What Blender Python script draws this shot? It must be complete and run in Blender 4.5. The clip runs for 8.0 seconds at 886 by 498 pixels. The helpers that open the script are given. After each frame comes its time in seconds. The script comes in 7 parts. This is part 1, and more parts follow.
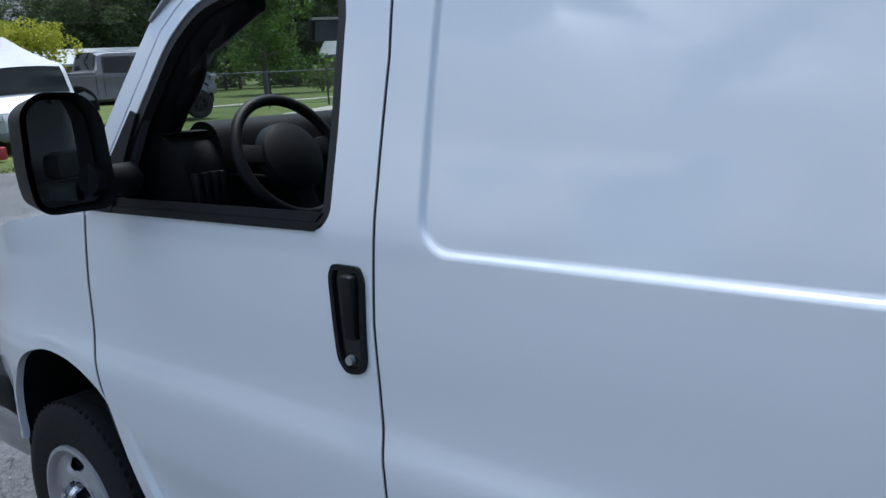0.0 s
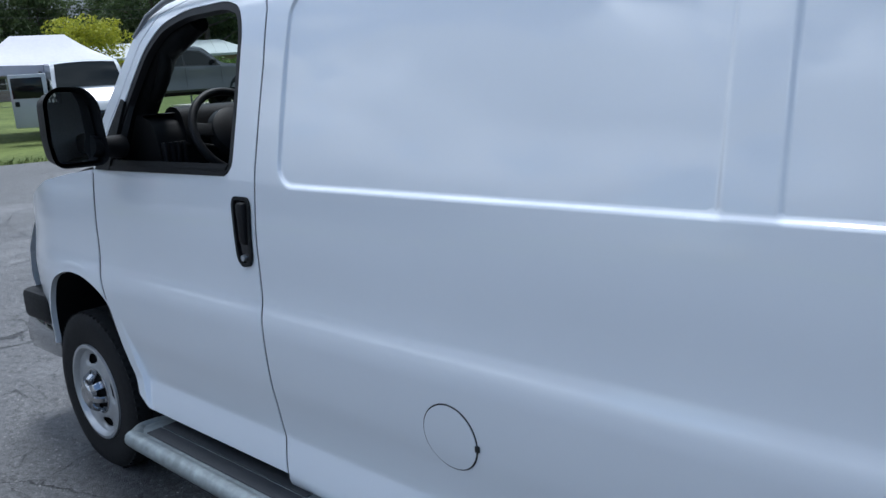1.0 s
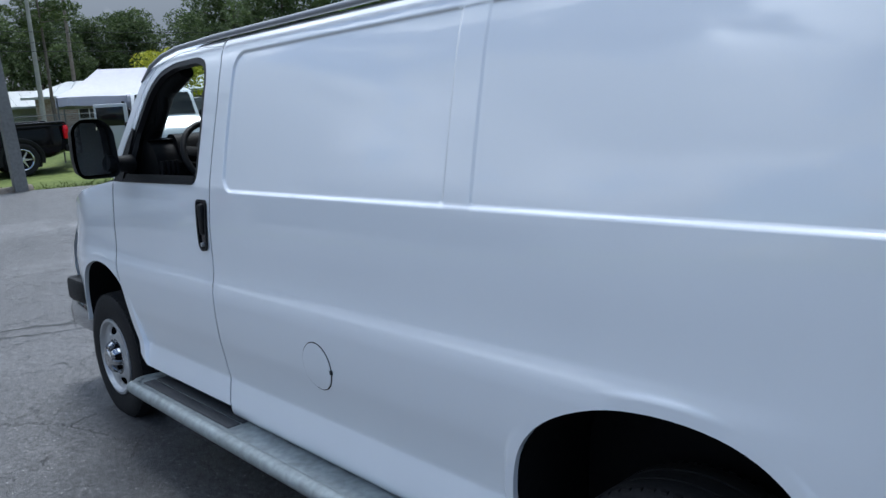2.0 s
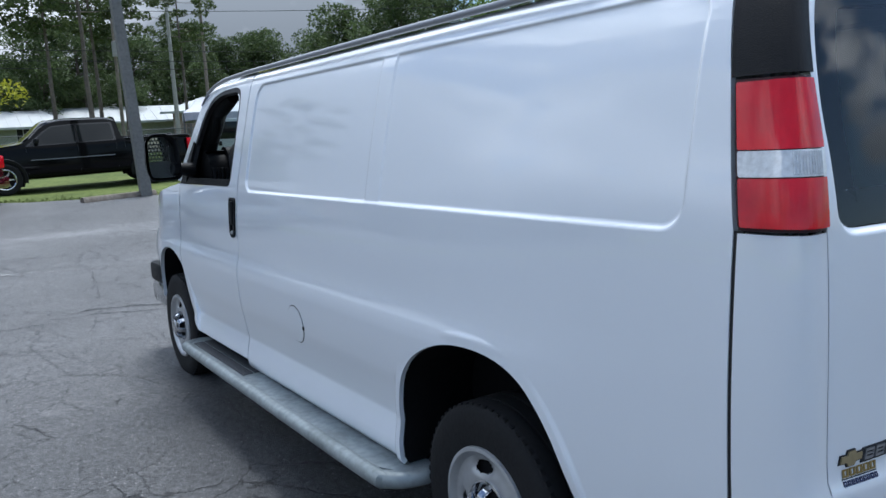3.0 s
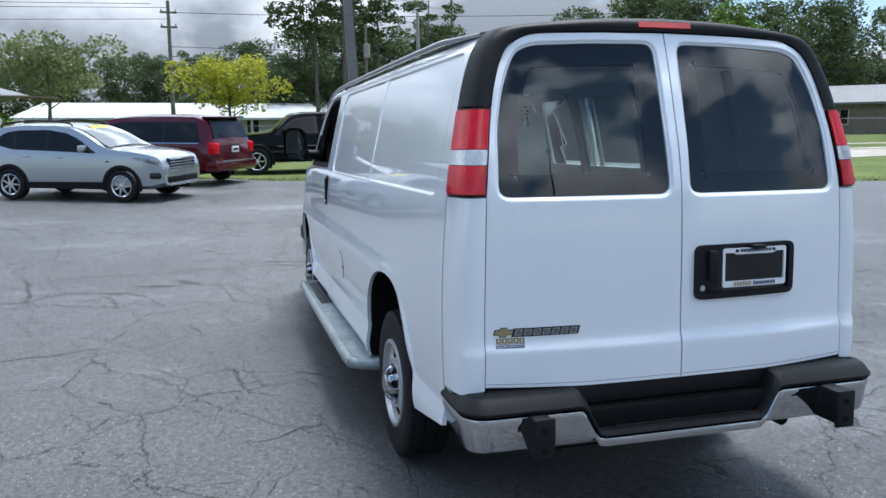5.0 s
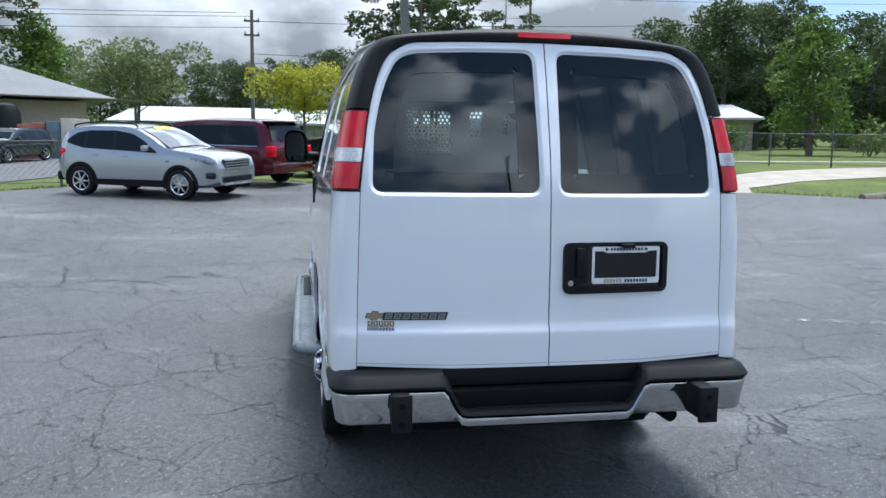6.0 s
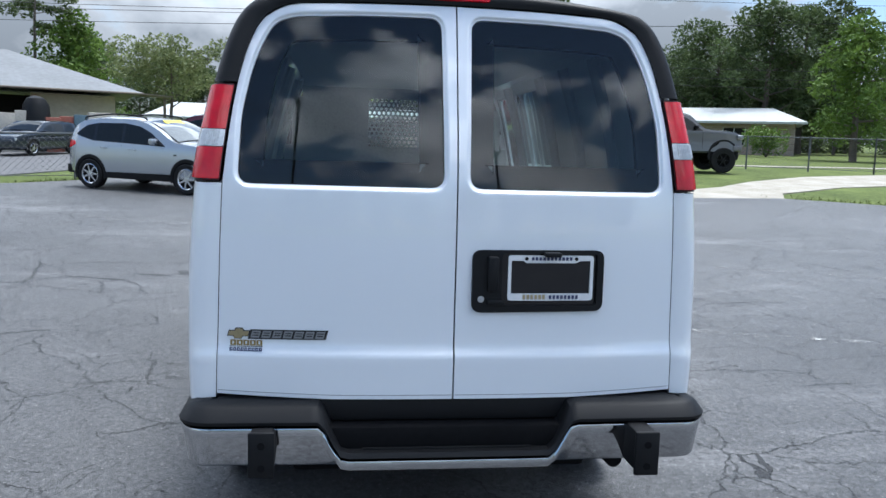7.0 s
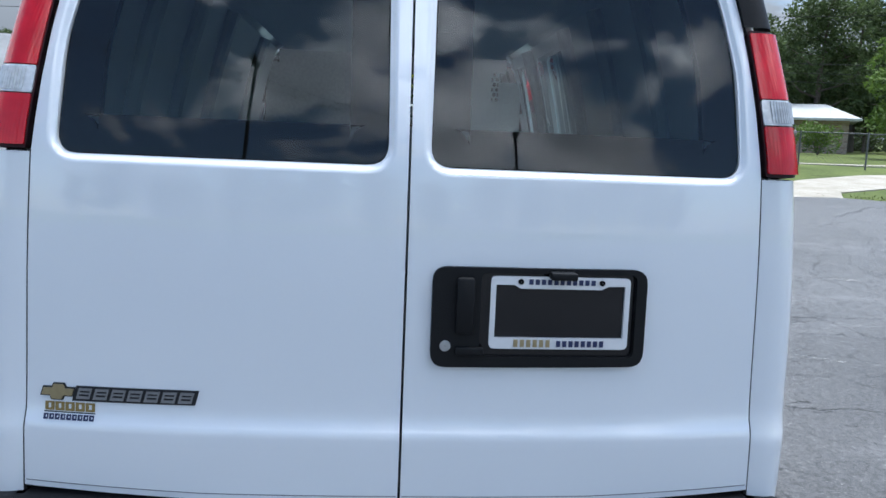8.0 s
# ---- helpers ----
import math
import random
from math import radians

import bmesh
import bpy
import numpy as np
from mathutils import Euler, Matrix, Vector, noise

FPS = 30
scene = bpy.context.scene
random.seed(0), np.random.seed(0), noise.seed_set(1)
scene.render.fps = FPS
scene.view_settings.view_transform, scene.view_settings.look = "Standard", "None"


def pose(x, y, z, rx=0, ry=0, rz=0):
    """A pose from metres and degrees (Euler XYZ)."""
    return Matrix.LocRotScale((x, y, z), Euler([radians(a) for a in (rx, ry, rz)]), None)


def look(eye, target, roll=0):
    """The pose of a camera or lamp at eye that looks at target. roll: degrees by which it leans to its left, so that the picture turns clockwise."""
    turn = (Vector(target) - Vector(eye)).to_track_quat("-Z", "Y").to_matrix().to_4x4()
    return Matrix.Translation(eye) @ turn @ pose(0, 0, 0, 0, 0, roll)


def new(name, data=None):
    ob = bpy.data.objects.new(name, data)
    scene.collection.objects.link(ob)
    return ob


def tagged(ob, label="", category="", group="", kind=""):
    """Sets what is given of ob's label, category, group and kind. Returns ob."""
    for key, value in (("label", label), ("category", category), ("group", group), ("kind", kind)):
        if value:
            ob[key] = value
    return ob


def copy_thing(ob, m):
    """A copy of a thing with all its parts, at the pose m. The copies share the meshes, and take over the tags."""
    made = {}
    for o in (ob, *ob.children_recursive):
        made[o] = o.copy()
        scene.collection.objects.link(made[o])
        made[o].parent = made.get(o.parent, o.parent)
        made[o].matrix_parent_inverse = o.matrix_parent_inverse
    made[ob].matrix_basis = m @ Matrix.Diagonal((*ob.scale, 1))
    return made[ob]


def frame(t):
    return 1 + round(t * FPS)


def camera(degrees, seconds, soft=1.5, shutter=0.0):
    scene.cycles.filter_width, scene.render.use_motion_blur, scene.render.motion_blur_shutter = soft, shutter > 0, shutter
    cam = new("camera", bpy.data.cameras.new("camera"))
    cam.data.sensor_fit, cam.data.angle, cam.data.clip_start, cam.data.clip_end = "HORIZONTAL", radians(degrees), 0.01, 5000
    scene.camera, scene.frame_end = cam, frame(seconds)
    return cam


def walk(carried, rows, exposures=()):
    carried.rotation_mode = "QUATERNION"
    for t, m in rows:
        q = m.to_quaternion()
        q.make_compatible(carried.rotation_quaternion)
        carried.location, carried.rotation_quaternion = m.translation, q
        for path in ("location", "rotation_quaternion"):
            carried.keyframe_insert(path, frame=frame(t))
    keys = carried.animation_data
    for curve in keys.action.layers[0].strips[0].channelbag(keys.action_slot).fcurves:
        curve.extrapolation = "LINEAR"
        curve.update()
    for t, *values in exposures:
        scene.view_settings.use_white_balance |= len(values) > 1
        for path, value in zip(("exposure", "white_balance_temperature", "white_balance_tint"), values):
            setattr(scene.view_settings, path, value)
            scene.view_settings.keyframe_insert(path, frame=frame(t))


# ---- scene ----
cam = camera(58.2, 8.0)
PATH = [
    (0, (-2.532, -2.146, 1.771), (-3.776, -0.635, 1.361), -3.5),
    (0.5, (-1.992, -2.281, 1.725), (-3.28, -0.812, 1.3), -3.9),
    (1, (-1.435, -2.473, 1.75), (-2.776, -1.051, 1.326), -3.9),
    (1.5, (-0.842, -2.56, 1.737), (-2.258, -1.201, 1.354), -3.8),
    (1.7, (-0.621, -2.594, 1.739), (-2.056, -1.25, 1.371), -3.6),
    (2.8, (0.69, -2.562, 1.712), (-0.938, -1.437, 1.419), -3.6),
    (2.9, (0.798, -2.548, 1.714), (-0.845, -1.446, 1.421), -3.2),
    (3, (0.907, -2.543, 1.712), (-0.751, -1.463, 1.424), -3.1),
    (3.5, (1.425, -2.496, 1.691), (-0.314, -1.546, 1.419), -2.3),
    (4, (1.933, -2.287, 1.664), (0.122, -1.479, 1.403), -1.5),
    (4.5, (2.4, -2.139, 1.655), (0.529, -1.478, 1.403), -0.8),
    (4.7, (2.592, -2.047, 1.67), (0.706, -1.435, 1.41), -0.7),
    (6, (3.344, -1.099, 1.624), (1.389, -0.753, 1.38), 0.8),
    (6.5, (3.237, -0.678, 1.606), (1.273, -0.382, 1.37), 1.3),
    (7, (2.81, -0.43, 1.579), (0.841, -0.177, 1.335), 1.7),
    (7.5, (2.289, -0.22, 1.559), (0.32, 0.023, 1.304), 2.3),
    (8, (1.737, -0.075, 1.498), (-0.239, 0.082, 1.237), 2.4),
]
EXPOSURES = [(0, 0.80, 5700, 8), (1.5, 0.80, 5700, 8), (3, 0.94, 5760, 8), (3.5, 1.06, 5780, 8), (4.5, 1.20, 5830, 8), (6, 1.22, 5860, 8), (8, 1.28, 5830, 8)]
walk(cam, [(t, look(eye, target, roll)) for t, eye, target, roll in PATH], EXPOSURES)

# ---------------------------------------------------------------- light
SUN_AT = Vector((-0.16, 0.20, 0.97)).normalized()
world = bpy.data.worlds.new("sky")
scene.world = world
world.use_nodes = True


def sky_nodes():
    nt = world.node_tree
    nt.nodes.clear()
    n, l = nt.nodes, nt.links
    out = n.new("ShaderNodeOutputWorld")
    bg = n.new("ShaderNodeBackground")
    bg.inputs["Strength"].default_value = 0.15
    sky = n.new("ShaderNodeTexSky")
    sky.sky_type = "NISHITA"
    sky.sun_disc = False
    sky.sun_elevation = math.asin(SUN_AT.z)
    sky.sun_rotation = math.atan2(SUN_AT.x, SUN_AT.y)
    sky.dust_density = 0.6
    tc = n.new("ShaderNodeTexCoord")
    split = n.new("ShaderNodeSeparateXYZ")
    l.new(tc.outputs["Generated"], split.inputs[0])
    puff = n.new("ShaderNodeMapping")
    puff.inputs["Scale"].default_value = (1.0, 1.0, 1.7)
    puff.inputs["Location"].default_value = (2.4, 0.7, 0.9)
    l.new(tc.outputs["Generated"], puff.inputs["Vector"])
    big = n.new("ShaderNodeTexNoise")
    big.inputs["Scale"].default_value = 2.6
    big.inputs["Detail"].default_value = 12.0
    big.inputs["Roughness"].default_value = 0.56
    big.inputs["Distortion"].default_value = 0.25
    l.new(puff.outputs["Vector"], big.inputs["Vector"])
    # the cover is thinner over the street
    dense = n.new("ShaderNodeMath")
    dense.operation = "MULTIPLY_ADD"
    dense.inputs[1].default_value = -0.06
    l.new(split.outputs["X"], dense.inputs[0])
    l.new(big.outputs["Fac"], dense.inputs[2])
    # more cloud towards the horizon
    low = n.new("ShaderNodeMapRange")
    low.inputs["From Min"].default_value = 0.0
    low.inputs["From Max"].default_value = 0.20
    low.inputs["To Min"].default_value = 0.075
    low.inputs["To Max"].default_value = 0.0
    l.new(split.outputs["Z"], low.inputs["Value"])
    thick = n.new("ShaderNodeMath")
    thick.operation = "ADD"
    l.new(dense.outputs[0], thick.inputs[0])
    l.new(low.outputs[0], thick.inputs[1])
    cover = n.new("ShaderNodeValToRGB")
    cover.color_ramp.elements[0].position = 0.480
    cover.color_ramp.elements[1].position = 0.552
    l.new(thick.outputs[0], cover.inputs["Fac"])
    # bright rims and tops, grey hearts
    tone = n.new("ShaderNodeTexNoise")
    tone.inputs["Scale"].default_value = 3.4
    tone.inputs["Detail"].default_value = 12.0
    shift = n.new("ShaderNodeMapping")
    shift.inputs["Location"].default_value = (0.13, -0.08, -0.25)
    l.new(puff.outputs["Vector"], shift.inputs["Vector"])
    l.new(shift.outputs["Vector"], tone.inputs["Vector"])
    lit = n.new("ShaderNodeMath")
    lit.operation = "MULTIPLY_ADD"
    lit.inputs[1].default_value = -0.75
    l.new(thick.outputs[0], lit.inputs[0])
    l.new(tone.outputs["Fac"], lit.inputs[2])
    shade = n.new("ShaderNodeValToRGB")
    shade.color_ramp.elements[0].position = 0.0
    shade.color_ramp.elements[0].color = (2.5, 2.7, 2.95, 1)
    shade.color_ramp.elements[1].position = 0.30
    shade.color_ramp.elements[1].color = (9.2, 9.3, 9.5, 1)
    l.new(lit.outputs[0], shade.inputs["Fac"])
    mix = n.new("ShaderNodeMix")
    mix.data_type = "RGBA"
    l.new(cover.outputs["Color"], mix.inputs["Factor"])
    deep = n.new("ShaderNodeVectorMath")
    deep.operation = "SCALE"
    deep.inputs["Scale"].default_value = 0.48
    l.new(sky.outputs["Color"], deep.inputs[0])
    l.new(deep.outputs[0], mix.inputs["A"])
    # clouds near the high sun shine brighter than those low down
    high = n.new("ShaderNodeMapRange")
    high.interpolation_type = "SMOOTHSTEP"
    high.inputs["From Max"].default_value = 0.7
    high.inputs["To Min"].default_value = 0.31
    high.inputs["To Max"].default_value = 1.5
    l.new(split.outputs["Z"], high.inputs["Value"])
    bright = n.new("ShaderNodeVectorMath")
    bright.operation = "SCALE"
    l.new(shade.outputs["Color"], bright.inputs[0])
    l.new(high.outputs[0], bright.inputs["Scale"])
    l.new(bright.outputs[0], mix.inputs["B"])
    l.new(mix.outputs["Result"], bg.inputs["Color"])
    l.new(bg.outputs["Background"], out.inputs["Surface"])


sky_nodes()
sun = new("sun", bpy.data.lights.new("sun", "SUN"))
sun.data.energy = 2.5
sun.data.angle = radians(20.0)
sun.data.color = (1.0, 0.96, 0.9)
sun.matrix_world = look(SUN_AT * 60, (0, 0, 0))

# ---------------------------------------------------------------- materials


def material(name, colour, rough=0.5, metal=0.0, grain=0.0, size=40.0, second=None, blotch=3.0, bump=0.0, coat=0.0, coords="Object", spec=0.5):
    """A procedural surface: colour varied at two scales, with fine relief."""
    m = bpy.data.materials.new(name)
    m.use_nodes = True
    n, l = m.node_tree.nodes, m.node_tree.links
    p = n["Principled BSDF"]
    p.inputs["Base Color"].default_value = (*colour, 1)
    p.inputs["Roughness"].default_value = rough
    p.inputs["Metallic"].default_value = metal
    p.inputs["Specular IOR Level"].default_value = spec
    if coat:
        p.inputs["Coat Weight"].default_value = coat
        p.inputs["Coat Roughness"].default_value = 0.02
        p.inputs["Coat IOR"].default_value = 1.8
    if grain or bump:
        tc = n.new("ShaderNodeTexCoord")
        fine = n.new("ShaderNodeTexNoise")
        fine.inputs["Scale"].default_value = size
        fine.inputs["Detail"].default_value = 6.0
        l.new(tc.outputs[coords], fine.inputs["Vector"])
        wide = n.new("ShaderNodeTexNoise")
        wide.inputs["Scale"].default_value = blotch
        wide.inputs["Detail"].default_value = 4.0
        l.new(tc.outputs[coords], wide.inputs["Vector"])
        if grain:
            add = n.new("ShaderNodeMath")
            add.operation = "MULTIPLY_ADD"
            l.new(fine.outputs["Fac"], add.inputs[0])
            add.inputs[1].default_value = 0.5
            half = n.new("ShaderNodeMath")
            half.operation = "MULTIPLY"
            half.inputs[1].default_value = 0.5
            l.new(wide.outputs["Fac"], half.inputs[0])
            l.new(half.outputs[0], add.inputs[2])
            ramp = n.new("ShaderNodeValToRGB")
            other = second or tuple(c * (1 - grain) for c in colour)
            ramp.color_ramp.elements[0].position = 0.36
            ramp.color_ramp.elements[1].position = 0.64
            ramp.color_ramp.elements[0].color = (*other, 1)
            ramp.color_ramp.elements[1].color = (*colour, 1)
            l.new(add.outputs[0], ramp.inputs["Fac"])
            l.new(ramp.outputs["Color"], p.inputs["Base Color"])
        if bump:
            b = n.new("ShaderNodeBump")
            b.inputs["Strength"].default_value = bump
            b.inputs["Distance"].default_value = 0.01
            l.new(fine.outputs["Fac"], b.inputs["Height"])
            l.new(b.outputs["Normal"], p.inputs["Normal"])
    return m


def glass(name, tint, ior=1.6):
    """A thin pane: tinted see-through, with a real mirror gloss by Fresnel."""
    m = bpy.data.materials.new(name)
    m.use_nodes = True
    n, l = m.node_tree.nodes, m.node_tree.links
    n.clear()
    out = n.new("ShaderNodeOutputMaterial")
    clear = n.new("ShaderNodeBsdfTransparent")
    clear.inputs["Color"].default_value = (*tint, 1)
    gloss = n.new("ShaderNodeBsdfGlossy")
    gloss.inputs["Roughness"].default_value = 0.0
    fres = n.new("ShaderNodeFresnel")
    fres.inputs["IOR"].default_value = ior
    mix = n.new("ShaderNodeMixShader")
    l.new(fres.outputs[0], mix.inputs[0])
    l.new(clear.outputs[0], mix.inputs[1])
    l.new(gloss.outputs[0], mix.inputs[2])
    l.new(mix.outputs[0], out.inputs["Surface"])
    return m


WHITE = material("white_paint", (0.81, 0.84, 0.88), 0.28, grain=0.03, size=900, blotch=1.5, coat=1.0)
BLACK_TRIM = material("black_trim", (0.010, 0.0105, 0.012), 0.5, grain=0.3, size=300, bump=0.15, spec=0.2)
GLOSS_BLACK = material("gloss_black", (0.008, 0.008, 0.01), 0.08)
RUBBER = material("tyre_rubber", (0.014, 0.014, 0.015), 0.75, grain=0.35, size=60, bump=0.2, spec=0.25)
SEAL = material("rubber_seal", (0.008, 0.008, 0.009), 0.6)
CHROME = material("chrome", (0.52, 0.53, 0.55), 0.08, metal=1.0, grain=0.08, size=25)
STEEL = material("painted_steel_wheel", (0.48, 0.49, 0.50), 0.34, metal=0.55, grain=0.15, size=30)
GALV = material("silver_step", (0.36, 0.40, 0.41), 0.42, metal=0.35, grain=0.2, size=26, second=(0.20, 0.225, 0.225), blotch=5, bump=0.1)
GRIP = material("grip_tread", (0.05, 0.053, 0.058), 0.7, grain=0.3, size=200, bump=0.4)
RED_LENS = material("red_lens", (0.82, 0.003, 0.016), 0.22, grain=0.5, size=6, second=(0.50, 0.001, 0.008), blotch=14, coat=0.3, spec=0.08)


def ribbed(mat, pitch, strength):
    """Fine upright ribs pressed into a lamp's lens."""
    n, l = mat.node_tree.nodes, mat.node_tree.links
    tc = n.new("ShaderNodeTexCoord")
    split = n.new("ShaderNodeSeparateXYZ")
    l.new(tc.outputs["Object"], split.inputs[0])
    side = n.new("ShaderNodeMath")
    side.operation = "ABSOLUTE"
    l.new(split.outputs["Y"], side.inputs[0])
    run = n.new("ShaderNodeMath")
    run.operation = "SUBTRACT"
    l.new(split.outputs["X"], run.inputs[0])
    l.new(side.outputs[0], run.inputs[1])
    wave = n.new("ShaderNodeMath")
    wave.operation = "MULTIPLY"
    wave.inputs[1].default_value = 2 * math.pi / pitch
    l.new(run.outputs[0], wave.inputs[0])
    sine = n.new("ShaderNodeMath")
    sine.operation = "SINE"
    l.new(wave.outputs[0], sine.inputs[0])
    b = n.new("ShaderNodeBump")
    b.inputs["Strength"].default_value = strength
    b.inputs["Distance"].default_value = 0.002
    l.new(sine.outputs[0], b.inputs["Height"])
    l.new(b.outputs["Normal"], n["Principled BSDF"].inputs["Normal"])
    return mat


LAMP_RED = ribbed(material("ribbed_red_lens", (0.78, 0.006, 0.020), 0.16, grain=0.5, size=3, second=(0.46, 0.002, 0.009), blotch=9, coat=0.4, spec=0.2), 0.0075, 0.12)
BRAKE_RED = material("brake_lamp_red", (0.42, 0.004, 0.012), 0.2, grain=0.4, size=30, coat=0.3, spec=0.1)
BEZEL = material("dark_red_bezel", (0.030, 0.005, 0.009), 0.35, grain=0.2, size=40, spec=0.25)
CLEAR_LENS = material("clear_lens", (0.80, 0.82, 0.84), 0.12, grain=0.35, size=80, coat=1.0)
INTERIOR = material("interior_plastic", (0.007, 0.0073, 0.008), 0.6, grain=0.3, size=150, bump=0.2, spec=0.15)
DARK_GREY = material("dark_grey_plastic", (0.05, 0.052, 0.056), 0.6, grain=0.2, size=150, spec=0.2)
INTERIOR_GREY = material("interior_grey", (0.12, 0.126, 0.13), 0.6, grain=0.25, size=90, bump=0.1)
MESH_GREY = material("partition_paint", (0.42, 0.44, 0.45), 0.5, grain=0.2, size=60)
UNDER = material("underbody", (0.010, 0.010, 0.011), 0.9, grain=0.3, size=40, spec=0.08)
GUTTER = material("roof_gutter", (0.22, 0.23, 0.25), 0.4, grain=0.15, size=90, coat=0.5)
TINT = glass("tinted_glass", (0.66, 0.80, 0.78), 1.66)
PANE = glass("side_glass", (0.42, 0.55, 0.50), 1.35)
DARK_GLASS = material("dark_car_glass", (0.008, 0.010, 0.011), 0.03, spec=0.3)
FRIT = material("black_glass_border", (0.009, 0.009, 0.010), 0.9, spec=0.0)
CLEAR = glass("clear_glass", (0.80, 0.88, 0.86), 1.35)
MIRROR = material("mirror_glass", (0.45, 0.46, 0.48), 0.0, metal=1.0)
GOLD = material("gold_badge", (0.46, 0.38, 0.22), 0.3, metal=0.7, grain=0.2, size=60)
NAVY = material("navy_print", (0.02, 0.03, 0.10), 0.5, grain=0.2, size=60)
BADGE_SILVER = material("badge_silver", (0.34, 0.35, 0.37), 0.3, metal=0.8, grain=0.2, size=60)
STICKER_GOLD = material("sticker_gold", (0.30, 0.21, 0.06), 0.45, grain=0.25, size=60)
INNER_WHITE = material("inner_body_paint", (0.66, 0.69, 0.71), 0.5, grain=0.12, size=20)
BADGE = material("badge_grey", (0.035, 0.037, 0.042), 0.3, metal=0.5, grain=0.2, size=60)

# ---------------------------------------------------------------- building helpers


def mesh_of(bm, name="part", smooth=True):
    me = bpy.data.meshes.new(name)
    bm.to_mesh(me)
    bm.free()
    if smooth:
        for f in me.polygons:
            f.use_smooth = True
        me.set_sharp_from_angle(angle=radians(38))
    return me


def part(name, made, mat, parent, label="", at=None, smooth=True):
    """One mesh object under a thing or under a part. The mesh is given in the thing's own axes."""
    me = mesh_of(made, name, smooth) if isinstance(made, bmesh.types.BMesh) else made
    if mat is not None and not me.materials:
        me.materials.append(mat)
    ob = new(name, me)
    ob.parent = parent
    if at is not None:
        ob.matrix_basis = at
    if label:
        ob["label"] = label
    return ob


def thing(name, label, category, at=None, group="", kind=""):
    ob = new(name)
    ob.empty_display_size = 0.2
    if at is not None:
        ob.matrix_basis = at
    return tagged(ob, label, category, group, kind)


def solid(name, made, mat, label, category, at=None, group="", kind="", smooth=True):
    me = mesh_of(made, name, smooth) if isinstance(made, bmesh.types.BMesh) else made
    if mat is not None and not me.materials:
        me.materials.append(mat)
    ob = new(name, me)
    if at is not None:
        ob.matrix_basis = at
    return tagged(ob, label, category, group, kind)


def box(bm, x0, x1, y0, y1, z0, z1, bevel=0.0, m=None):
    r = bmesh.ops.create_cube(bm, size=1.0)
    vs = r["verts"]
    for v in vs:
        v.co = Vector(((x0 + x1) / 2 + v.co.x * (x1 - x0), (y0 + y1) / 2 + v.co.y * (y1 - y0), (z0 + z1) / 2 + v.co.z * (z1 - z0)))
    if bevel:
        es = list({e for v in vs for e in v.link_edges})
        r = bmesh.ops.bevel(bm, geom=es, offset=bevel, segments=2, affect="EDGES", profile=0.5)
        vs = list({v for f in r["faces"] for v in f.verts} | {v for v in vs if v.is_valid})
    if m is not None:
        bmesh.ops.transform(bm, matrix=m, verts=vs)
    return bm


def boxed(*a, **k):
    return box(bmesh.new(), *a, **k)


def lathe(bm, profile, seg=32, axis="Y", at=(0, 0, 0)):
    """Spins (radius, height) pairs round an axis."""
    rings = []
    for r, h in profile:
        ring = []
        for i in range(seg):
            a = 2 * math.pi * i / seg
            c, s = r * math.cos(a), r * math.sin(a)
            p = (c, h, s) if axis == "Y" else (c, s, h) if axis == "Z" else (h, c, s)
            ring.append(bm.verts.new((at[0] + p[0], at[1] + p[1], at[2] + p[2])))
        rings.append(ring)
    for a, b in zip(rings, rings[1:]):
        for i in range(seg):
            bm.faces.new((a[i], a[(i + 1) % seg], b[(i + 1) % seg], b[i]))
    bmesh.ops.recalc_face_normals(bm, faces=bm.faces)
    return bm


def tube(bm, points, radii, seg=10, cap=True):
    """A round bar along points, with a radius at each."""
    pts = [Vector(p) for p in points]
    if not hasattr(radii, "__len__"):
        radii = [radii] * len(pts)
    rings, side = [], None
    for i, p in enumerate(pts):
        d = (pts[min(i + 1, len(pts) - 1)] - pts[max(i - 1, 0)]).normalized()
        if side is None:
            side = d.orthogonal().normalized()
        side = (side - d * side.dot(d)).normalized()
        up = d.cross(side)
        rings.append([bm.verts.new(p + radii[i] * (side * math.cos(2 * math.pi * k / seg) + up * math.sin(2 * math.pi * k / seg))) for k in range(seg)])
    for a, b in zip(rings, rings[1:]):
        for k in range(seg):
            bm.faces.new((a[k], a[(k + 1) % seg], b[(k + 1) % seg], b[k]))
    if cap and seg > 2:
        bm.faces.new(list(reversed(rings[0])))
        bm.faces.new(rings[-1])
    return bm


def prism(bm, outline, thick, place):
    """A flat shape (u, v) with thickness; place(u, v, w) gives the point."""
    a = [bm.verts.new(place(u, v, 0)) for u, v in outline]
    b = [bm.verts.new(place(u, v, thick)) for u, v in outline]
    n = len(outline)
    bm.faces.new(a)
    bm.faces.new(list(reversed(b)))
    for i in range(n):
        bm.faces.new((a[i], b[i], b[(i + 1) % n], a[(i + 1) % n]))
    bmesh.ops.recalc_face_normals(bm, faces=bm.faces)
    return bm


def inside(points, poly):
    """Which of the (n, 2) points lie in the polygon."""
    x, y = points[:, 0], points[:, 1]
    hit = np.zeros(len(points), bool)
    j = len(poly) - 1
    for i in range(len(poly)):
        (xi, yi), (xj, yj) = poly[i], poly[j]
        if yi != yj:
            hit ^= ((yi > y) != (yj > y)) & (x < (xj - xi) * (y - yi) / (yj - yi) + xi)
        j = i
    return hit


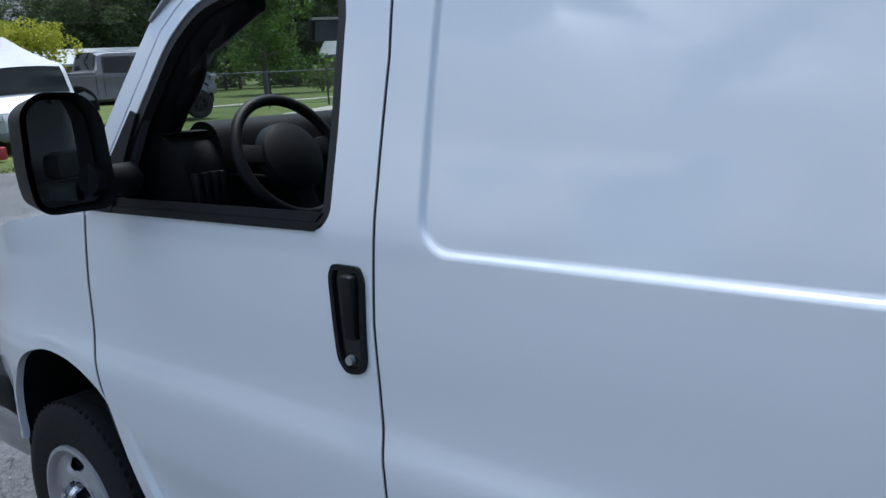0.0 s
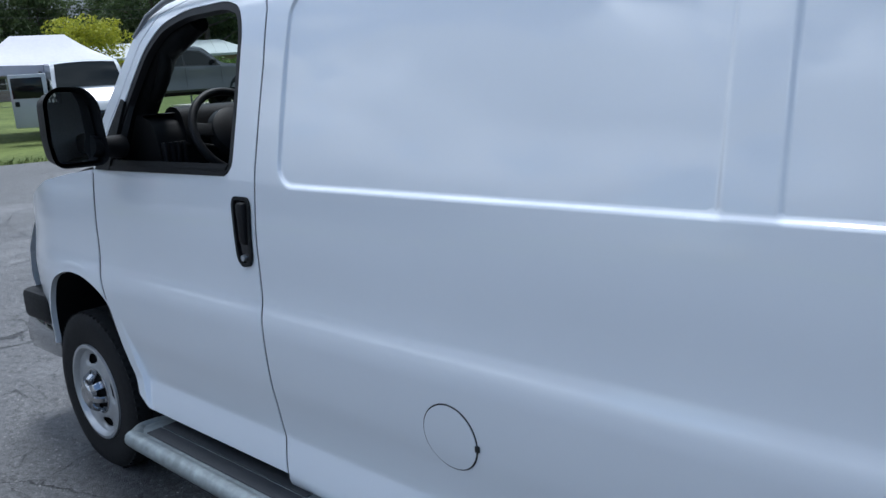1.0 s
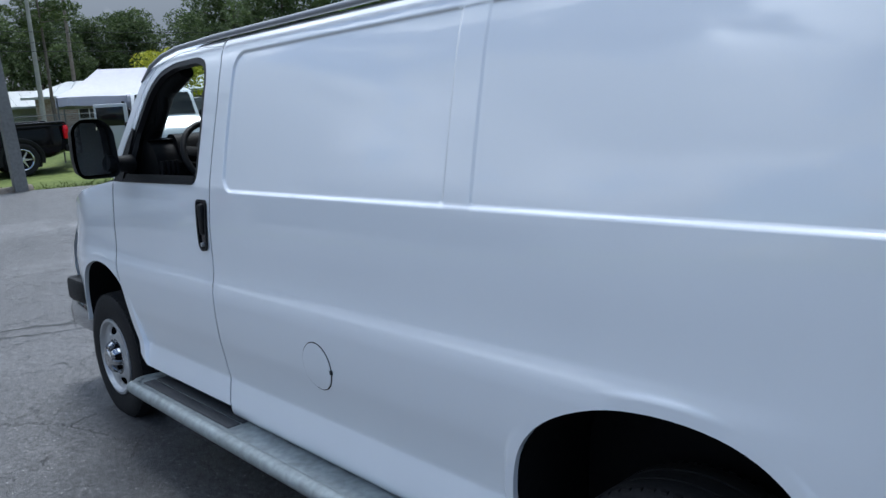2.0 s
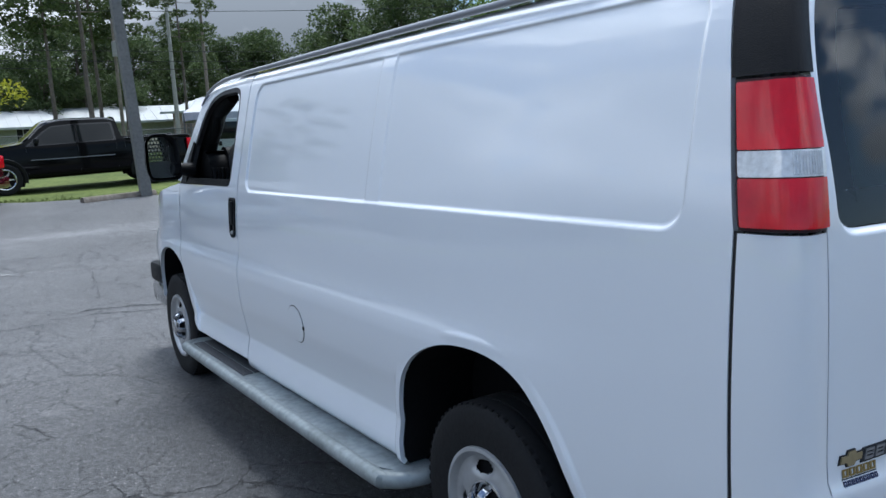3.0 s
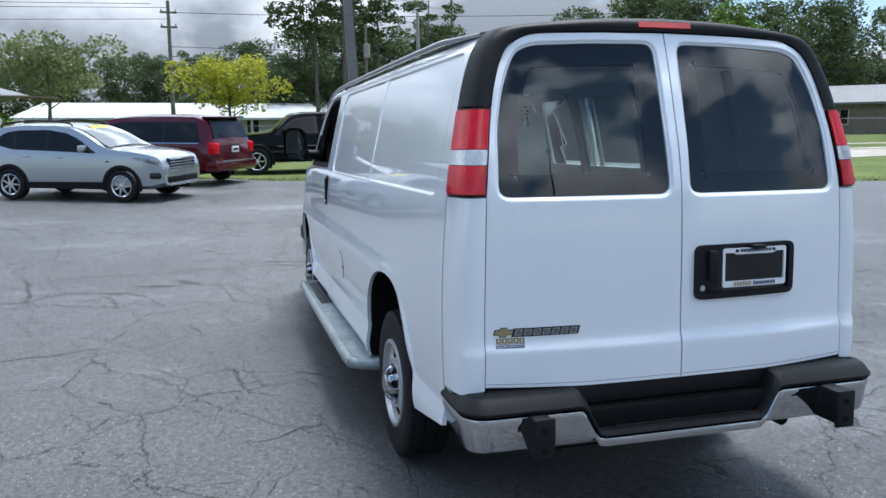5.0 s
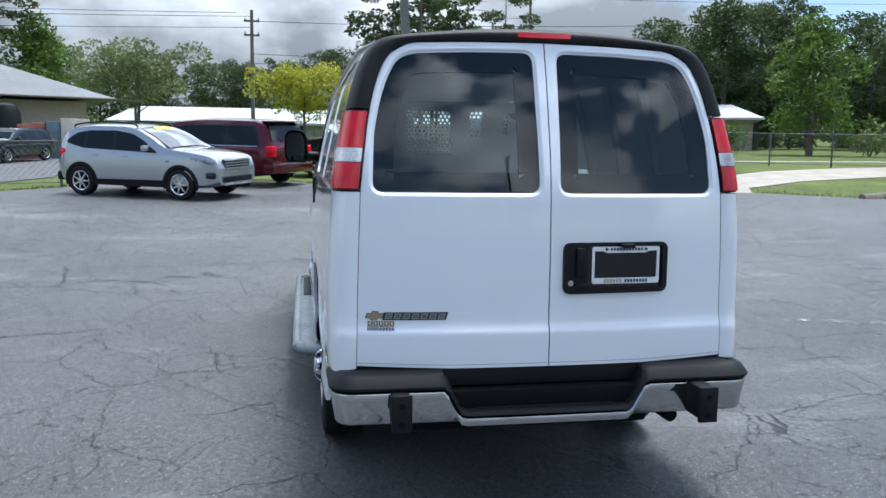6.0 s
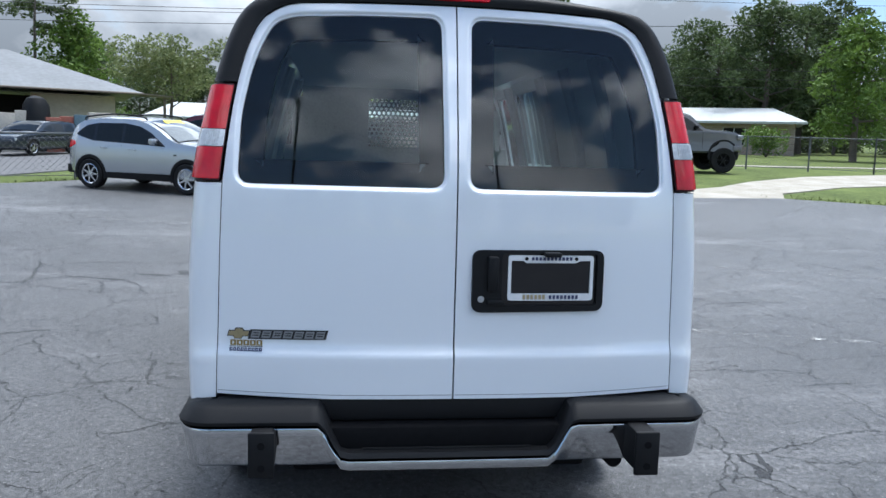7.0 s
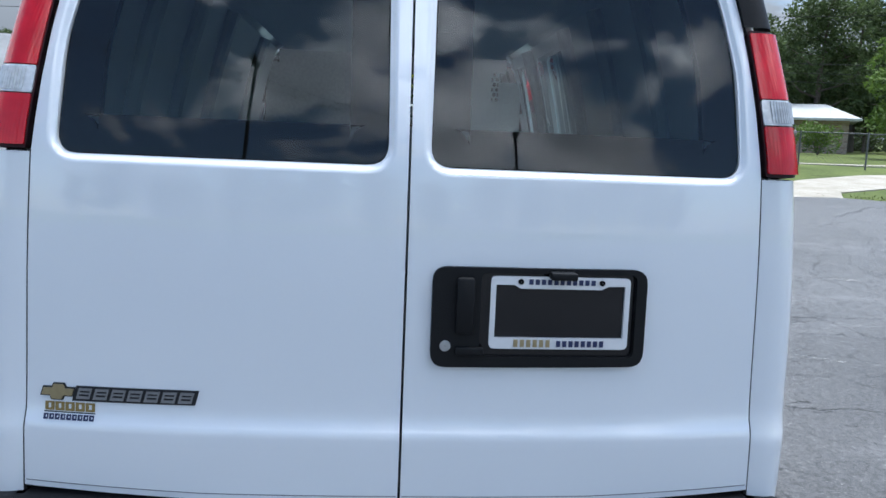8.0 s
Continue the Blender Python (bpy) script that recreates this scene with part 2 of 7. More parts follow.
def away(points, line, closed=True):
    """Distance of (n, 2) points from a line of points."""
    best = np.full(len(points), 1e9)
    ends = list(zip(line, line[1:])) + ([(line[-1], line[0])] if closed else [])
    for a, b in ends:
        a, b = np.array(a, float), np.array(b, float)
        d = b - a
        t = np.clip(((points - a) @ d) / max(1e-12, d @ d), 0, 1)
        best = np.minimum(best, np.hypot(*(points - a - t[:, None] * d).T))
    return best


def fine(line, step, closed=True):
    out = []
    ends = list(zip(line, line[1:])) + ([(line[-1], line[0])] if closed else [])
    for a, b in ends:
        n = max(1, math.ceil(math.dist(a, b) / step))
        out += [(a[0] + (b[0] - a[0]) * i / n, a[1] + (b[1] - a[1]) * i / n) for i in range(n)]
    if not closed:
        out.append(tuple(line[-1]))
    return out


def rounded(line, r, seg=5):
    """A closed outline with its corners rounded."""
    out = []
    n = len(line)
    for i in range(n):
        p, q, s = (Vector(line[i - 1]), Vector(line[i]), Vector(line[(i + 1) % n]))
        a, b = p - q, s - q
        k = min(r, a.length * 0.45, b.length * 0.45)
        a, b = q + a.normalized() * k, q + b.normalized() * k
        for t in range(seg + 1):
            t /= seg
            c = a * (1 - t) ** 2 + q * 2 * t * (1 - t) + b * t * t
            out.append((c.x, c.y))
    return out


def sheet(outline, holes, place, step=0.035, thick=0.018, out=None, creases=()):
    """A curved panel: the flat outline, less its holes, laid on the surface place(u, v), with exact normals and turned-in edges."""
    from mathutils import geometry
    rims = [fine(outline, step * 0.7)] + [fine(h, step * 0.7) for h in holes]
    us = np.array(outline)
    gu, gv = np.meshgrid(np.arange(us[:, 0].min(), us[:, 0].max(), step), np.arange(us[:, 1].min(), us[:, 1].max(), step * 0.7))
    grid = np.c_[gu.ravel(), gv.ravel()]
    keep = inside(grid, outline)
    for h in holes:
        keep &= ~inside(grid, h)
    for r in rims:
        keep &= away(grid, r) > step * 0.35
    inner = []
    for line in creases:
        q = np.array(fine(line, step * 0.6, False))
        ok = inside(q, outline)
        for h in holes:
            ok &= ~inside(q, h)
        for r in rims:
            ok &= away(q, r) > 0.004
        keep &= away(grid, line, False) > step * 0.28
        inner += [tuple(p) for p in q[ok]]
    pts, edges = [], []
    for r in rims:
        k = len(pts)
        pts += r
        edges += [(k + i, k + (i + 1) % len(r)) for i in range(len(r))]
    pts += [tuple(p) for p in grid[keep]] + inner
    v, _, f, *_ = geometry.delaunay_2d_cdt([Vector(p) for p in pts], edges, [], 0, 1e-5)
    v = np.array([tuple(p) for p in v])
    mid = np.array([v[list(t)].mean(0) for t in f])
    ok = inside(mid, outline)
    for h in holes:
        ok &= ~inside(mid, h)
    f = [tuple(t) for t, o in zip(f, ok) if o]
    eps = 0.004
    here = [Vector(place(*p)) for p in v]
    norm = []
    for p in v:
        du = Vector(place(p[0] + eps, p[1])) - Vector(place(p[0] - eps, p[1]))
        dv = Vector(place(p[0], p[1] + eps)) - Vector(place(p[0], p[1] - eps))
        norm.append(du.cross(dv).normalized())
    if out is not None and sum((n.dot(Vector(out)) for n in norm)) < 0:
        norm = [-n for n in norm]
    if sum((here[t[1]] - here[t[0]]).cross(here[t[2]] - here[t[0]]).dot(norm[t[0]]) for t in f) < 0:
        f = [t[::-1] for t in f]
    count = {}
    for t in f:
        for a, b in zip(t, t[1:] + t[:1]):
            count[(a, b)] = 1
    border = [(a, b) for (a, b) in count if (b, a) not in count]
    verts = [tuple(p) for p in here]
    low = {}
    faces = list(f)
    loopn = [norm[i] for t in f for i in t]
    for a, b in border:
        for i in (a, b):
            if i not in low:
                low[i] = len(verts)
                verts.append(tuple(here[i] - norm[i] * thick))
        q = (b, a, low[a], low[b])
        fn = (here[a] - here[b]).cross(-norm[a]).normalized()
        faces.append(q)
        loopn += [fn] * 4
    me = bpy.data.meshes.new("panel")
    me.from_pydata(verts, [], faces)
    for p in me.polygons:
        p.use_smooth = True
    me.normals_split_custom_set([tuple(n) for n in loopn])
    return me


def step01(a, b, x):
    t = min(1.0, max(0.0, (x - a) / (b - a)))
    return t * t * (3 - 2 * t)


# ---------------------------------------------------------------- lie of the land


def ground_z(x, y):
    u = -x - 4.8
    rise = 0.05 * (u + math.sqrt(u * u + 4.0)) / 2 - 0.012
    v = u - 22.0
    rise -= 0.028 * (v + math.sqrt(v * v + 40.0)) / 2
    hollow = 0.13 * math.exp(-((x + 24.0) / 3.2) ** 2 - ((y - 1.0) / 5.0) ** 2)
    return -0.04 * step01(11, 4, u) - hollow + max(0.0, rise) + 0.009 * y * step01(4, 14, u) if x < 2 else -0.04



def smooth_path(pts, n=6):
    """A rounded line through the points."""
    out = []
    p = [Vector(q) for q in pts]
    for i in range(len(p) - 1):
        a, b, c, d = p[max(i - 1, 0)], p[i], p[i + 1], p[min(i + 2, len(p) - 1)]
        for k in range(n):
            t = k / n
            out.append(tuple(0.5 * ((2 * b) + (c - a) * t + (2 * a - 5 * b + 4 * c - d) * t * t + (3 * b - a - 3 * c + d) * t ** 3)))
    out.append(tuple(p[-1]))
    return out


# ---------------------------------------------------------------- the van: surfaces
# The van faces -x; its rear doors stand near x = 0 and its middle is y = 0.
SIDE_Z = [0.33, 0.36, 0.385, 0.41, 0.44, 0.50, 0.556, 0.566, 0.60, 0.68, 0.77, 0.87, 0.94, 0.98, 1.00, 1.03, 1.06, 1.12, 1.24, 1.43, 1.58, 1.72, 1.83, 1.92, 2.00, 2.05, 2.09, 2.12, 2.14]
SIDE_Y = [0.93, 0.972, 1.005, 1.026, 1.031, 1.019, 1.0005, 0.998, 1.003, 1.015, 1.030, 1.036, 1.037, 1.035, 1.030, 1.018, 1.009, 1.004, 0.998, 0.977, 0.948, 0.918, 0.893, 0.871, 0.848, 0.828, 0.80, 0.765, 0.72]
ARCH_R = [(-1.80, 0.38), (-1.805, 0.50), (-1.803, 0.63), (-1.765, 0.765), (-1.665, 0.868), (-1.50, 0.943), (-1.32, 0.970), (-1.15, 0.955), (-1.03, 0.905), (-0.925, 0.81), (-0.845, 0.69), (-0.745, 0.47)]
ARCH_F = [(-4.60, 0.46), (-4.71, 0.71), (-4.80, 0.87), (-4.92, 0.95), (-5.07, 0.99), (-5.24, 0.99), (-5.40, 0.93), (-5.51, 0.82), (-5.57, 0.70), (-5.60, 0.56)]
ARCH_R = smooth_path(ARCH_R, 4)
ARCH_F = [(x, z - 0.018) for x, z in smooth_path(ARCH_F, 4)]


def smooth_curve(xs, ys):
    """A monotone cubic through the points."""
    xs, ys = np.array(xs), np.array(ys)
    h, d = np.diff(xs), np.diff(ys) / np.diff(xs)
    m = np.r_[d[0], [0 if a * b <= 0 else 2 * a * b / (a + b) for a, b in zip(d, d[1:])], d[-1]]

    def at(x):
        x = min(xs[-1], max(xs[0], x))
        i = min(len(h) - 1, int(np.searchsorted(xs, x, side="right")) - 1)
        t = (x - xs[i]) / h[i]
        return float((1 + 2 * t) * (1 - t) ** 2 * ys[i] + t * (1 - t) ** 2 * h[i] * m[i] + t * t * (3 - 2 * t) * ys[i + 1] + t * t * (t - 1) * h[i] * m[i + 1])
    return at


side_curve = smooth_curve(SIDE_Z, SIDE_Y)
soft_curve = smooth_curve(SIDE_Z, [y + d for y, d in zip(SIDE_Y, [0] * 13 + [-0.003, 0.0, 0.006, 0.009, 0.006, 0.003] + [0] * 10)])
flat_curve = smooth_curve([0.33, 0.41, 0.46, 0.556, 0.566, 0.62, 0.80, 1.0, 1.2, 1.45, 1.72, 1.92, 2.05, 2.14], [0.95, 1.012, 1.014, 0.9995, 0.998, 1.002, 1.007, 1.003, 0.993, 0.974, 0.927, 0.880, 0.828, 0.72])
ARCH_R_FINE = np.array(fine(ARCH_R, 0.010, False))
ARCH_F_FINE = np.array(fine(ARCH_F, 0.010, False))


def stamped(x, z, x0, x1, z0, z1, r):
    """Depth of a pressed panel with round corners, from 0 at its rim to 1 inside."""
    cx, cz = (x0 + x1) / 2, (z0 + z1) / 2
    qx, qz = abs(x - cx) - (x1 - x0) / 2 + r, abs(z - cz) - (z1 - z0) / 2 + r
    d = math.hypot(max(qx, 0), max(qz, 0)) + min(max(qx, qz), 0) - r
    return step01(0.0035, -0.0035, d)


def half_width(x, z):
    k = 0.60 * step01(-0.5, -1.6, x) * step01(-5.5, -4.6, x)
    w = k * side_curve(z) + (1 - k) * soft_curve(z) - 0.015
    if x > -1.7:
        q = step01(-1.7, -0.45, x)
        w = (1 - q) * w + q * (flat_curve(z) - 0.015)
    if x < -5.3:
        w -= 0.11 * ((-5.3 - x) / 0.58) ** 2.0
    if x > -1.3:
        w -= (0.003 + 0.010 * step01(1.25, 0.6, z)) * ((x + 1.3) / 1.05) ** 2
    if -3.7 < x < -0.3 and z > 1.38:
        deep = stamped(x, z, -3.56, -0.415, 1.442, 2.04, 0.075)
        deep *= 1 - 0.55 * step01(-2.106, -2.096, x) * step01(-1.974, -1.984, x)
        w -= 0.010 * deep
    for line, hot in ((ARCH_R_FINE, -2.1 < x < -0.5), (ARCH_F_FINE, x < -4.4)):
        if hot and z < 1.2:
            d = math.sqrt(float(((line - (x, z)) ** 2).sum(1).min()))
            q = step01(0.052, 0.032, d) * (step01(0.50, 0.72, z) if -1.0 < x else 1.0)
            lip = flat_curve(z) - 0.015 + 0.027 * (1 - 0.5 * step01(-1.4, -1.0, x)) - (0.11 * ((-5.3 - x) / 0.58) ** 2.0 if x < -5.3 else 0.0)
            w = (1 - q) * w + q * max(w, lip)
    return w


def left_side(x, z):
    return (x, -half_width(x, z), z)


def right_side(x, z):
    return (x, half_width(x, z), z)


def glass_x(y, z):
    """The evenly bowed surface of the rear glass."""
    k = z - 1.45
    return -0.05 - 0.20 * k - 0.11 * k * k - 0.055 * abs(y / 0.85) ** 2.6


rear_curve = smooth_curve([0.45, 0.80, 0.90, 1.2, 1.45, 1.6, 1.8, 2.0, 2.1, 2.2], [-0.022, -0.022, -0.030, -0.036, -0.05, -0.075, -0.13, -0.19, -0.225, -0.27])


def rear_x(y, z):
    return rear_curve(z) - 0.055 * abs(y / 0.85) ** 2.6 + 0.010 * step01(0.865, 0.825, z)


def rear_face(y, z):
    return (rear_x(y, z), y, z)


seam_curve = smooth_curve([0.45, 0.70, 1.45, 1.60, 1.79, 1.92, 2.00, 2.05, 2.085], [0.862, 0.858, 0.840, 0.824, 0.798, 0.767, 0.736, 0.702, 0.645])
CORNER_X = -0.262


def square_arc(a, c, b, u):
    """From a to b round c, between a soft and a tight corner."""
    soft = a * (1 - u) ** 2 + c * 2 * u * (1 - u) + b * u * u
    tight = a * (1 - u) ** 3 + c * 3 * u * (1 - u) + b * u ** 3
    return (soft + tight) / 2


def corner(sgn):
    def at(u, z):
        k = max(0.0, z - 1.45)
        a = Vector((CORNER_X - 0.15 * k, half_width(CORNER_X - 0.15 * k, z), z))
        y1 = seam_curve(z)
        b = Vector((rear_x(y1, z), y1, z))
        c = Vector((b.x + 0.02, a.y - 0.012, z))
        p = square_arc(a, c, b, u)
        return (p.x, sgn * p.y, p.z)
    return at


# ---------------------------------------------------------------- the van: parts
van = thing("cargo_van", "white cargo van with a black rear bumper, parked on the asphalt", "van", Matrix.Translation((0, -0.015, 0)))


SEAM_REAR = [(-3.605, 0.445), (-3.645, 0.58), (-3.645, 0.78), (-3.65, 0.95), (-3.67, 1.1), (-3.685, 1.28), (-3.69, 1.5), (-3.68, 1.83), (-3.69, 2.0), (-3.72, 2.075)]
SEAM_FRONT = [(-4.90, 1.44), (-4.89, 1.2), (-4.88, 1.05), (-4.835, 0.9), (-4.755, 0.70), (-4.65, 0.50), (-4.56, 0.445)]
GAP = 0.009
WINDOW = rounded([(-4.812, 1.475), (-4.715, 1.61), (-4.616, 1.765), (-4.507, 1.930), (-4.392, 2.018), (-4.22, 2.056), (-3.95, 2.060), (-3.85, 2.03), (-3.815, 1.95), (-3.81, 1.70), (-3.82, 1.50), (-3.85, 1.465), (-4.2, 1.462)], 0.06, 4)


def frame_lines(x0, x1, z0, z1, r, offs):
    """Rounded rectangles, moved outwards by each offset."""
    out = []
    for d in offs:
        rr = max(0.01, r + d)
        a, b_, c, e = x0 - d, x1 + d, z0 - d, z1 + d
        line = []
        for cx, cz, t0 in ((b_ - rr, e - rr, 0), (a + rr, e - rr, 90), (a + rr, c + rr, 180), (b_ - rr, c + rr, 270)):
            line += [(cx + rr * math.cos(radians(t0 + 10 * k)), cz + rr * math.sin(radians(t0 + 10 * k))) for k in range(10)]
        out.append(line + line[:1])
    return out


def beside(line, d):
    """An open line moved to its outer side by d."""
    p = [Vector(q) for q in fine(line, 0.03, False)]
    mid = sum(p, Vector((0, 0))) / len(p)
    out = []
    for i, q in enumerate(p):
        t = (p[min(i + 1, len(p) - 1)] - p[max(i - 1, 0)]).normalized()
        n = Vector((-t.y, t.x))
        if n.dot(q - mid) < 0:
            n = -n
        out.append(tuple(q + n * d))
    return out


BODY_CREASES = frame_lines(-3.56, -0.415, 1.442, 2.04, 0.075, (0.012, 0.0045, 0.0015, -0.0015, -0.0045, -0.012)) + [[(x, 1.46), (x, 2.035)] for x in (-2.112, -2.106, -2.101, -2.096, -2.09, -1.99, -1.984, -1.979, -1.974, -1.968)] + [beside(ARCH_R, d) for d in (0.015, 0.028, 0.036, 0.045, 0.054, 0.063, 0.075)] + [[(-3.6, z), (-0.3, z)] for z in (0.545, 0.558, 0.568, 0.580, 0.985, 1.0, 1.015, 1.03, 1.045, 1.06)]
FENDER_CREASES = [beside(ARCH_F, d) for d in (0.015, 0.028, 0.036, 0.045, 0.054, 0.063, 0.075)] + [[(-4.85, z), (-3.6, z)] for z in (0.545, 0.558, 0.568, 0.580, 0.985, 1.0, 1.015, 1.03, 1.045, 1.06)]


SIDE_GLASS = [rounded([(-3.46, 1.468), (-2.76, 1.468), (-2.76, 1.99), (-3.46, 1.99)], 0.06, 4), rounded([(-2.66, 1.468), (-1.88, 1.468), (-1.88, 1.99), (-2.66, 1.99)], 0.06, 4)]


def build_sides():
    rear_arch = [(x, z) for x, z in ARCH_R]
    low = [(-3.605, 0.378)] + rear_arch + [(-0.72, 0.405), (CORNER_X, 0.475)]
    body = low + [(CORNER_X - 0.002, 1.45), (CORNER_X - 0.055, 1.80), (-0.360, 2.05), (-0.375, 2.125)] + [(-3.74, 2.125)] + [(x + GAP, z) for x, z in reversed(SEAM_REAR)]
    me = sheet(body, [], left_side, 0.033, 0.02, out=(0, -1, 0), creases=BODY_CREASES)
    part("side_panel", me, WHITE, van, "white steel side panel with two pressed recesses")
    right = sheet(body, SIDE_GLASS, right_side, 0.06, 0.02, out=(0, 1, 0))
    other = part("side_panel", right, WHITE, van, "white side panel with two side-door windows")
    for line in SIDE_GLASS:
        pane = part("side_window", sheet(inset(line, 0.003), [], lambda x, z: (x, half_width(x, z) - 0.012, z), 0.1, 0.004, out=(0, 1, 0)), CLEAR, other)
        pane.visible_shadow = False
    roofline = [(-3.735, 2.085), (-3.95, 2.10), (-4.22, 2.098), (-4.42, 2.055), (-4.54, 1.955), (-4.66, 1.775), (-4.78, 1.605), (-4.89, 1.47)]
    door = list(SEAM_REAR) + roofline + [(x + GAP, z) for x, z in SEAM_FRONT]
    for side, sgn in ((left_side, -1), (right_side, 1)):
        d = sheet(door, [WINDOW], side, 0.03, 0.03, out=(0, sgn, 0), creases=FENDER_CREASES)
        leaf = part("front_door", d, WHITE, van, "white front door with its window down")
        rim = sheet([(x, z) for x, z in fine(WINDOW, 0.04)], [inset(WINDOW, 0.028)], lambda x, z, s=sgn: (x, s * (half_width(x, z) - 0.004), z), 0.03, 0.03, out=(0, sgn, 0))
        part("window_seal", rim, SEAL, leaf, "black rubber window seal")
        for z0, z1, lift in ((1.456, 1.476, 0.006), (1.476, 1.500, 0.0)):
            band = sheet([(-4.795, z0), (-3.868, z0 + 0.006), (-3.845, z1 + 0.004), (-4.78, z1)], [], lambda x, z, s=sgn, h=lift: (x, s * (half_width(x, z) + h), z), 0.06, 0.02, out=(0, sgn, 0))
            part("sill_strip", band, BLACK_TRIM, leaf, "black weather strip under the window")
        bar = sheet([(-4.745, 1.49), (-4.705, 1.49), (-4.605, 1.735), (-4.625, 1.735)], [], lambda x, z, s=sgn: (x, s * (half_width(x, z) - 0.012), z), 0.05, 0.02, out=(0, sgn, 0))
        part("division_bar", bar, DARK_GREY, leaf, "dark grey window division bar")
        inner = sheet(inset(door, 0.02), [inset(WINDOW, -0.01)], lambda x, z, s=sgn: (x, s * (half_width(x, z) - 0.07), z), 0.08, 0.01, out=(0, -sgn, 0))
        part("door_lining", inner, INTERIOR, leaf, "dark plastic inner door lining")
        if sgn > 0:
            pane = sheet(inset(WINDOW, 0.01), [], lambda x, z: (x, half_width(x, z) - 0.025, z), 0.12, 0.004, out=(0, 1, 0))
            pane_ob = part("window_pane", pane, PANE, leaf)
            pane_ob.visible_shadow = False
        for line, edge in ((SEAM_REAR, 0.0045), (SEAM_FRONT, 0.0045)):
            strip = [(x + edge - 0.016, z) for x, z in line] + [(x + edge + 0.016, z) for x, z in reversed(line)]
            part("door_gap", sheet(strip, [], lambda x, z, s=sgn: (x, s * (half_width(x, z) - 0.003), z), 0.05, 0.004, out=(0, sgn, 0)), SEAL, leaf, "dark gap along the door")
        # fender and wheel opening
        f = sheet(fender_outline(), [], side, 0.03, 0.025, out=(0, sgn, 0), creases=FENDER_CREASES)
        part("front_fender", f, WHITE, van, "white front fender")
        pillar = [(x - 0.005, z + 0.004) for x, z in reversed(roofline)] + [(-3.76, 2.125), (-4.25, 2.13), (-4.47, 2.085), (-4.60, 1.985), (-4.73, 1.80), (-4.86, 1.62), (-4.96, 1.475)]
        a = sheet(pillar, [], side, 0.03, 0.02, out=(0, sgn, 0))
        part("windshield_pillar", a, WHITE, van, "white windshield pillar")


def inset(line, d):
    """A closed outline moved inwards by d."""
    pts = [Vector(p) for p in line]
    n = len(pts)
    area = sum(pts[i].x * pts[(i + 1) % n].y - pts[(i + 1) % n].x * pts[i].y for i in range(n))
    s = 1 if area > 0 else -1
    out = []
    for i in range(n):
        a, b = (pts[i] - pts[i - 1]).normalized(), (pts[(i + 1) % n] - pts[i]).normalized()
        na, nb = Vector((-a.y, a.x)), Vector((-b.y, b.x))
        m = (na + nb)
        m = m / max(0.5, m.dot(na)) if m.length > 1e-6 else na
        out.append(tuple(pts[i] + m * d * s))
    return out


def fender_outline():
    seam = [(-4.906, 1.44), (-4.896, 1.2), (-4.886, 1.05), (-4.841, 0.9)]
    return seam + ARCH_F[8:] + [(-5.66, 0.56), (-5.80, 0.72), (-5.88, 0.95), (-5.88, 1.15), (-5.76, 1.29), (-5.45, 1.385), (-5.15, 1.43), (-4.906, 1.455)]


def wheel_arches():
    for line in (ARCH_R, ARCH_F):
        for sgn in (-1, 1):
            bm = bmesh.new()
            rows = []
            for x, z in fine(line, 0.06, False):
                w = half_width(x, z) - 0.024
                rows.append([bm.verts.new((x, sgn * y, z)) for y in (w, w - 0.12, w - 0.34)])
            for a, b in zip(rows, rows[1:]):
                for k in range(2):
                    bm.faces.new((a[k], b[k], b[k + 1], a[k + 1]))
            bm.faces.new([r[2] for r in rows])
            part("wheel_liner", bm, UNDER, van, "black wheel-house liner")


def tyre_mesh(r, width, rim):
    w = width / 2
    bm = lathe(bmesh.new(), [(rim, -w * 0.78), (rim + 0.012, -w * 0.9), (r * 0.80, -w * 1.0), (r * 0.92, -w * 0.95), (r * 0.975, -w * 0.84), (r, -w * 0.66), (r, -w * 0.30), (r - 0.009, -w * 0.29), (r - 0.009, -w * 0.24), (r, -w * 0.23), (r, w * 0.23), (r - 0.009, w * 0.24), (r - 0.009, w * 0.29), (r, w * 0.30), (r, w * 0.66), (r * 0.975, w * 0.84), (r * 0.92, w * 0.95), (r * 0.8, w), (rim, w * 0.78)], 56)
    # tread blocks on the outer shoulder
    for i in range(64):
        a = 2 * math.pi * i / 64
        m = Matrix.Rotation(a, 4, "Y")
        for s in (-1, 1):
            box(bm, -0.010, 0.010, s * w * 0.72 - 0.016, s * w * 0.72 + 0.016, r * 0.976 - 0.006, r * 0.976 + 0.006, m=m)
    return mesh_of(bm, "tyre")


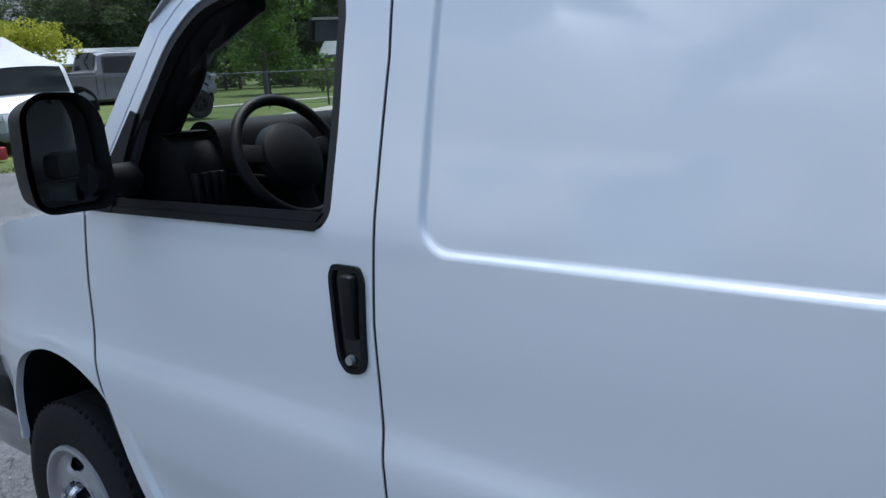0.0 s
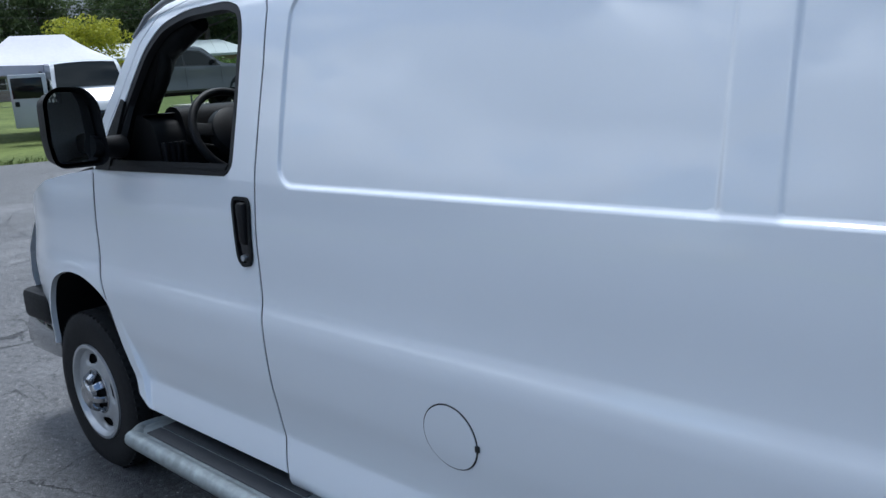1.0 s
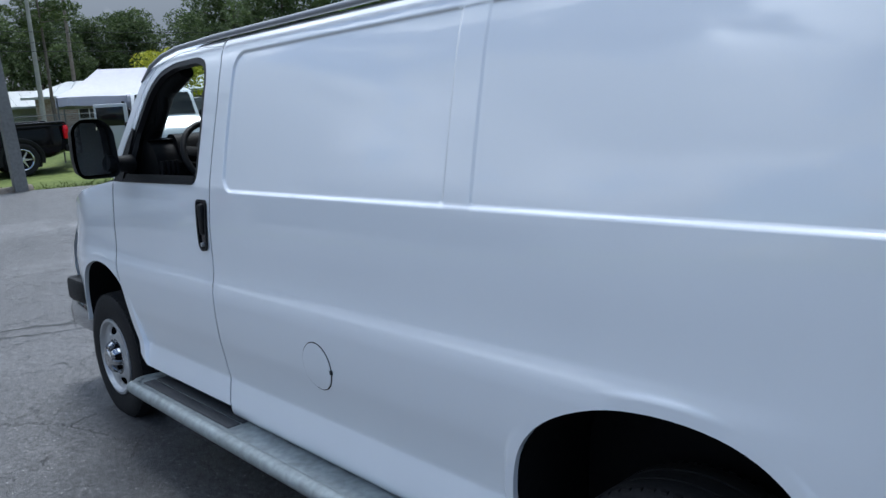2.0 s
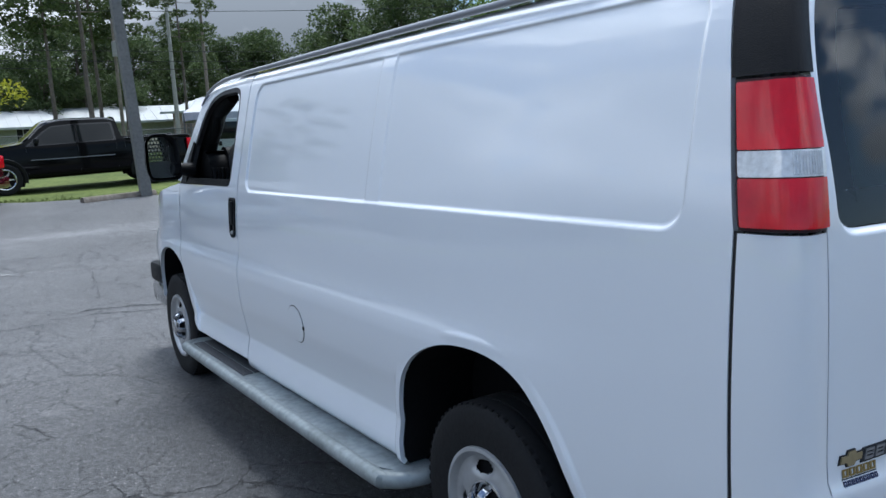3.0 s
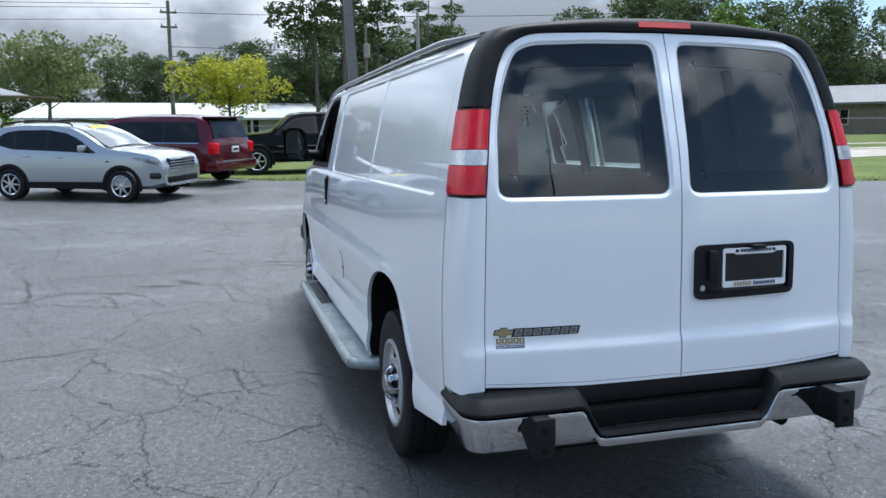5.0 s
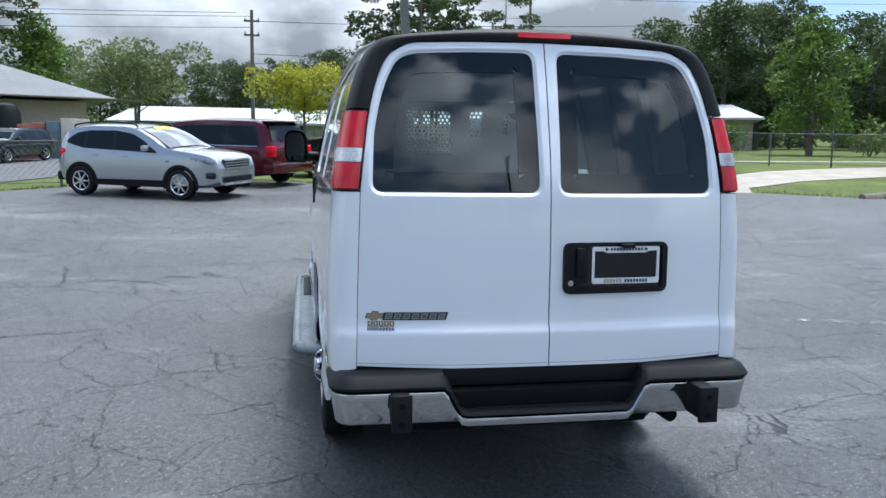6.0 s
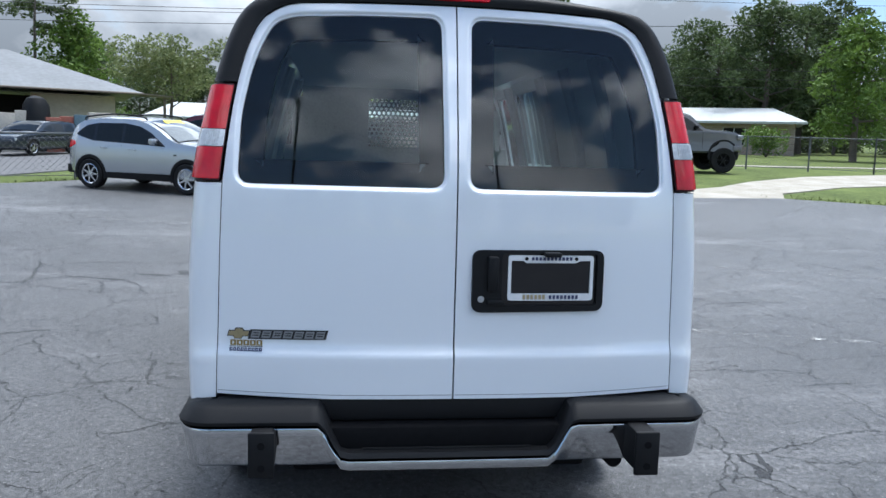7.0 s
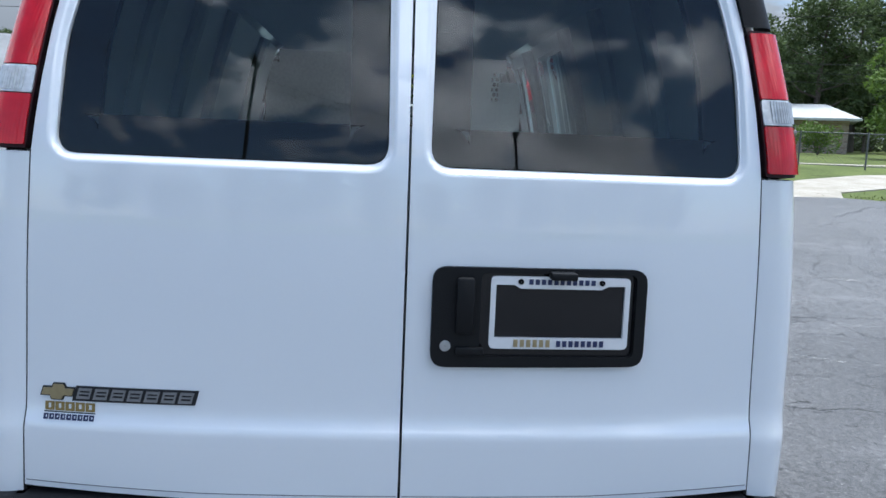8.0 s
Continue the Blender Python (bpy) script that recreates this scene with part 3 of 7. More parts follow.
def rim_mesh(rim, width):
    """A dished steel wheel with four oval slots; its face looks to -y."""
    w = width / 2
    bm = lathe(bmesh.new(), [(rim + 0.006, w * 0.9), (rim - 0.015, w * 0.8), (rim - 0.03, -w * 0.2), (rim - 0.028, -w * 0.72), (rim - 0.002, -w * 0.80), (rim + 0.012, -w * 0.90), (rim + 0.010, -w * 0.98), (rim - 0.004, -w * 1.0), (rim - 0.012, -w * 0.95), (rim - 0.018, -w * 0.88), (rim - 0.024, -w * 0.82)], 64)
    seg = 96
    prof = smooth_curve([0.38, 0.46, 0.56, 0.66, 0.76, 0.84, 0.90], [-0.74, -0.82, -0.86, -0.84, -0.80, -0.79, -0.82])
    rad = [0.90, 0.87, 0.84, 0.81, 0.78, 0.74, 0.70, 0.66, 0.63, 0.60, 0.56, 0.52, 0.48, 0.44, 0.38]

    def slot(k, i):
        ang = ((i / seg * 4 + 0.5) % 1 - 0.5) * math.pi / 2
        return math.hypot(ang * 0.70 / 0.22, (k - 0.705) / 0.12)
    rings = []
    for k in rad:
        row = []
        for i in range(seg):
            q = slot(k, i)
            sink = 0.010 * step01(1.45, 1.0, q)
            a = 2 * math.pi * i / seg
            row.append(bm.verts.new((k * rim * math.cos(a), prof(k) * w + sink, k * rim * math.sin(a))))
        rings.append(row)
    for n, (a, b) in enumerate(zip(rings, rings[1:])):
        for i in range(seg):
            if slot((rad[n] + rad[n + 1]) / 2, i + 0.5) < 1.0:
                continue
            bm.faces.new((a[i], a[(i + 1) % seg], b[(i + 1) % seg], b[i]))
    return mesh_of(bm, "rim")


def cap_mesh(rim, width):
    """Round face of the hub cap, with a turned-back edge."""
    w = width / 2
    bm = lathe(bmesh.new(), [(0.001, -w * 1.33), (rim * 0.12, -w * 1.33), (rim * 0.15, -w * 1.36), (rim * 0.22, -w * 1.34), (rim * 0.255, -w * 1.28), (rim * 0.26, -w * 1.1)], 40)
    return mesh_of(bm, "hub_cap")


def van_wheels():
    r, rim, width = 0.398, 0.228, 0.245
    tyre, disc, cap = tyre_mesh(r, width, rim), rim_mesh(rim, width), cap_mesh(rim, width)
    w = width / 2
    fin = bmesh.new()
    outline = [(rim * 0.20, -w * 1.30), (rim * 0.32, -w * 1.28), (rim * 0.40, -w * 1.16), (rim * 0.455, -w * 0.95), (rim * 0.455, -w * 0.74), (rim * 0.20, -w * 0.74)]
    prism(fin, outline, rim * 0.15, lambda u, v, t: (u, v, t - rim * 0.075))
    bmesh.ops.bevel(fin, geom=list(fin.edges), offset=0.006, segments=2, affect="EDGES")
    lug = mesh_of(fin, "lug_cover")
    pocket = mesh_of(lathe(bmesh.new(), [(rim * 0.44, -w * 0.74), (rim * 0.38, -w * 0.90), (rim * 0.22, -w * 1.10), (0.001, -w * 1.10)], 32), "pocket")
    backing = mesh_of(lathe(bmesh.new(), [(rim * 0.48, -w * 0.62), (rim * 0.88, -w * 0.55), (rim * 0.88, -w * 0.50), (rim * 0.48, -w * 0.57)], 48), "backing")
    skirt = mesh_of(lathe(bmesh.new(), [(rim * 0.50, -w * 0.76), (rim * 0.50, -w * 0.86), (rim * 0.47, -w * 0.88), (rim * 0.45, -w * 0.80)], 40), "skirt")
    drum = mesh_of(lathe(bmesh.new(), [(rim - 0.05, -0.02), (rim - 0.05, 0.10), (0.02, 0.10), (0.02, 0.0), (rim - 0.05, -0.02)], 32), "drum")
    for x in (-5.22, -1.285):
        for sgn in (-1, 1):
            m = Matrix.Translation((x, sgn * 0.862, r - 0.038)) @ (Matrix.Rotation(math.pi, 4, "Z") if sgn > 0 else Matrix.Identity(4)) @ Matrix.Rotation(-0.20, 4, "Y")
            hub = part("wheel", tyre, RUBBER, van, "black road tyre on a silver steel wheel", at=m)
            part("rim", disc, STEEL, hub, "silver steel rim with four oval slots")
            part("hub_cap", cap, CHROME, hub, "bright hub cap with raised lug covers")
            part("cap_skirt", skirt, CHROME, hub)
            part("lug_pocket", pocket, UNDER, hub)
            part("slot_backing", backing, UNDER, hub)
            for i in range(8):
                part("lug_cover", lug, CHROME, hub, at=Matrix.Rotation(2 * math.pi * (i + 0.5) / 8, 4, "Y"))
            part("brake_drum", drum, UNDER, hub)


def rear_end():
    # doors
    top = [(0.62, 2.094), (0.58, 2.103), (0.30, 2.112), (0.003, 2.116)]
    for sgn in (-1, 1):
        outer = [(seam_curve(z) - 0.002, z) for z in (0.685, 0.9, 1.2, 1.45, 1.6, 1.72, 1.82, 1.90, 1.96, 2.01, 2.045, 2.072)]
        line = [(0.003, 0.672), (0.45, 0.672)] + outer + top
        win = rounded([(0.047, 1.445), (0.788, 1.445), (0.778, 1.70), (0.744, 1.86), (0.710, 1.955), (0.668, 2.030), (0.60, 2.056), (0.35, 2.068), (0.057, 2.072)], 0.05)
        line = [(sgn * y, z) for y, z in line]
        win = [(sgn * y, z) for y, z in win]
        recess = 0.012

        def pressed(y, z, w=win):
            p = np.array([(y, z)])
            d = float(away(p, w)[0])
            x, yy, zz = rear_face(y, z)
            return (x - recess * step01(0.015, 0.002, d) if not bool(inside(p, w)[0]) else x - recess, yy, zz)
        rims = [fine(inset(win, -k), 0.02) for k in (0.002, 0.006, 0.010, 0.015, 0.021)]
        d = sheet(line, [win], pressed, 0.03, 0.03, out=(1, 0, 0), creases=[r + r[:1] for r in rims])
        leaf = part("rear_door", d, WHITE, van, "white rear door with a tinted window")
        glass_line = inset(win, 0.003)
        clear = rounded(inset(glass_line, 0.085), 0.05, 3)
        g = sheet(glass_line, [], lambda y, z: (glass_x(y, z) - 0.014, y, z), 0.04, 0.004, out=(1, 0, 0))
        pane = part("window_glass", g, TINT, leaf, "tinted rear window glass")
        pane.visible_shadow = False
        b = sheet(inset(glass_line, -0.01), [clear], lambda y, z: (glass_x(y, z) - 0.022, y, z), 0.05, 0.02, out=(1, 0, 0))
        part("window_border", b, FRIT, leaf, "black border of the rear window")
        hem = [(sgn * 0.006, 0.686), (sgn * 0.45, 0.686), (sgn * 0.852, 0.697), (sgn * 0.852, 0.699), (sgn * 0.45, 0.688), (sgn * 0.006, 0.688)]
        part("hem_line", sheet(hem, [], lambda y, z: (rear_x(y, z) + 0.0012, y, z), 0.06, 0.001, out=(1, 0, 0)), GUTTER, leaf)
        lining = sheet(inset(line, 0.03), [inset(win, -0.005)], lambda y, z: (rear_x(y, z) - 0.07, y, z), 0.09, 0.01, out=(-1, 0, 0))
        part("door_lining", lining, INTERIOR_GREY, leaf)
        # corner below the lamp
        low = sheet([(0.022, 0.655), (0.996, 0.655), (0.996, 1.445), (0.022, 1.445)], [], corner(sgn), 0.05, 0.02, out=(1, sgn, 0))
        part("corner_panel", low, WHITE, van, "white rear corner panel")
        for u0, u1 in ((-0.02, 0.06), (0.975, 1.02)):
            dark = sheet([(u0, 0.66), (u1, 0.66), (u1, 1.45), (u0, 1.45)], [], proud(corner(sgn), -0.004), 0.05, 0.004, out=(1, sgn, 0))
            part("panel_gap", dark, SEAL, van, "dark gap beside the corner panel")
        # tail lamp
        lamp_at = proud(corner(sgn), 0.012)
        lamp = sheet(rounded([(0.03, 1.452), (0.97, 1.452), (0.97, 1.797), (0.03, 1.797)], 0.02, 3), [], proud(corner(sgn), 0.004), 0.05, 0.05, out=(1, sgn, 0))
        body = part("tail_lamp", lamp, BEZEL, van, "tall red tail lamp with a clear middle band")
        for name, z0, z1, mat, note in (("red_lens", 1.634, 1.789, LAMP_RED, "ribbed deep red lens"), ("clear_lens", 1.572, 1.631, CLEAR_LENS, "clear reversing lens"), ("red_lens", 1.459, 1.569, LAMP_RED, "ribbed deep red lens")):
            lens = sheet(rounded([(0.050, z0), (0.955, z0), (0.955, z1), (0.050, z1)], 0.010, 3), [], lamp_at, 0.04, 0.012, out=(1, sgn, 0))
            part(name, lens, mat, body, note)
        ribs = bmesh.new()
        at = proud(corner(sgn), 0.0135)
        for i in range(11):
            u = 0.50 + 0.036 * i
            tube(ribs, [at(u, 1.577), at(u, 1.627)], 0.0022, 5)
        part("lens_ribs", ribs, CLEAR_LENS, body)
    # black band up both rear pillars and over the doors, with the high brake lamp
    zs = (1.805, 1.86, 1.91, 1.96, 2.01)
    inner = [(seam_curve(z), z) for z in zs] + [(0.708, 2.045), (0.682, 2.068), (0.615, 2.100), (0.45, 2.114), (0.25, 2.119), (0.0, 2.122)]
    edge = [(CORNER_X - 0.15 * (z - 1.45), half_width(CORNER_X - 0.15 * (z - 1.45), z), z) for z in zs] + [(-0.356, 0.808, 2.055), (-0.372, 0.774, 2.097), (-0.39, 0.714, 2.131), (-0.41, 0.53, 2.158), (-0.415, 0.28, 2.181), (-0.415, 0.0, 2.189)]
    inner = smooth_path(inner, 5)
    edge = smooth_path(edge, 5)
    inner = [(-y, z) for y, z in inner] + [(y, z) for y, z in reversed(inner[:-1])]
    edge = [(x, -y, z) for x, y, z in edge] + [(x, y, z) for x, y, z in reversed(edge[:-1])]
    cap = bmesh.new()
    rows = []
    for (y, z), a in zip(inner, edge):
        a = Vector(a)
        b = Vector((rear_x(y, z) + 0.010, y, z))
        c = Vector((b.x + 0.018, a.y * 0.988, a.z + 0.002))
        row = [square_arc(a, c, b, u) for u in [k / 9 for k in range(10)]]
        row.append(Vector((b.x - 0.035, b.y, b.z)))
        rows.append([cap.verts.new(p) for p in row])
    for a, b in zip(rows, rows[1:]):
        for k in range(10):
            cap.faces.new((a[k], a[k + 1], b[k + 1], b[k]))
    bmesh.ops.recalc_face_normals(cap, faces=cap.faces)
    part("rear_trim", cap, BLACK_TRIM, van, "matt black trim over the rear pillars and doors")
    brake = sheet(rounded([(-0.125, 2.138), (0.125, 2.138), (0.125, 2.162), (-0.125, 2.162)], 0.008, 3), [], lambda y, z: (rear_x(y, z) + 0.027, y, z), 0.03, 0.03, out=(1, 0, 0))
    part("brake_lamp", brake, BRAKE_RED, van, "red high-level brake lamp")
    sill = boxed(-0.14, -0.035, -0.86, 0.86, 0.585, 0.672, 0.01)
    part("rear_sill", sill, BLACK_TRIM, van, "black sill below the rear doors")
    # hinges
    for y, z in ((-0.965, 0.64), (0.965, 0.64)):
        part("corner_clip", boxed(-0.24, -0.17, y * 0.985 - 0.02, y * 0.985 + 0.02, z, z + 0.02, 0.004), GALV, van)


def proud(fn, d):
    def at(u, v):
        p = Vector(fn(u, v))
        e = 0.004
        n = (Vector(fn(u + e, v)) - Vector(fn(u - e, v))).cross(Vector(fn(u, v + e)) - Vector(fn(u, v - e))).normalized()
        if n.x * 0.6 + abs(n.y) * math.copysign(1, n.y * p.y) < 0:
            n = -n
        return tuple(p + n * d)
    return at


def bumper():
    # plan line of the bumper's face with its outward normals, swept as a section
    plan = [(-0.275 + 0.225 * k / 6, -0.963 + 0.004 * k / 6, 0.0, -1.0) for k in range(6)]
    plan += [(-0.05 + 0.10 * math.sin(a), -0.860 - 0.10 * math.cos(a), math.sin(a), -math.cos(a)) for a in [math.pi / 2 * k / 8 for k in range(9)]]
    plan += [(0.060 - 0.010 * (y / 0.86) ** 2, y, 1.0, 0.0) for y in [-0.86 + 1.72 * k / 64 for k in range(1, 64)]]
    plan += [(x, -y, nx, -ny) for x, y, nx, ny in reversed(plan[:15])]
    plan = [(x, y * 1.012, nx, ny) for x, y, nx, ny in plan]

    def sweep(section, mat, label, name):
        bm = bmesh.new()
        rows = [[bm.verts.new((x + dx * nx, y + dx * ny, z)) for dx, z in section(y)] for x, y, nx, ny in plan]
        n = len(rows[0])
        for a, b in zip(rows, rows[1:]):
            for k in range(n):
                bm.faces.new((a[k], b[k], b[(k + 1) % n], a[(k + 1) % n]))
        bm.faces.new(rows[0])
        bm.faces.new(list(reversed(rows[-1])))
        bmesh.ops.recalc_face_normals(bm, faces=bm.faces)
        return part(name, bm, mat, frame_ob, label)
    global_bumper = part("rear_bumper", boxed(-0.15, 0.02, -0.80, 0.80, 0.49, 0.58, 0.01), UNDER, van, "chrome rear bumper with a black step pad")
    frame_ob = global_bumper

    def dip(y):
        return step01(0.47, 0.375, abs(y + 0.02))

    def chrome(y):
        t = 0.592 - 0.125 * dip(y)
        return [(-0.05, 0.452), (-0.026, 0.447), (-0.018, 0.456), (-0.002, t - 0.035), (0.004, t - 0.014), (0.0, t - 0.002), (-0.03, t)]
    sweep(chrome, CHROME, "chrome bumper face", "face_bar")

    def pad(y):
        k = dip(y)
        top = 0.668 - 0.168 * k
        front = 0.598 - 0.126 * k
        return [(-0.14, front), (-0.01, front), (0.010, front + 0.006), (0.012, front + 0.018 * (1 - 0.5 * k)), (0.002 - 0.02 * (1 - k), top - 0.012 * (1 - k) - 0.002), (-0.045, top), (-0.14, top + 0.004)]
    sweep(pad, BLACK_TRIM, "ribbed black step pad", "step_pad")
    wall = bmesh.new()
    box(wall, -0.145, -0.115, -0.46, 0.42, 0.47, 0.665, 0.006)
    part("step_recess", wall, BLACK_TRIM, frame_ob)
    for x in (-0.07, -0.035, 0.0, 0.03):
        part("tread_rib", boxed(x - 0.006, x + 0.006, -0.33, 0.29, 0.499, 0.506, 0.002), BLACK_TRIM, frame_ob)
    # two square tow brackets with drilled end plates
    for y, e in ((-0.68, 0.0), (0.685, 0.05)):
        b = bmesh.new()
        box(b, -0.25, 0.12 + e, y - 0.040, y + 0.040, 0.452, 0.598, 0.010)
        br = part("tow_bracket", b, BLACK_TRIM, van, "black square tow bracket with a drilled plate")
        part("end_plate", boxed(0.112 + e, 0.130 + e, y - 0.045, y + 0.045, 0.440, 0.602, 0.006), BLACK_TRIM, br)
        for z in (0.475, 0.555):
            part("bolt_hole", lathe(bmesh.new(), [(0.001, 0.1315), (0.013, 0.1315), (0.014, 0.128)], 16, "X", (e, y, z)), UNDER, br)



NUDGE = Matrix.Translation((0, 0.015, 0))


def plate_and_badges():

    def on_door(y, z, w=0.0):
        return (rear_x(y + 0.015, z) + w, y, z)
    ring = rounded([(0.045, 0.995), (0.545, 1.0), (0.545, 1.228), (0.045, 1.226)], 0.035, 5)
    hole = rounded([(0.155, 1.022), (0.520, 1.022), (0.520, 1.215), (0.155, 1.215)], 0.015, 3)
    body = part("plate_housing", sheet(ring, [hole], lambda y, z: on_door(y, z, 0.016), 0.03, 0.03, out=(1, 0, 0)), BLACK_TRIM, van, "black number-plate housing with a pull handle", at=NUDGE)
    part("back_plate", sheet(hole, [], lambda y, z: on_door(y, z, 0.004), 0.06, 0.004, out=(1, 0, 0)), GLOSS_BLACK, body, "blank black plate")
    part("pull_handle", boxed(-0.02, 0.0, 0.098, 0.140, 1.075, 1.205, 0.008), BLACK_TRIM, body)
    part("latch", boxed(-0.02, -0.006, 0.10, 0.165, 1.025, 1.045, 0.004), BLACK_TRIM, body)
    part("lock_cylinder", lathe(bmesh.new(), [(0.001, 0.0), (0.012, 0.0), (0.014, -0.006)], 18, "X", (-0.015, 0.078, 1.045)), STEEL, body, "round steel lock")
    part("plate_lamp", boxed(-0.03, 0.006, 0.31, 0.37, 1.205, 1.222, 0.004), BLACK_TRIM, body)
    frame_line = rounded([(0.178, 1.040), (0.505, 1.040), (0.505, 1.208), (0.178, 1.208)], 0.012, 3)
    opening = [(0.190, 1.066), (0.493, 1.066), (0.493, 1.188), (0.452, 1.188), (0.436, 1.180), (0.246, 1.180), (0.232, 1.188), (0.190, 1.188)]
    fr = part("plate_frame", sheet(frame_line, [opening], lambda y, z: on_door(y, z, 0.012), 0.02, 0.01, out=(1, 0, 0)), CHROME_FRAME, body, "chrome plate frame with dark lettering bars")
    for y0, y1, z0, z1, mat in ((0.265, 0.425, 1.190, 1.202, NAVY), (0.235, 0.325, 1.045, 1.062, GOLD), (0.335, 0.452, 1.046, 1.060, NAVY)):
        n = max(4, round((y1 - y0) / 0.014))
        for i in range(n):
            a = y0 + (y1 - y0) * i / n
            part("letter_bar", sheet([(a, z0), (a + 0.0095, z0), (a + 0.0095, z1), (a, z1)], [], lambda y, z: on_door(y, z, 0.0145), 0.02, 0.002, out=(1, 0, 0)), mat, fr)
    for y in (0.246, 0.436):
        part("screw", lathe(bmesh.new(), [(0.001, 0.0), (0.006, 0.0), (0.0065, -0.006)], 14, "X", (rear_x(y, 1.196) + 0.018, y, 1.196)), UNDER, fr)
    # badges as plain slanted shapes
    bow = [(-0.832, 0.898), (-0.812, 0.898), (-0.808, 0.889), (-0.786, 0.889), (-0.781, 0.898), (-0.762, 0.898), (-0.757, 0.914), (-0.777, 0.914), (-0.781, 0.923), (-0.803, 0.923), (-0.807, 0.914), (-0.827, 0.914)]
    part("emblem_border", sheet(inset(bow, -0.003), [], lambda y, z: on_door(y, z, 0.003), 0.02, 0.003, out=(1, 0, 0)), BADGE, van, at=NUDGE)
    part("emblem", sheet(bow, [], lambda y, z: on_door(y, z, 0.006), 0.02, 0.003, out=(1, 0, 0)), GOLD, van, "small gold emblem", at=NUDGE)
    back = [(-0.762, 0.886), (-0.482, 0.888), (-0.473, 0.922), (-0.752, 0.921)]
    word = part("model_badge", sheet(back, [], lambda y, z: on_door(y, z, 0.003), 0.03, 0.003, out=(1, 0, 0)), BADGE, van, "dark grey model badge", at=NUDGE)
    for i in range(7):
        y = -0.752 + i * 0.0385
        block = [(y, 0.892), (y + 0.031, 0.892), (y + 0.038, 0.917), (y + 0.007, 0.917)]
        slot = [(y + 0.011, 0.8985), (y + 0.033, 0.8985), (y + 0.034, 0.903), (y + 0.012, 0.903)]
        slot2 = [(y + 0.013, 0.907), (y + 0.035, 0.907), (y + 0.036, 0.911), (y + 0.014, 0.911)]
        part("letter_bar", sheet(block, [[(u - 0.004, v) for u, v in slot], [(u - 0.004, v) for u, v in slot2]], lambda yy, z: on_door(yy, z, 0.006), 0.02, 0.003, out=(1, 0, 0)), BADGE_SILVER, word)
    deco = part("dealer_sticker", sheet([(-0.826, 0.8575), (-0.708, 0.8575), (-0.708, 0.860), (-0.826, 0.860)], [], lambda y, z: on_door(y, z, 0.0015), 0.03, 0.001, out=(1, 0, 0)), BADGE, van, "gold and navy dealer sticker", at=NUDGE)
    for i in range(5):
        y = -0.824 + i * 0.0235
        part("letter_bar", sheet([(y, 0.862), (y + 0.021, 0.862), (y + 0.021, 0.882), (y, 0.882)], [[(y + 0.007, 0.867), (y + 0.014, 0.867), (y + 0.014, 0.878), (y + 0.007, 0.878)]], lambda yy, z: on_door(yy, z, 0.0025), 0.02, 0.001, out=(1, 0, 0)), STICKER_GOLD, deco)
    for i in range(9):
        y = -0.826 + i * 0.0132
        part("letter_bar", sheet([(y, 0.843), (y + 0.0105, 0.843), (y + 0.0105, 0.855), (y, 0.855)], [[(y + 0.004, 0.847), (y + 0.008, 0.847), (y + 0.008, 0.8515), (y + 0.004, 0.8515)]], lambda yy, z: on_door(yy, z, 0.0025), 0.02, 0.001, out=(1, 0, 0)), NAVY, deco)


CHROME_FRAME = material("polished_frame", (0.85, 0.86, 0.88), 0.22, metal=0.25, grain=0.06, size=50)


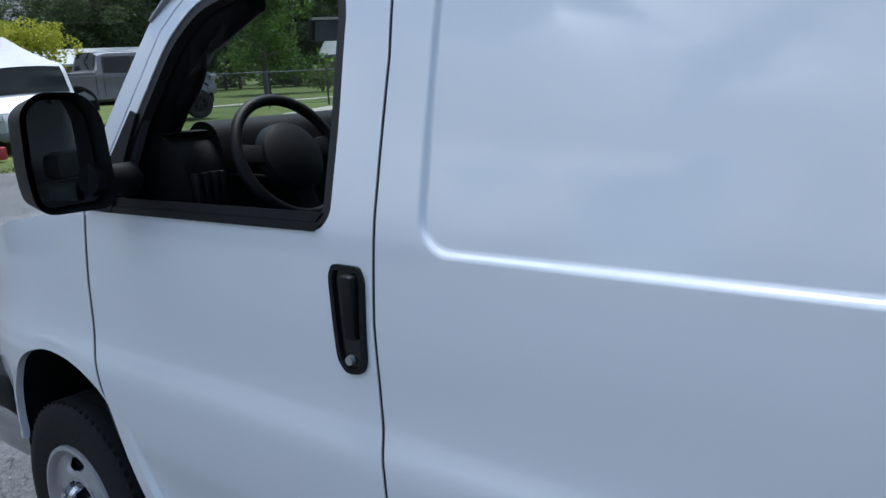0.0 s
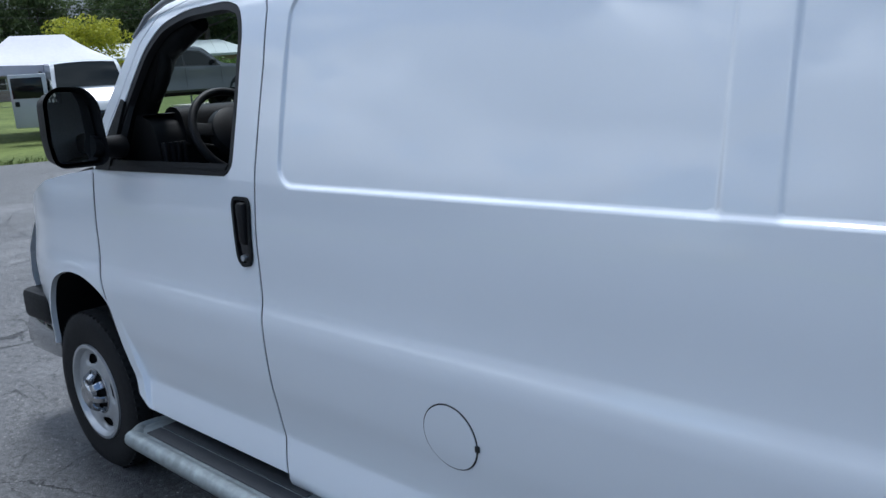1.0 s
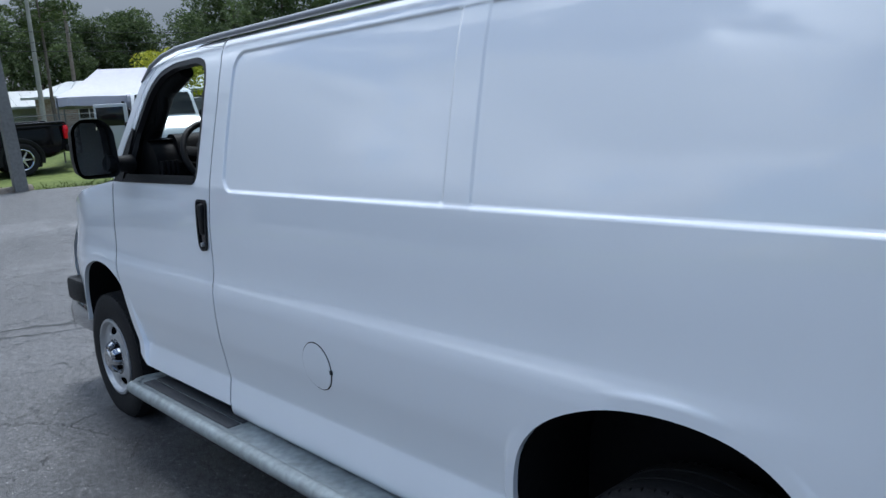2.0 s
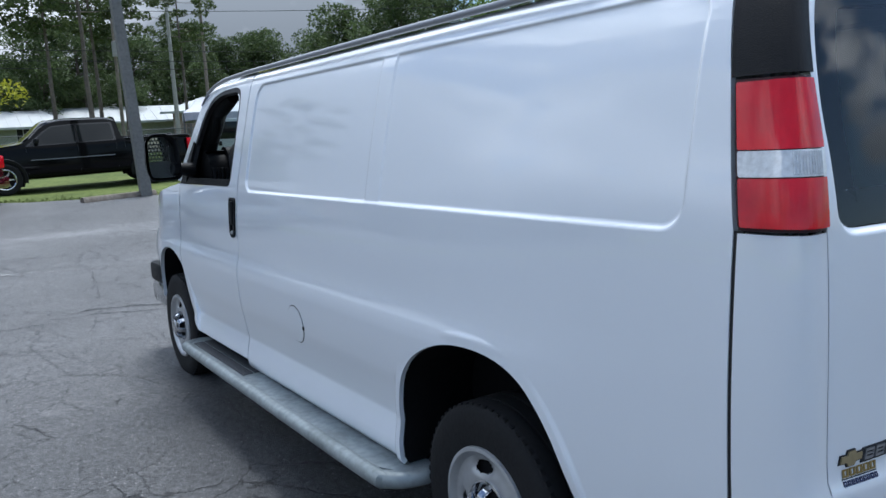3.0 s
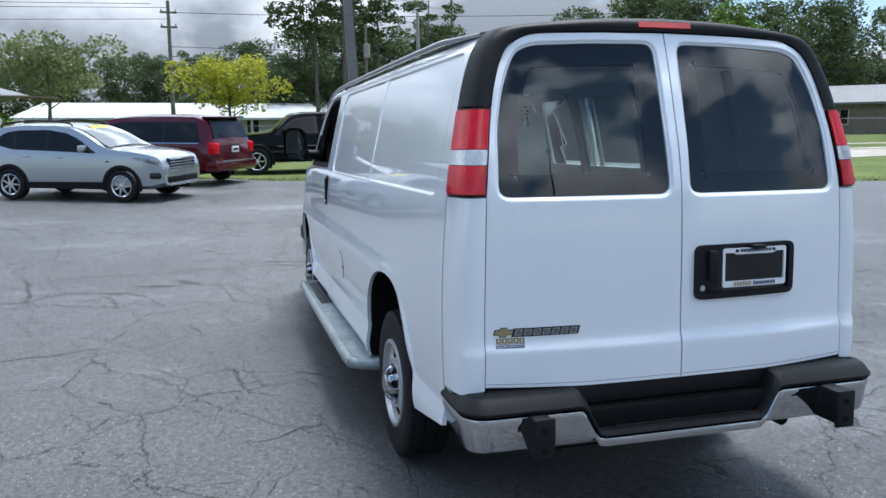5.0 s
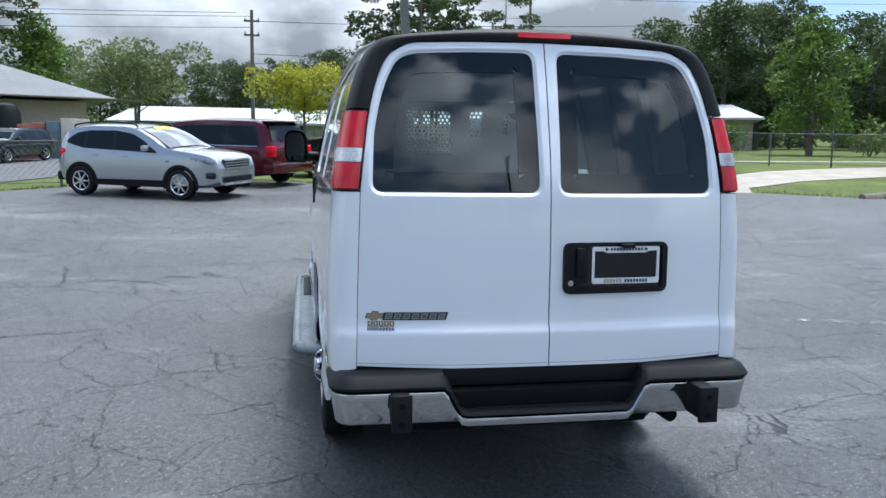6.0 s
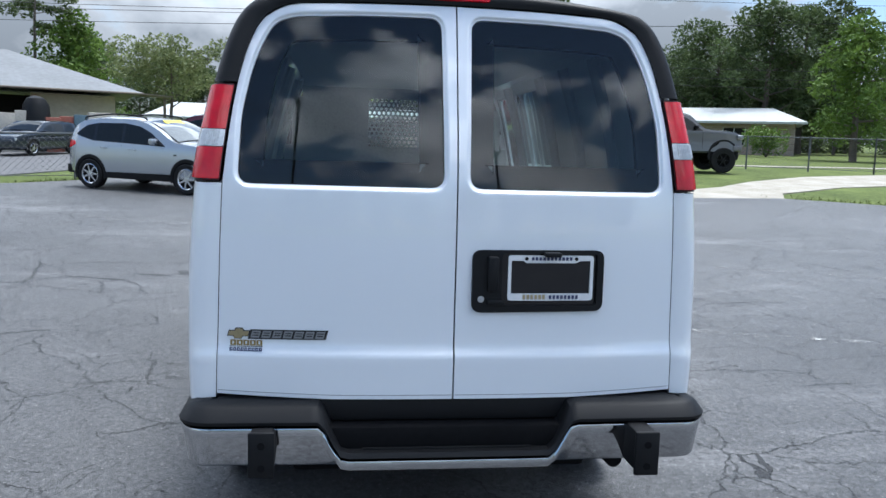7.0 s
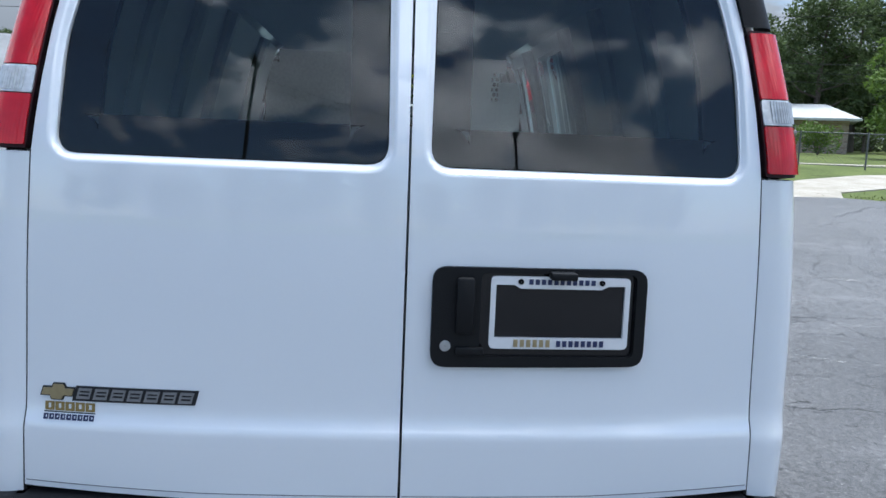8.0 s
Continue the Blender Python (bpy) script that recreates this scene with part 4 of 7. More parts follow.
def roof_and_front():
    bm = bmesh.new()
    rows = []
    for i in range(49):
        x = -4.41 + (4.41 - 0.40) * i / 48
        front = step01(-4.46, -3.95, x)
        row = []
        for k in range(21):
            y = -0.76 + 1.52 * k / 20
            row.append(bm.verts.new((x, y, 2.122 + 0.062 * (1 - (y / 0.76) ** 2) - 0.075 * (1 - front))))
        rows.append(row)
    for a, b in zip(rows, rows[1:]):
        for k in range(20):
            bm.faces.new((a[k], b[k], b[k + 1], a[k + 1]))
    bmesh.ops.recalc_face_normals(bm, faces=bm.faces)
    part("roof", bm, WHITE, van, "white van roof")
    for sgn in (-1, 1):
        g = bmesh.new()
        line = [(-4.60, sgn * 0.838, 1.985), (-4.50, sgn * 0.822, 2.058), (-4.38, sgn * 0.806, 2.100), (-4.2, sgn * 0.797, 2.124), (-3.8, sgn * 0.793, 2.134), (-2.0, sgn * 0.793, 2.138), (-0.9, sgn * 0.785, 2.136), (-0.44, sgn * 0.742, 2.120)]
        tube(g, line, [0.007, 0.010, 0.012, 0.013, 0.014, 0.015, 0.015, 0.008], 10)
        part("drip_rail", g, GUTTER, van, "grey drip rail along the roof edge")
    # windshield
    w = bmesh.new()
    rows = []
    for i in range(9):
        t = i / 8
        z = 1.45 + 0.63 * t
        rows.append([w.verts.new((-5.12 + 0.75 * t + 0.20 * (abs(k - 6) / 6) ** 2, (k - 6) / 6 * (0.90 - 0.12 * t), z)) for k in range(13)])
    for a, b in zip(rows, rows[1:]):
        for k in range(12):
            w.faces.new((a[k], a[k + 1], b[k + 1], b[k]))
    shield = part("windshield", w, CLEAR, van, "clear curved windshield")
    shield.visible_shadow = False
    # hood and front
    h = bmesh.new()
    prof = [(-4.95, 1.46), (-5.15, 1.425), (-5.45, 1.375), (-5.70, 1.29), (-5.86, 1.17), (-5.95, 1.0), (-5.97, 0.85), (-5.95, 0.74)]
    rows = []
    for x, z in prof:
        hw = half_width(max(x, -5.86), max(z, 0.75)) - 0.006
        rows.append([h.verts.new((x - 0.13 * (1 - (k / 8) ** 2) * step01(1.30, 0.9, z), hw * (k / 8), z + 0.035 * (1 - (k / 8) ** 2))) for k in range(-8, 9)])
    for a, b in zip(rows, rows[1:]):
        for k in range(16):
            h.faces.new((a[k], a[k + 1], b[k + 1], b[k]))
    bmesh.ops.recalc_face_normals(h, faces=h.faces)
    part("hood", h, WHITE, van, "white sloping hood")
    f = bmesh.new()
    box(f, -6.08, -5.62, -0.965, 0.965, 0.42, 0.63, 0.06)
    fb = part("front_bumper", f, CHROME, van, "chrome front bumper with black ends")
    part("bumper_top", boxed(-6.06, -5.62, -0.93, 0.93, 0.62, 0.72, 0.03), BLACK_TRIM, fb)
    for sgn in (-1, 1):
        part("bumper_end", boxed(-5.96, -5.62, sgn * 0.89 - 0.10, sgn * 0.89 + 0.10, 0.63, 0.79, 0.03), BLACK_TRIM, fb, "black bumper end guard")
        part("head_lamp", boxed(-6.02, -5.87, sgn * 0.70 - 0.10, sgn * 0.70 + 0.10, 0.82, 1.05, 0.03), CLEAR_LENS, van, "clear head lamp")
    part("grille", boxed(-6.12, -5.80, -0.62, 0.62, 0.60, 0.80, 0.03), GLOSS_BLACK, van, "black front grille")
    part("grille_bar", boxed(-6.14, -6.08, -0.64, 0.64, 0.69, 0.73, 0.01), CHROME, van)
    # cowl trim at the foot of the windshield
    part("cowl", boxed(-5.12, -4.93, -0.86, 0.86, 1.42, 1.455, 0.01), BLACK_TRIM, van)
    # underside
    part("underbody", boxed(-5.6, -0.25, -0.60, 0.60, 0.30, 0.46, 0.03), UNDER, van, "dark underbody and frame")
    part("rear_axle", tube(bmesh.new(), [(-1.285, -0.75, 0.385), (-1.285, -0.15, 0.385), (-1.285, 0.0, 0.385), (-1.285, 0.15, 0.385), (-1.285, 0.75, 0.385)], [0.05, 0.05, 0.14, 0.05, 0.05], 16), UNDER, van)
    part("cargo_floor", boxed(-3.55, -0.13, -0.62, 0.62, 0.62, 0.66), INTERIOR_GREY, van)
    part("exhaust", tube(bmesh.new(), [(-2.6, 0.55, 0.30), (-1.9, 0.62, 0.30), (-0.6, 0.70, 0.34), (-0.25, 0.72, 0.33)], 0.035, 12), UNDER, van)


def side_fittings():
    # door handle set in a black cup
    ring = rounded([(-3.812, 1.372), (-3.802, 1.398), (-3.722, 1.398), (-3.706, 1.372), (-3.700, 1.19), (-3.712, 1.165), (-3.758, 1.158), (-3.785, 1.185)], 0.018, 4)
    cup = inset(ring, 0.012)
    h = part("door_handle", sheet(ring, [cup], lambda x, z: (x, -half_width(x, z) - 0.010, z), 0.02, 0.014, out=(0, -1, 0)), BLACK_TRIM, van, "black door handle in an oblong cup")
    part("cup", sheet(inset(ring, 0.006), [], lambda x, z: (x, -half_width(x, z) - 0.002, z), 0.04, 0.004, out=(0, -1, 0)), GLOSS_BLACK, h)
    part("pull", boxed(-3.764, -3.724, -0.999, -0.970, 1.236, 1.380, 0.010), BLACK_TRIM, h)
    part("lock_cylinder", lathe(bmesh.new(), [(0.001, -1.0005), (0.010, -1.0005), (0.012, -0.986)], 18, "Y", (-3.748, 0, 1.190)), STEEL, h, "round steel lock")
    # fuel flap
    c, r = (-2.815, 0.795), 0.094
    circle = [(c[0] + r * math.cos(a), c[1] + r * math.sin(a)) for a in [2 * math.pi * i / 40 for i in range(40)]]
    outer = [(c[0] + 1.045 * r * math.cos(a), c[1] + 1.045 * r * math.sin(a)) for a in [2 * math.pi * i / 40 for i in range(40)]]
    part("flap_gap", sheet(outer, [], lambda x, z: (x, -half_width(x, z) - 0.0015, z), 0.04, 0.002, out=(0, -1, 0)), SEAL, van)
    flap = part("fuel_flap", sheet(circle, [], lambda x, z: (x, -half_width(x, z) - 0.0035, z), 0.03, 0.003, out=(0, -1, 0)), WHITE, van, "round white fuel flap")
    part("finger_notch", boxed(-2.724, -2.710, -1.024, -1.016, 0.780, 0.798, 0.003), SEAL, flap)
    # running board
    for sgn in (-1, 1):
        b = bmesh.new()
        path = [(-4.56, -0.90), (-4.60, -0.98), (-4.60, -1.06), (-4.54, -1.10), (-4.44, -1.115), (-3.0, -1.122), (-1.90, -1.122), (-1.80, -1.105), (-1.745, -1.055), (-1.72, -0.98), (-1.72, -0.90)]
        tube(b, [(x, -sgn * y, 0.348) for x, y in smooth_path(path)], 0.036, 14)
        board = part("running_board", b, GALV, van, "silver tubular running board")
        deck = [(-4.575, -0.90), (-4.585, -1.05), (-4.50, -1.10), (-1.88, -1.105), (-1.75, -1.045), (-1.735, -0.90)]
        part("deck", prism(bmesh.new(), deck, 0.03, lambda u, v, w: (u, -sgn * v, 0.345 + w)), GALV, board, "silver step deck")
        for y0, y1 in ((-0.945, -1.010), (-1.018, -1.083)):
            part("tread_pad", boxed(-4.50, -3.52, min(-sgn * y0, -sgn * y1), max(-sgn * y0, -sgn * y1), 0.374, 0.381, 0.003), GRIP, board, "dark ribbed tread pad")
        for x in (-4.2, -3.0, -1.95):
            part("bracket", boxed(x - 0.03, x + 0.03, min(-sgn * -0.6, -sgn * -1.1), max(-sgn * -0.6, -sgn * -1.1), 0.315, 0.345, 0.004), UNDER, board)
    # door mirrors
    for sgn in (-1, 1):
        shell = bmesh.new()
        outline = rounded([(1.03, 1.50), (1.235, 1.505), (1.25, 1.60), (1.245, 1.76), (1.20, 1.80), (1.09, 1.795), (1.045, 1.74)], 0.05, 5)
        rings = []
        for dx, k in ((0.0, 0.0), (0.016, -0.006), (-0.03, 0.002), (-0.09, 0.012), (-0.135, 0.035), (-0.155, 0.07)):
            o = inset(outline, k)
            rings.append([shell.verts.new((-4.58 + dx, sgn * y, z)) for y, z in o])
        for a, c in zip(rings[1:], rings[2:]):
            for i in range(len(a)):
                shell.faces.new((a[i], a[(i + 1) % len(a)], c[(i + 1) % len(a)], c[i]))
        for i in range(len(rings[0])):
            a, c = rings[0], rings[1]
            shell.faces.new((a[i], a[(i + 1) % len(a)], c[(i + 1) % len(a)], c[i]))
        shell.faces.new(rings[-1])
        bmesh.ops.delete(shell, geom=rings[0], context="VERTS")
        bmesh.ops.recalc_face_normals(shell, faces=shell.faces)
        m = part("door_mirror", shell, BLACK_TRIM, van, "large black door mirror")
        face = [(-4.567 - 0.28 * (1.24 - y), y, z) for y, z in inset(outline, 0.012)]
        fm = bmesh.new()
        fm.faces.new([fm.verts.new((x, sgn * y, z)) for x, y, z in face])
        part("mirror_glass", fm, MIRROR, m, "mirror glass")
        arm = bmesh.new()
        tube(arm, [(-4.66, sgn * 0.93, 1.555), (-4.64, sgn * 1.0, 1.56), (-4.62, sgn * 1.08, 1.57)], [0.05, 0.045, 0.045], 10)
        part("arm", arm, BLACK_TRIM, m)
        foot = sheet([(-4.865, 1.458), (-4.735, 1.458), (-4.625, 1.735), (-4.655, 1.745)], [], lambda x, z, s=sgn: (x, s * (half_width(x, z) + 0.008), z), 0.04, 0.03, out=(0, sgn, 0))
        part("mirror_foot", foot, BLACK_TRIM, m, "black triangular mirror foot")


def cabin():
    # dashboard with a rounded top, seen through the driver's window
    d = bmesh.new()
    prof = [(-4.98, 1.44), (-4.95, 1.62), (-4.86, 1.668), (-4.74, 1.680), (-4.64, 1.655), (-4.59, 1.60), (-4.57, 1.50), (-4.55, 1.25), (-4.58, 0.95), (-4.64, 0.80), (-5.0, 0.80)]
    prof = rounded(prof, 0.06, 4)
    prism(d, prof, 1.70, lambda u, v, w: (u + 0.16 * (abs(w - 0.85) / 0.85) ** 2 * (1 if u < -4.7 else 0.5), -0.85 + w, v + 0.03 * (1 - (abs(w - 0.85) / 0.85) ** 2)))
    dash = part("dashboard", d, INTERIOR, van, "dark moulded dashboard")
    b = bmesh.new()
    hood = [(-4.72, 1.62), (-4.62, 1.705), (-4.53, 1.69), (-4.49, 1.58), (-4.50, 1.30), (-4.66, 1.30)]
    hood = rounded(hood, 0.05, 4)
    prism(b, hood, 0.56, lambda u, v, w: (u, -0.72 + w, v))
    part("instrument_hood", b, INTERIOR, dash)
    for i in range(4):
        part("air_vent", boxed(-4.50, -4.47, -0.84 + 0.028 * i, -0.825 + 0.028 * i, 1.40, 1.56, 0.003), BLACK_TRIM, dash)
    # steering wheel
    tilt = Matrix.Translation((-4.40, -0.55, 1.58)) @ Matrix.Rotation(radians(64), 4, "Y")
    s = bmesh.new()
    ring = [(0.188 * math.cos(a), 0.188 * math.sin(a), 0) for a in [2 * math.pi * i / 48 for i in range(49)]]
    tube(s, ring, 0.0175, 12, cap=False)
    bmesh.ops.transform(s, matrix=tilt, verts=s.verts)
    st = part("steering_wheel", s, BLACK_TRIM, van, "black steering wheel")
    hub = lathe(bmesh.new(), [(0.001, 0.034), (0.07, 0.032), (0.105, 0.016), (0.115, -0.02), (0.06, -0.05), (0.001, -0.05)], 28, "Z")
    for a in (0.15, math.pi - 0.15, 1.5 * math.pi):
        box(hub, 0.05, 0.19, -0.03, 0.03, -0.012, 0.006, 0.006, m=Matrix.Rotation(a + math.pi / 2, 4, "Z"))
    bmesh.ops.transform(hub, matrix=tilt, verts=hub.verts)
    part("hub", hub, BLACK_TRIM, st)
    em = boxed(-0.022, 0.022, -0.008, 0.008, 0.027, 0.031, 0.002)
    bmesh.ops.transform(em, matrix=tilt @ Matrix.Rotation(math.pi / 2, 4, "Z"), verts=em.verts)
    part("emblem", em, CHROME, st)
    part("column", tube(bmesh.new(), [(-4.42, -0.55, 1.565), (-4.60, -0.52, 1.45)], 0.05, 14), INTERIOR, st)
    part("stalk", tube(bmesh.new(), [(-4.47, -0.60, 1.52), (-4.50, -0.70, 1.54), (-4.50, -0.76, 1.545)], [0.008, 0.009, 0.013], 8), INTERIOR, st)
    # grab handle on the far windshield pillar and inside pillars
    for sgn in (-1, 1):
        p = bmesh.new()
        tube(p, [(-4.88, sgn * 0.835, 1.43), (-4.68, sgn * 0.80, 1.70), (-4.50, sgn * 0.765, 1.93), (-4.28, sgn * 0.73, 2.02)], [0.05, 0.062, 0.060, 0.045], 12)
        part("pillar_lining", p, INTERIOR, van, "dark pillar lining")
    g = bmesh.new()
    tube(g, smooth_path([(-4.76, -0.83, 1.735), (-4.67, -0.80, 1.725), (-4.585, -0.785, 1.755), (-4.51, -0.78, 1.83), (-4.475, -0.785, 1.905), (-4.49, -0.80, 1.97)]), 0.030, 12)
    part("grab_handle", g, INTERIOR, van, "dark grab handle on the pillar")
    # headliner and inside mirror
    part("headliner", boxed(-4.28, -0.42, -0.70, 0.70, 2.06, 2.085), INNER_WHITE, van)
    mir = boxed(-0.045, -0.003, -0.14, 0.14, -0.04, 0.04, 0.014, m=Matrix.Translation((-4.605, -0.06, 1.97)) @ Matrix.Rotation(radians(-20), 4, "Z") @ Matrix.Rotation(radians(16), 4, "Y"))
    im = part("inside_mirror", mir, INTERIOR, van, "inside mirror on the windshield")
    part("mirror_glass", boxed(-0.002, 0.002, -0.13, 0.13, -0.033, 0.033, m=Matrix.Translation((-4.605, -0.06, 1.97)) @ Matrix.Rotation(radians(-20), 4, "Z") @ Matrix.Rotation(radians(16), 4, "Y")), MIRROR, im)
    # seats
    for y in (-0.46, 0.46):
        cushion = boxed(-4.05, -3.55, y - 0.25, y + 0.25, 0.80, 0.98, 0.06)
        seat = part("seat", cushion, INTERIOR_GREY, van, "dark grey bucket seat")
        part("seat_back", boxed(-3.62, -3.48, y - 0.24, y + 0.24, 0.95, 1.42, 0.05), INTERIOR_GREY, seat)
        part("head_rest", boxed(-3.60, -3.50, y - 0.12, y + 0.12, 1.43, 1.56, 0.04), INTERIOR_GREY, seat)
    part("cab_floor", boxed(-5.0, -3.45, -0.90, 0.90, 0.62, 0.68), INTERIOR, van)
    # partition behind the seats, with a perforated screen
    frame_parts = bmesh.new()
    for y0, y1, z0, z1 in ((-0.86, 0.86, 0.66, 1.60), (-0.80, -0.22, 1.60, 1.96), (-0.72, 0.70, 1.96, 2.04), (0.155, 0.32, 1.60, 1.96), (0.43, 0.61, 1.60, 1.96), (0.66, 0.80, 1.60, 1.90), (0.32, 0.43, 1.60, 1.74), (0.61, 0.66, 1.60, 1.78)):
        box(frame_parts, -3.40, -3.37, y0, y1, z0, z1)
    wall = part("partition", frame_parts, MESH_GREY, van, "grey steel partition with a perforated screen")
    holes = bmesh.new()
    pitch, y, row = 0.036, 0, 0
    z = 1.605
    while z < 1.96:
        y = -0.215 + (pitch / 2 if row % 2 else 0)
        while y < 0.66:
            o = [holes.verts.new((-3.385, y + 0.5773 * pitch * math.sin(math.pi / 3 * k), z + 0.5773 * pitch * math.cos(math.pi / 3 * k))) for k in range(6)]
            i = [holes.verts.new((-3.385, y + 0.36 * pitch * math.sin(math.pi / 3 * k), z + 0.36 * pitch * math.cos(math.pi / 3 * k))) for k in range(6)]
            for k in range(6):
                holes.faces.new((o[k], o[(k + 1) % 6], i[(k + 1) % 6], i[k]))
            y += pitch
        z += pitch * 0.866
        row += 1
    part("perforated_screen", holes, MESH_GREY, wall, "perforated steel screen", smooth=False)
    for sgn in (-1, 1):
        for x in (-2.71, -1.82, -1.30, -0.8):
            part("body_rib", tube(bmesh.new(), [(x, sgn * 0.87, 1.06), (x, sgn * 0.88, 1.3), (x, sgn * 0.83, 1.6), (x, sgn * 0.78, 1.8), (x, sgn * 0.71, 2.02)], 0.03, 8), MESH_GREY, van)
        lin = sheet([(-3.36, 1.04), (-0.35, 1.04), (-0.40, 2.04), (-3.36, 2.04)], [[(-3.35, 1.48), (-2.77, 1.48), (-2.77, 1.98), (-3.35, 1.98)], [(-2.65, 1.48), (-1.89, 1.48), (-1.89, 1.98), (-2.65, 1.98)]] if sgn > 0 else [], lambda x, z, s=sgn: (x, s * (side_curve(z) - 0.10), z), 0.12, 0.005, out=(0, -sgn, 0))
        part("side_lining", lin, INNER_WHITE, van)


build_sides()
wheel_arches()
van_wheels()
rear_end()
bumper()
plate_and_badges()
roof_and_front()
side_fittings()
cabin()

# ---------------------------------------------------------------- the ground


def asphalt_material():
    m = material("asphalt", (0.098, 0.099, 0.102), 0.45, bump=1.0, grain=0.3, size=150, blotch=0.35, second=(0.034, 0.035, 0.037))
    n, l = m.node_tree.nodes, m.node_tree.links
    p = n["Principled BSDF"]
    ramp = p.inputs["Base Color"].links[0].from_node
    tc = n.new("ShaderNodeTexCoord")
    warp = n.new("ShaderNodeTexNoise")
    warp.inputs["Scale"].default_value = 1.3
    warp.inputs["Detail"].default_value = 8.0
    warp.inputs["Roughness"].default_value = 0.64
    l.new(tc.outputs["Object"], warp.inputs["Vector"])
    off = n.new("ShaderNodeVectorMath")
    off.operation = "MULTIPLY_ADD"
    l.new(warp.outputs["Color"], off.inputs[0])
    off.inputs[1].default_value = (0.55, 0.55, 0.0)
    l.new(tc.outputs["Object"], off.inputs[2])
    total = None
    for scale, wide, keep in ((0.75, 0.0052, 0.27), (1.9, 0.0034, 0.36), (4.6, 0.0021, 0.46)):
        flat = n.new("ShaderNodeMapping")
        flat.inputs["Scale"].default_value = (scale * 0.75, scale, 0)
        l.new(off.outputs[0], flat.inputs["Vector"])
        v = n.new("ShaderNodeTexVoronoi")
        v.feature = "DISTANCE_TO_EDGE"
        v.inputs["Scale"].default_value = 1.0
        l.new(flat.outputs["Vector"], v.inputs["Vector"])
        thin = n.new("ShaderNodeMapRange")
        thin.inputs["From Min"].default_value = wide * scale
        thin.inputs["From Max"].default_value = wide * scale * 0.6
        l.new(v.outputs["Distance"], thin.inputs["Value"])
        patch = n.new("ShaderNodeTexNoise")
        patch.inputs["Scale"].default_value = 0.55 * scale + 0.2
        patch.inputs["Detail"].default_value = 5.0
        l.new(tc.outputs["Object"], patch.inputs["Vector"])
        here = n.new("ShaderNodeMapRange")
        here.inputs["From Min"].default_value = keep + 0.08
        here.inputs["From Max"].default_value = keep + 0.16
        l.new(patch.outputs["Fac"], here.inputs["Value"])
        both = n.new("ShaderNodeMath")
        both.operation = "MULTIPLY"
        l.new(thin.outputs[0], both.inputs[0])
        l.new(here.outputs[0], both.inputs[1])
        if total is None:
            total = both
        else:
            mx = n.new("ShaderNodeMath")
            mx.operation = "MAXIMUM"
            l.new(total.outputs[0], mx.inputs[0])
            l.new(both.outputs[0], mx.inputs[1])
            total = mx
    # pale worn patches, stones and specks
    stones = n.new("ShaderNodeTexVoronoi")
    stones.inputs["Scale"].default_value = 75.0
    l.new(tc.outputs["Object"], stones.inputs["Vector"])
    speck = n.new("ShaderNodeMapRange")
    speck.inputs["From Min"].default_value = 0.30
    speck.inputs["From Max"].default_value = 0.14
    l.new(stones.outputs["Distance"], speck.inputs["Value"])
    mix0 = n.new("ShaderNodeMix")
    mix0.data_type = "RGBA"
    sel = n.new("ShaderNodeMath")
    sel.operation = "MULTIPLY"
    sel.inputs[1].default_value = 0.6
    l.new(speck.outputs[0], sel.inputs[0])
    l.new(sel.outputs[0], mix0.inputs["Factor"])
    l.new(ramp.outputs["Color"], mix0.inputs["A"])
    mix0.inputs["B"].default_value = (0.26, 0.26, 0.265, 1)
    pale = n.new("ShaderNodeTexNoise")
    pale.inputs["Scale"].default_value = 0.5
    pale.inputs["Detail"].default_value = 9.0
    pale.inputs["Roughness"].default_value = 0.7
    stretch = n.new("ShaderNodeMapping")
    stretch.inputs["Scale"].default_value = (1.4, 0.45, 1)
    l.new(tc.outputs["Object"], stretch.inputs["Vector"])
    l.new(stretch.outputs["Vector"], pale.inputs["Vector"])
    pr = n.new("ShaderNodeMapRange")
    pr.inputs["From Min"].default_value = 0.55
    pr.inputs["From Max"].default_value = 0.75
    pr.inputs["To Max"].default_value = 0.6
    l.new(pale.outputs["Fac"], pr.inputs["Value"])
    mix1 = n.new("ShaderNodeMix")
    mix1.data_type = "RGBA"
    l.new(pr.outputs[0], mix1.inputs["Factor"])
    l.new(mix0.outputs["Result"], mix1.inputs["A"])
    mix1.inputs["B"].default_value = (0.27, 0.27, 0.275, 1)
    mottle = n.new("ShaderNodeTexNoise")
    mottle.inputs["Scale"].default_value = 26.0
    mottle.inputs["Detail"].default_value = 10.0
    mottle.inputs["Roughness"].default_value = 0.82
    l.new(tc.outputs["Object"], mottle.inputs["Vector"])
    mr = n.new("ShaderNodeMapRange")
    mr.inputs["From Min"].default_value = 0.36
    mr.inputs["From Max"].default_value = 0.64
    mr.inputs["To Min"].default_value = 0.25
    mr.inputs["To Max"].default_value = 1.80
    l.new(mottle.outputs["Fac"], mr.inputs["Value"])
    worn = n.new("ShaderNodeVectorMath")
    worn.operation = "SCALE"
    l.new(mix1.outputs["Result"], worn.inputs[0])
    l.new(mr.outputs[0], worn.inputs["Scale"])
    chips = n.new("ShaderNodeTexVoronoi")
    chips.inputs["Scale"].default_value = 21.0
    l.new(tc.outputs["Object"], chips.inputs["Vector"])
    cr = n.new("ShaderNodeMapRange")
    cr.inputs["From Min"].default_value = 0.13
    cr.inputs["From Max"].default_value = 0.07
    l.new(chips.outputs["Distance"], cr.inputs["Value"])
    chip = n.new("ShaderNodeMix")
    chip.data_type = "RGBA"
    l.new(cr.outputs[0], chip.inputs["Factor"])
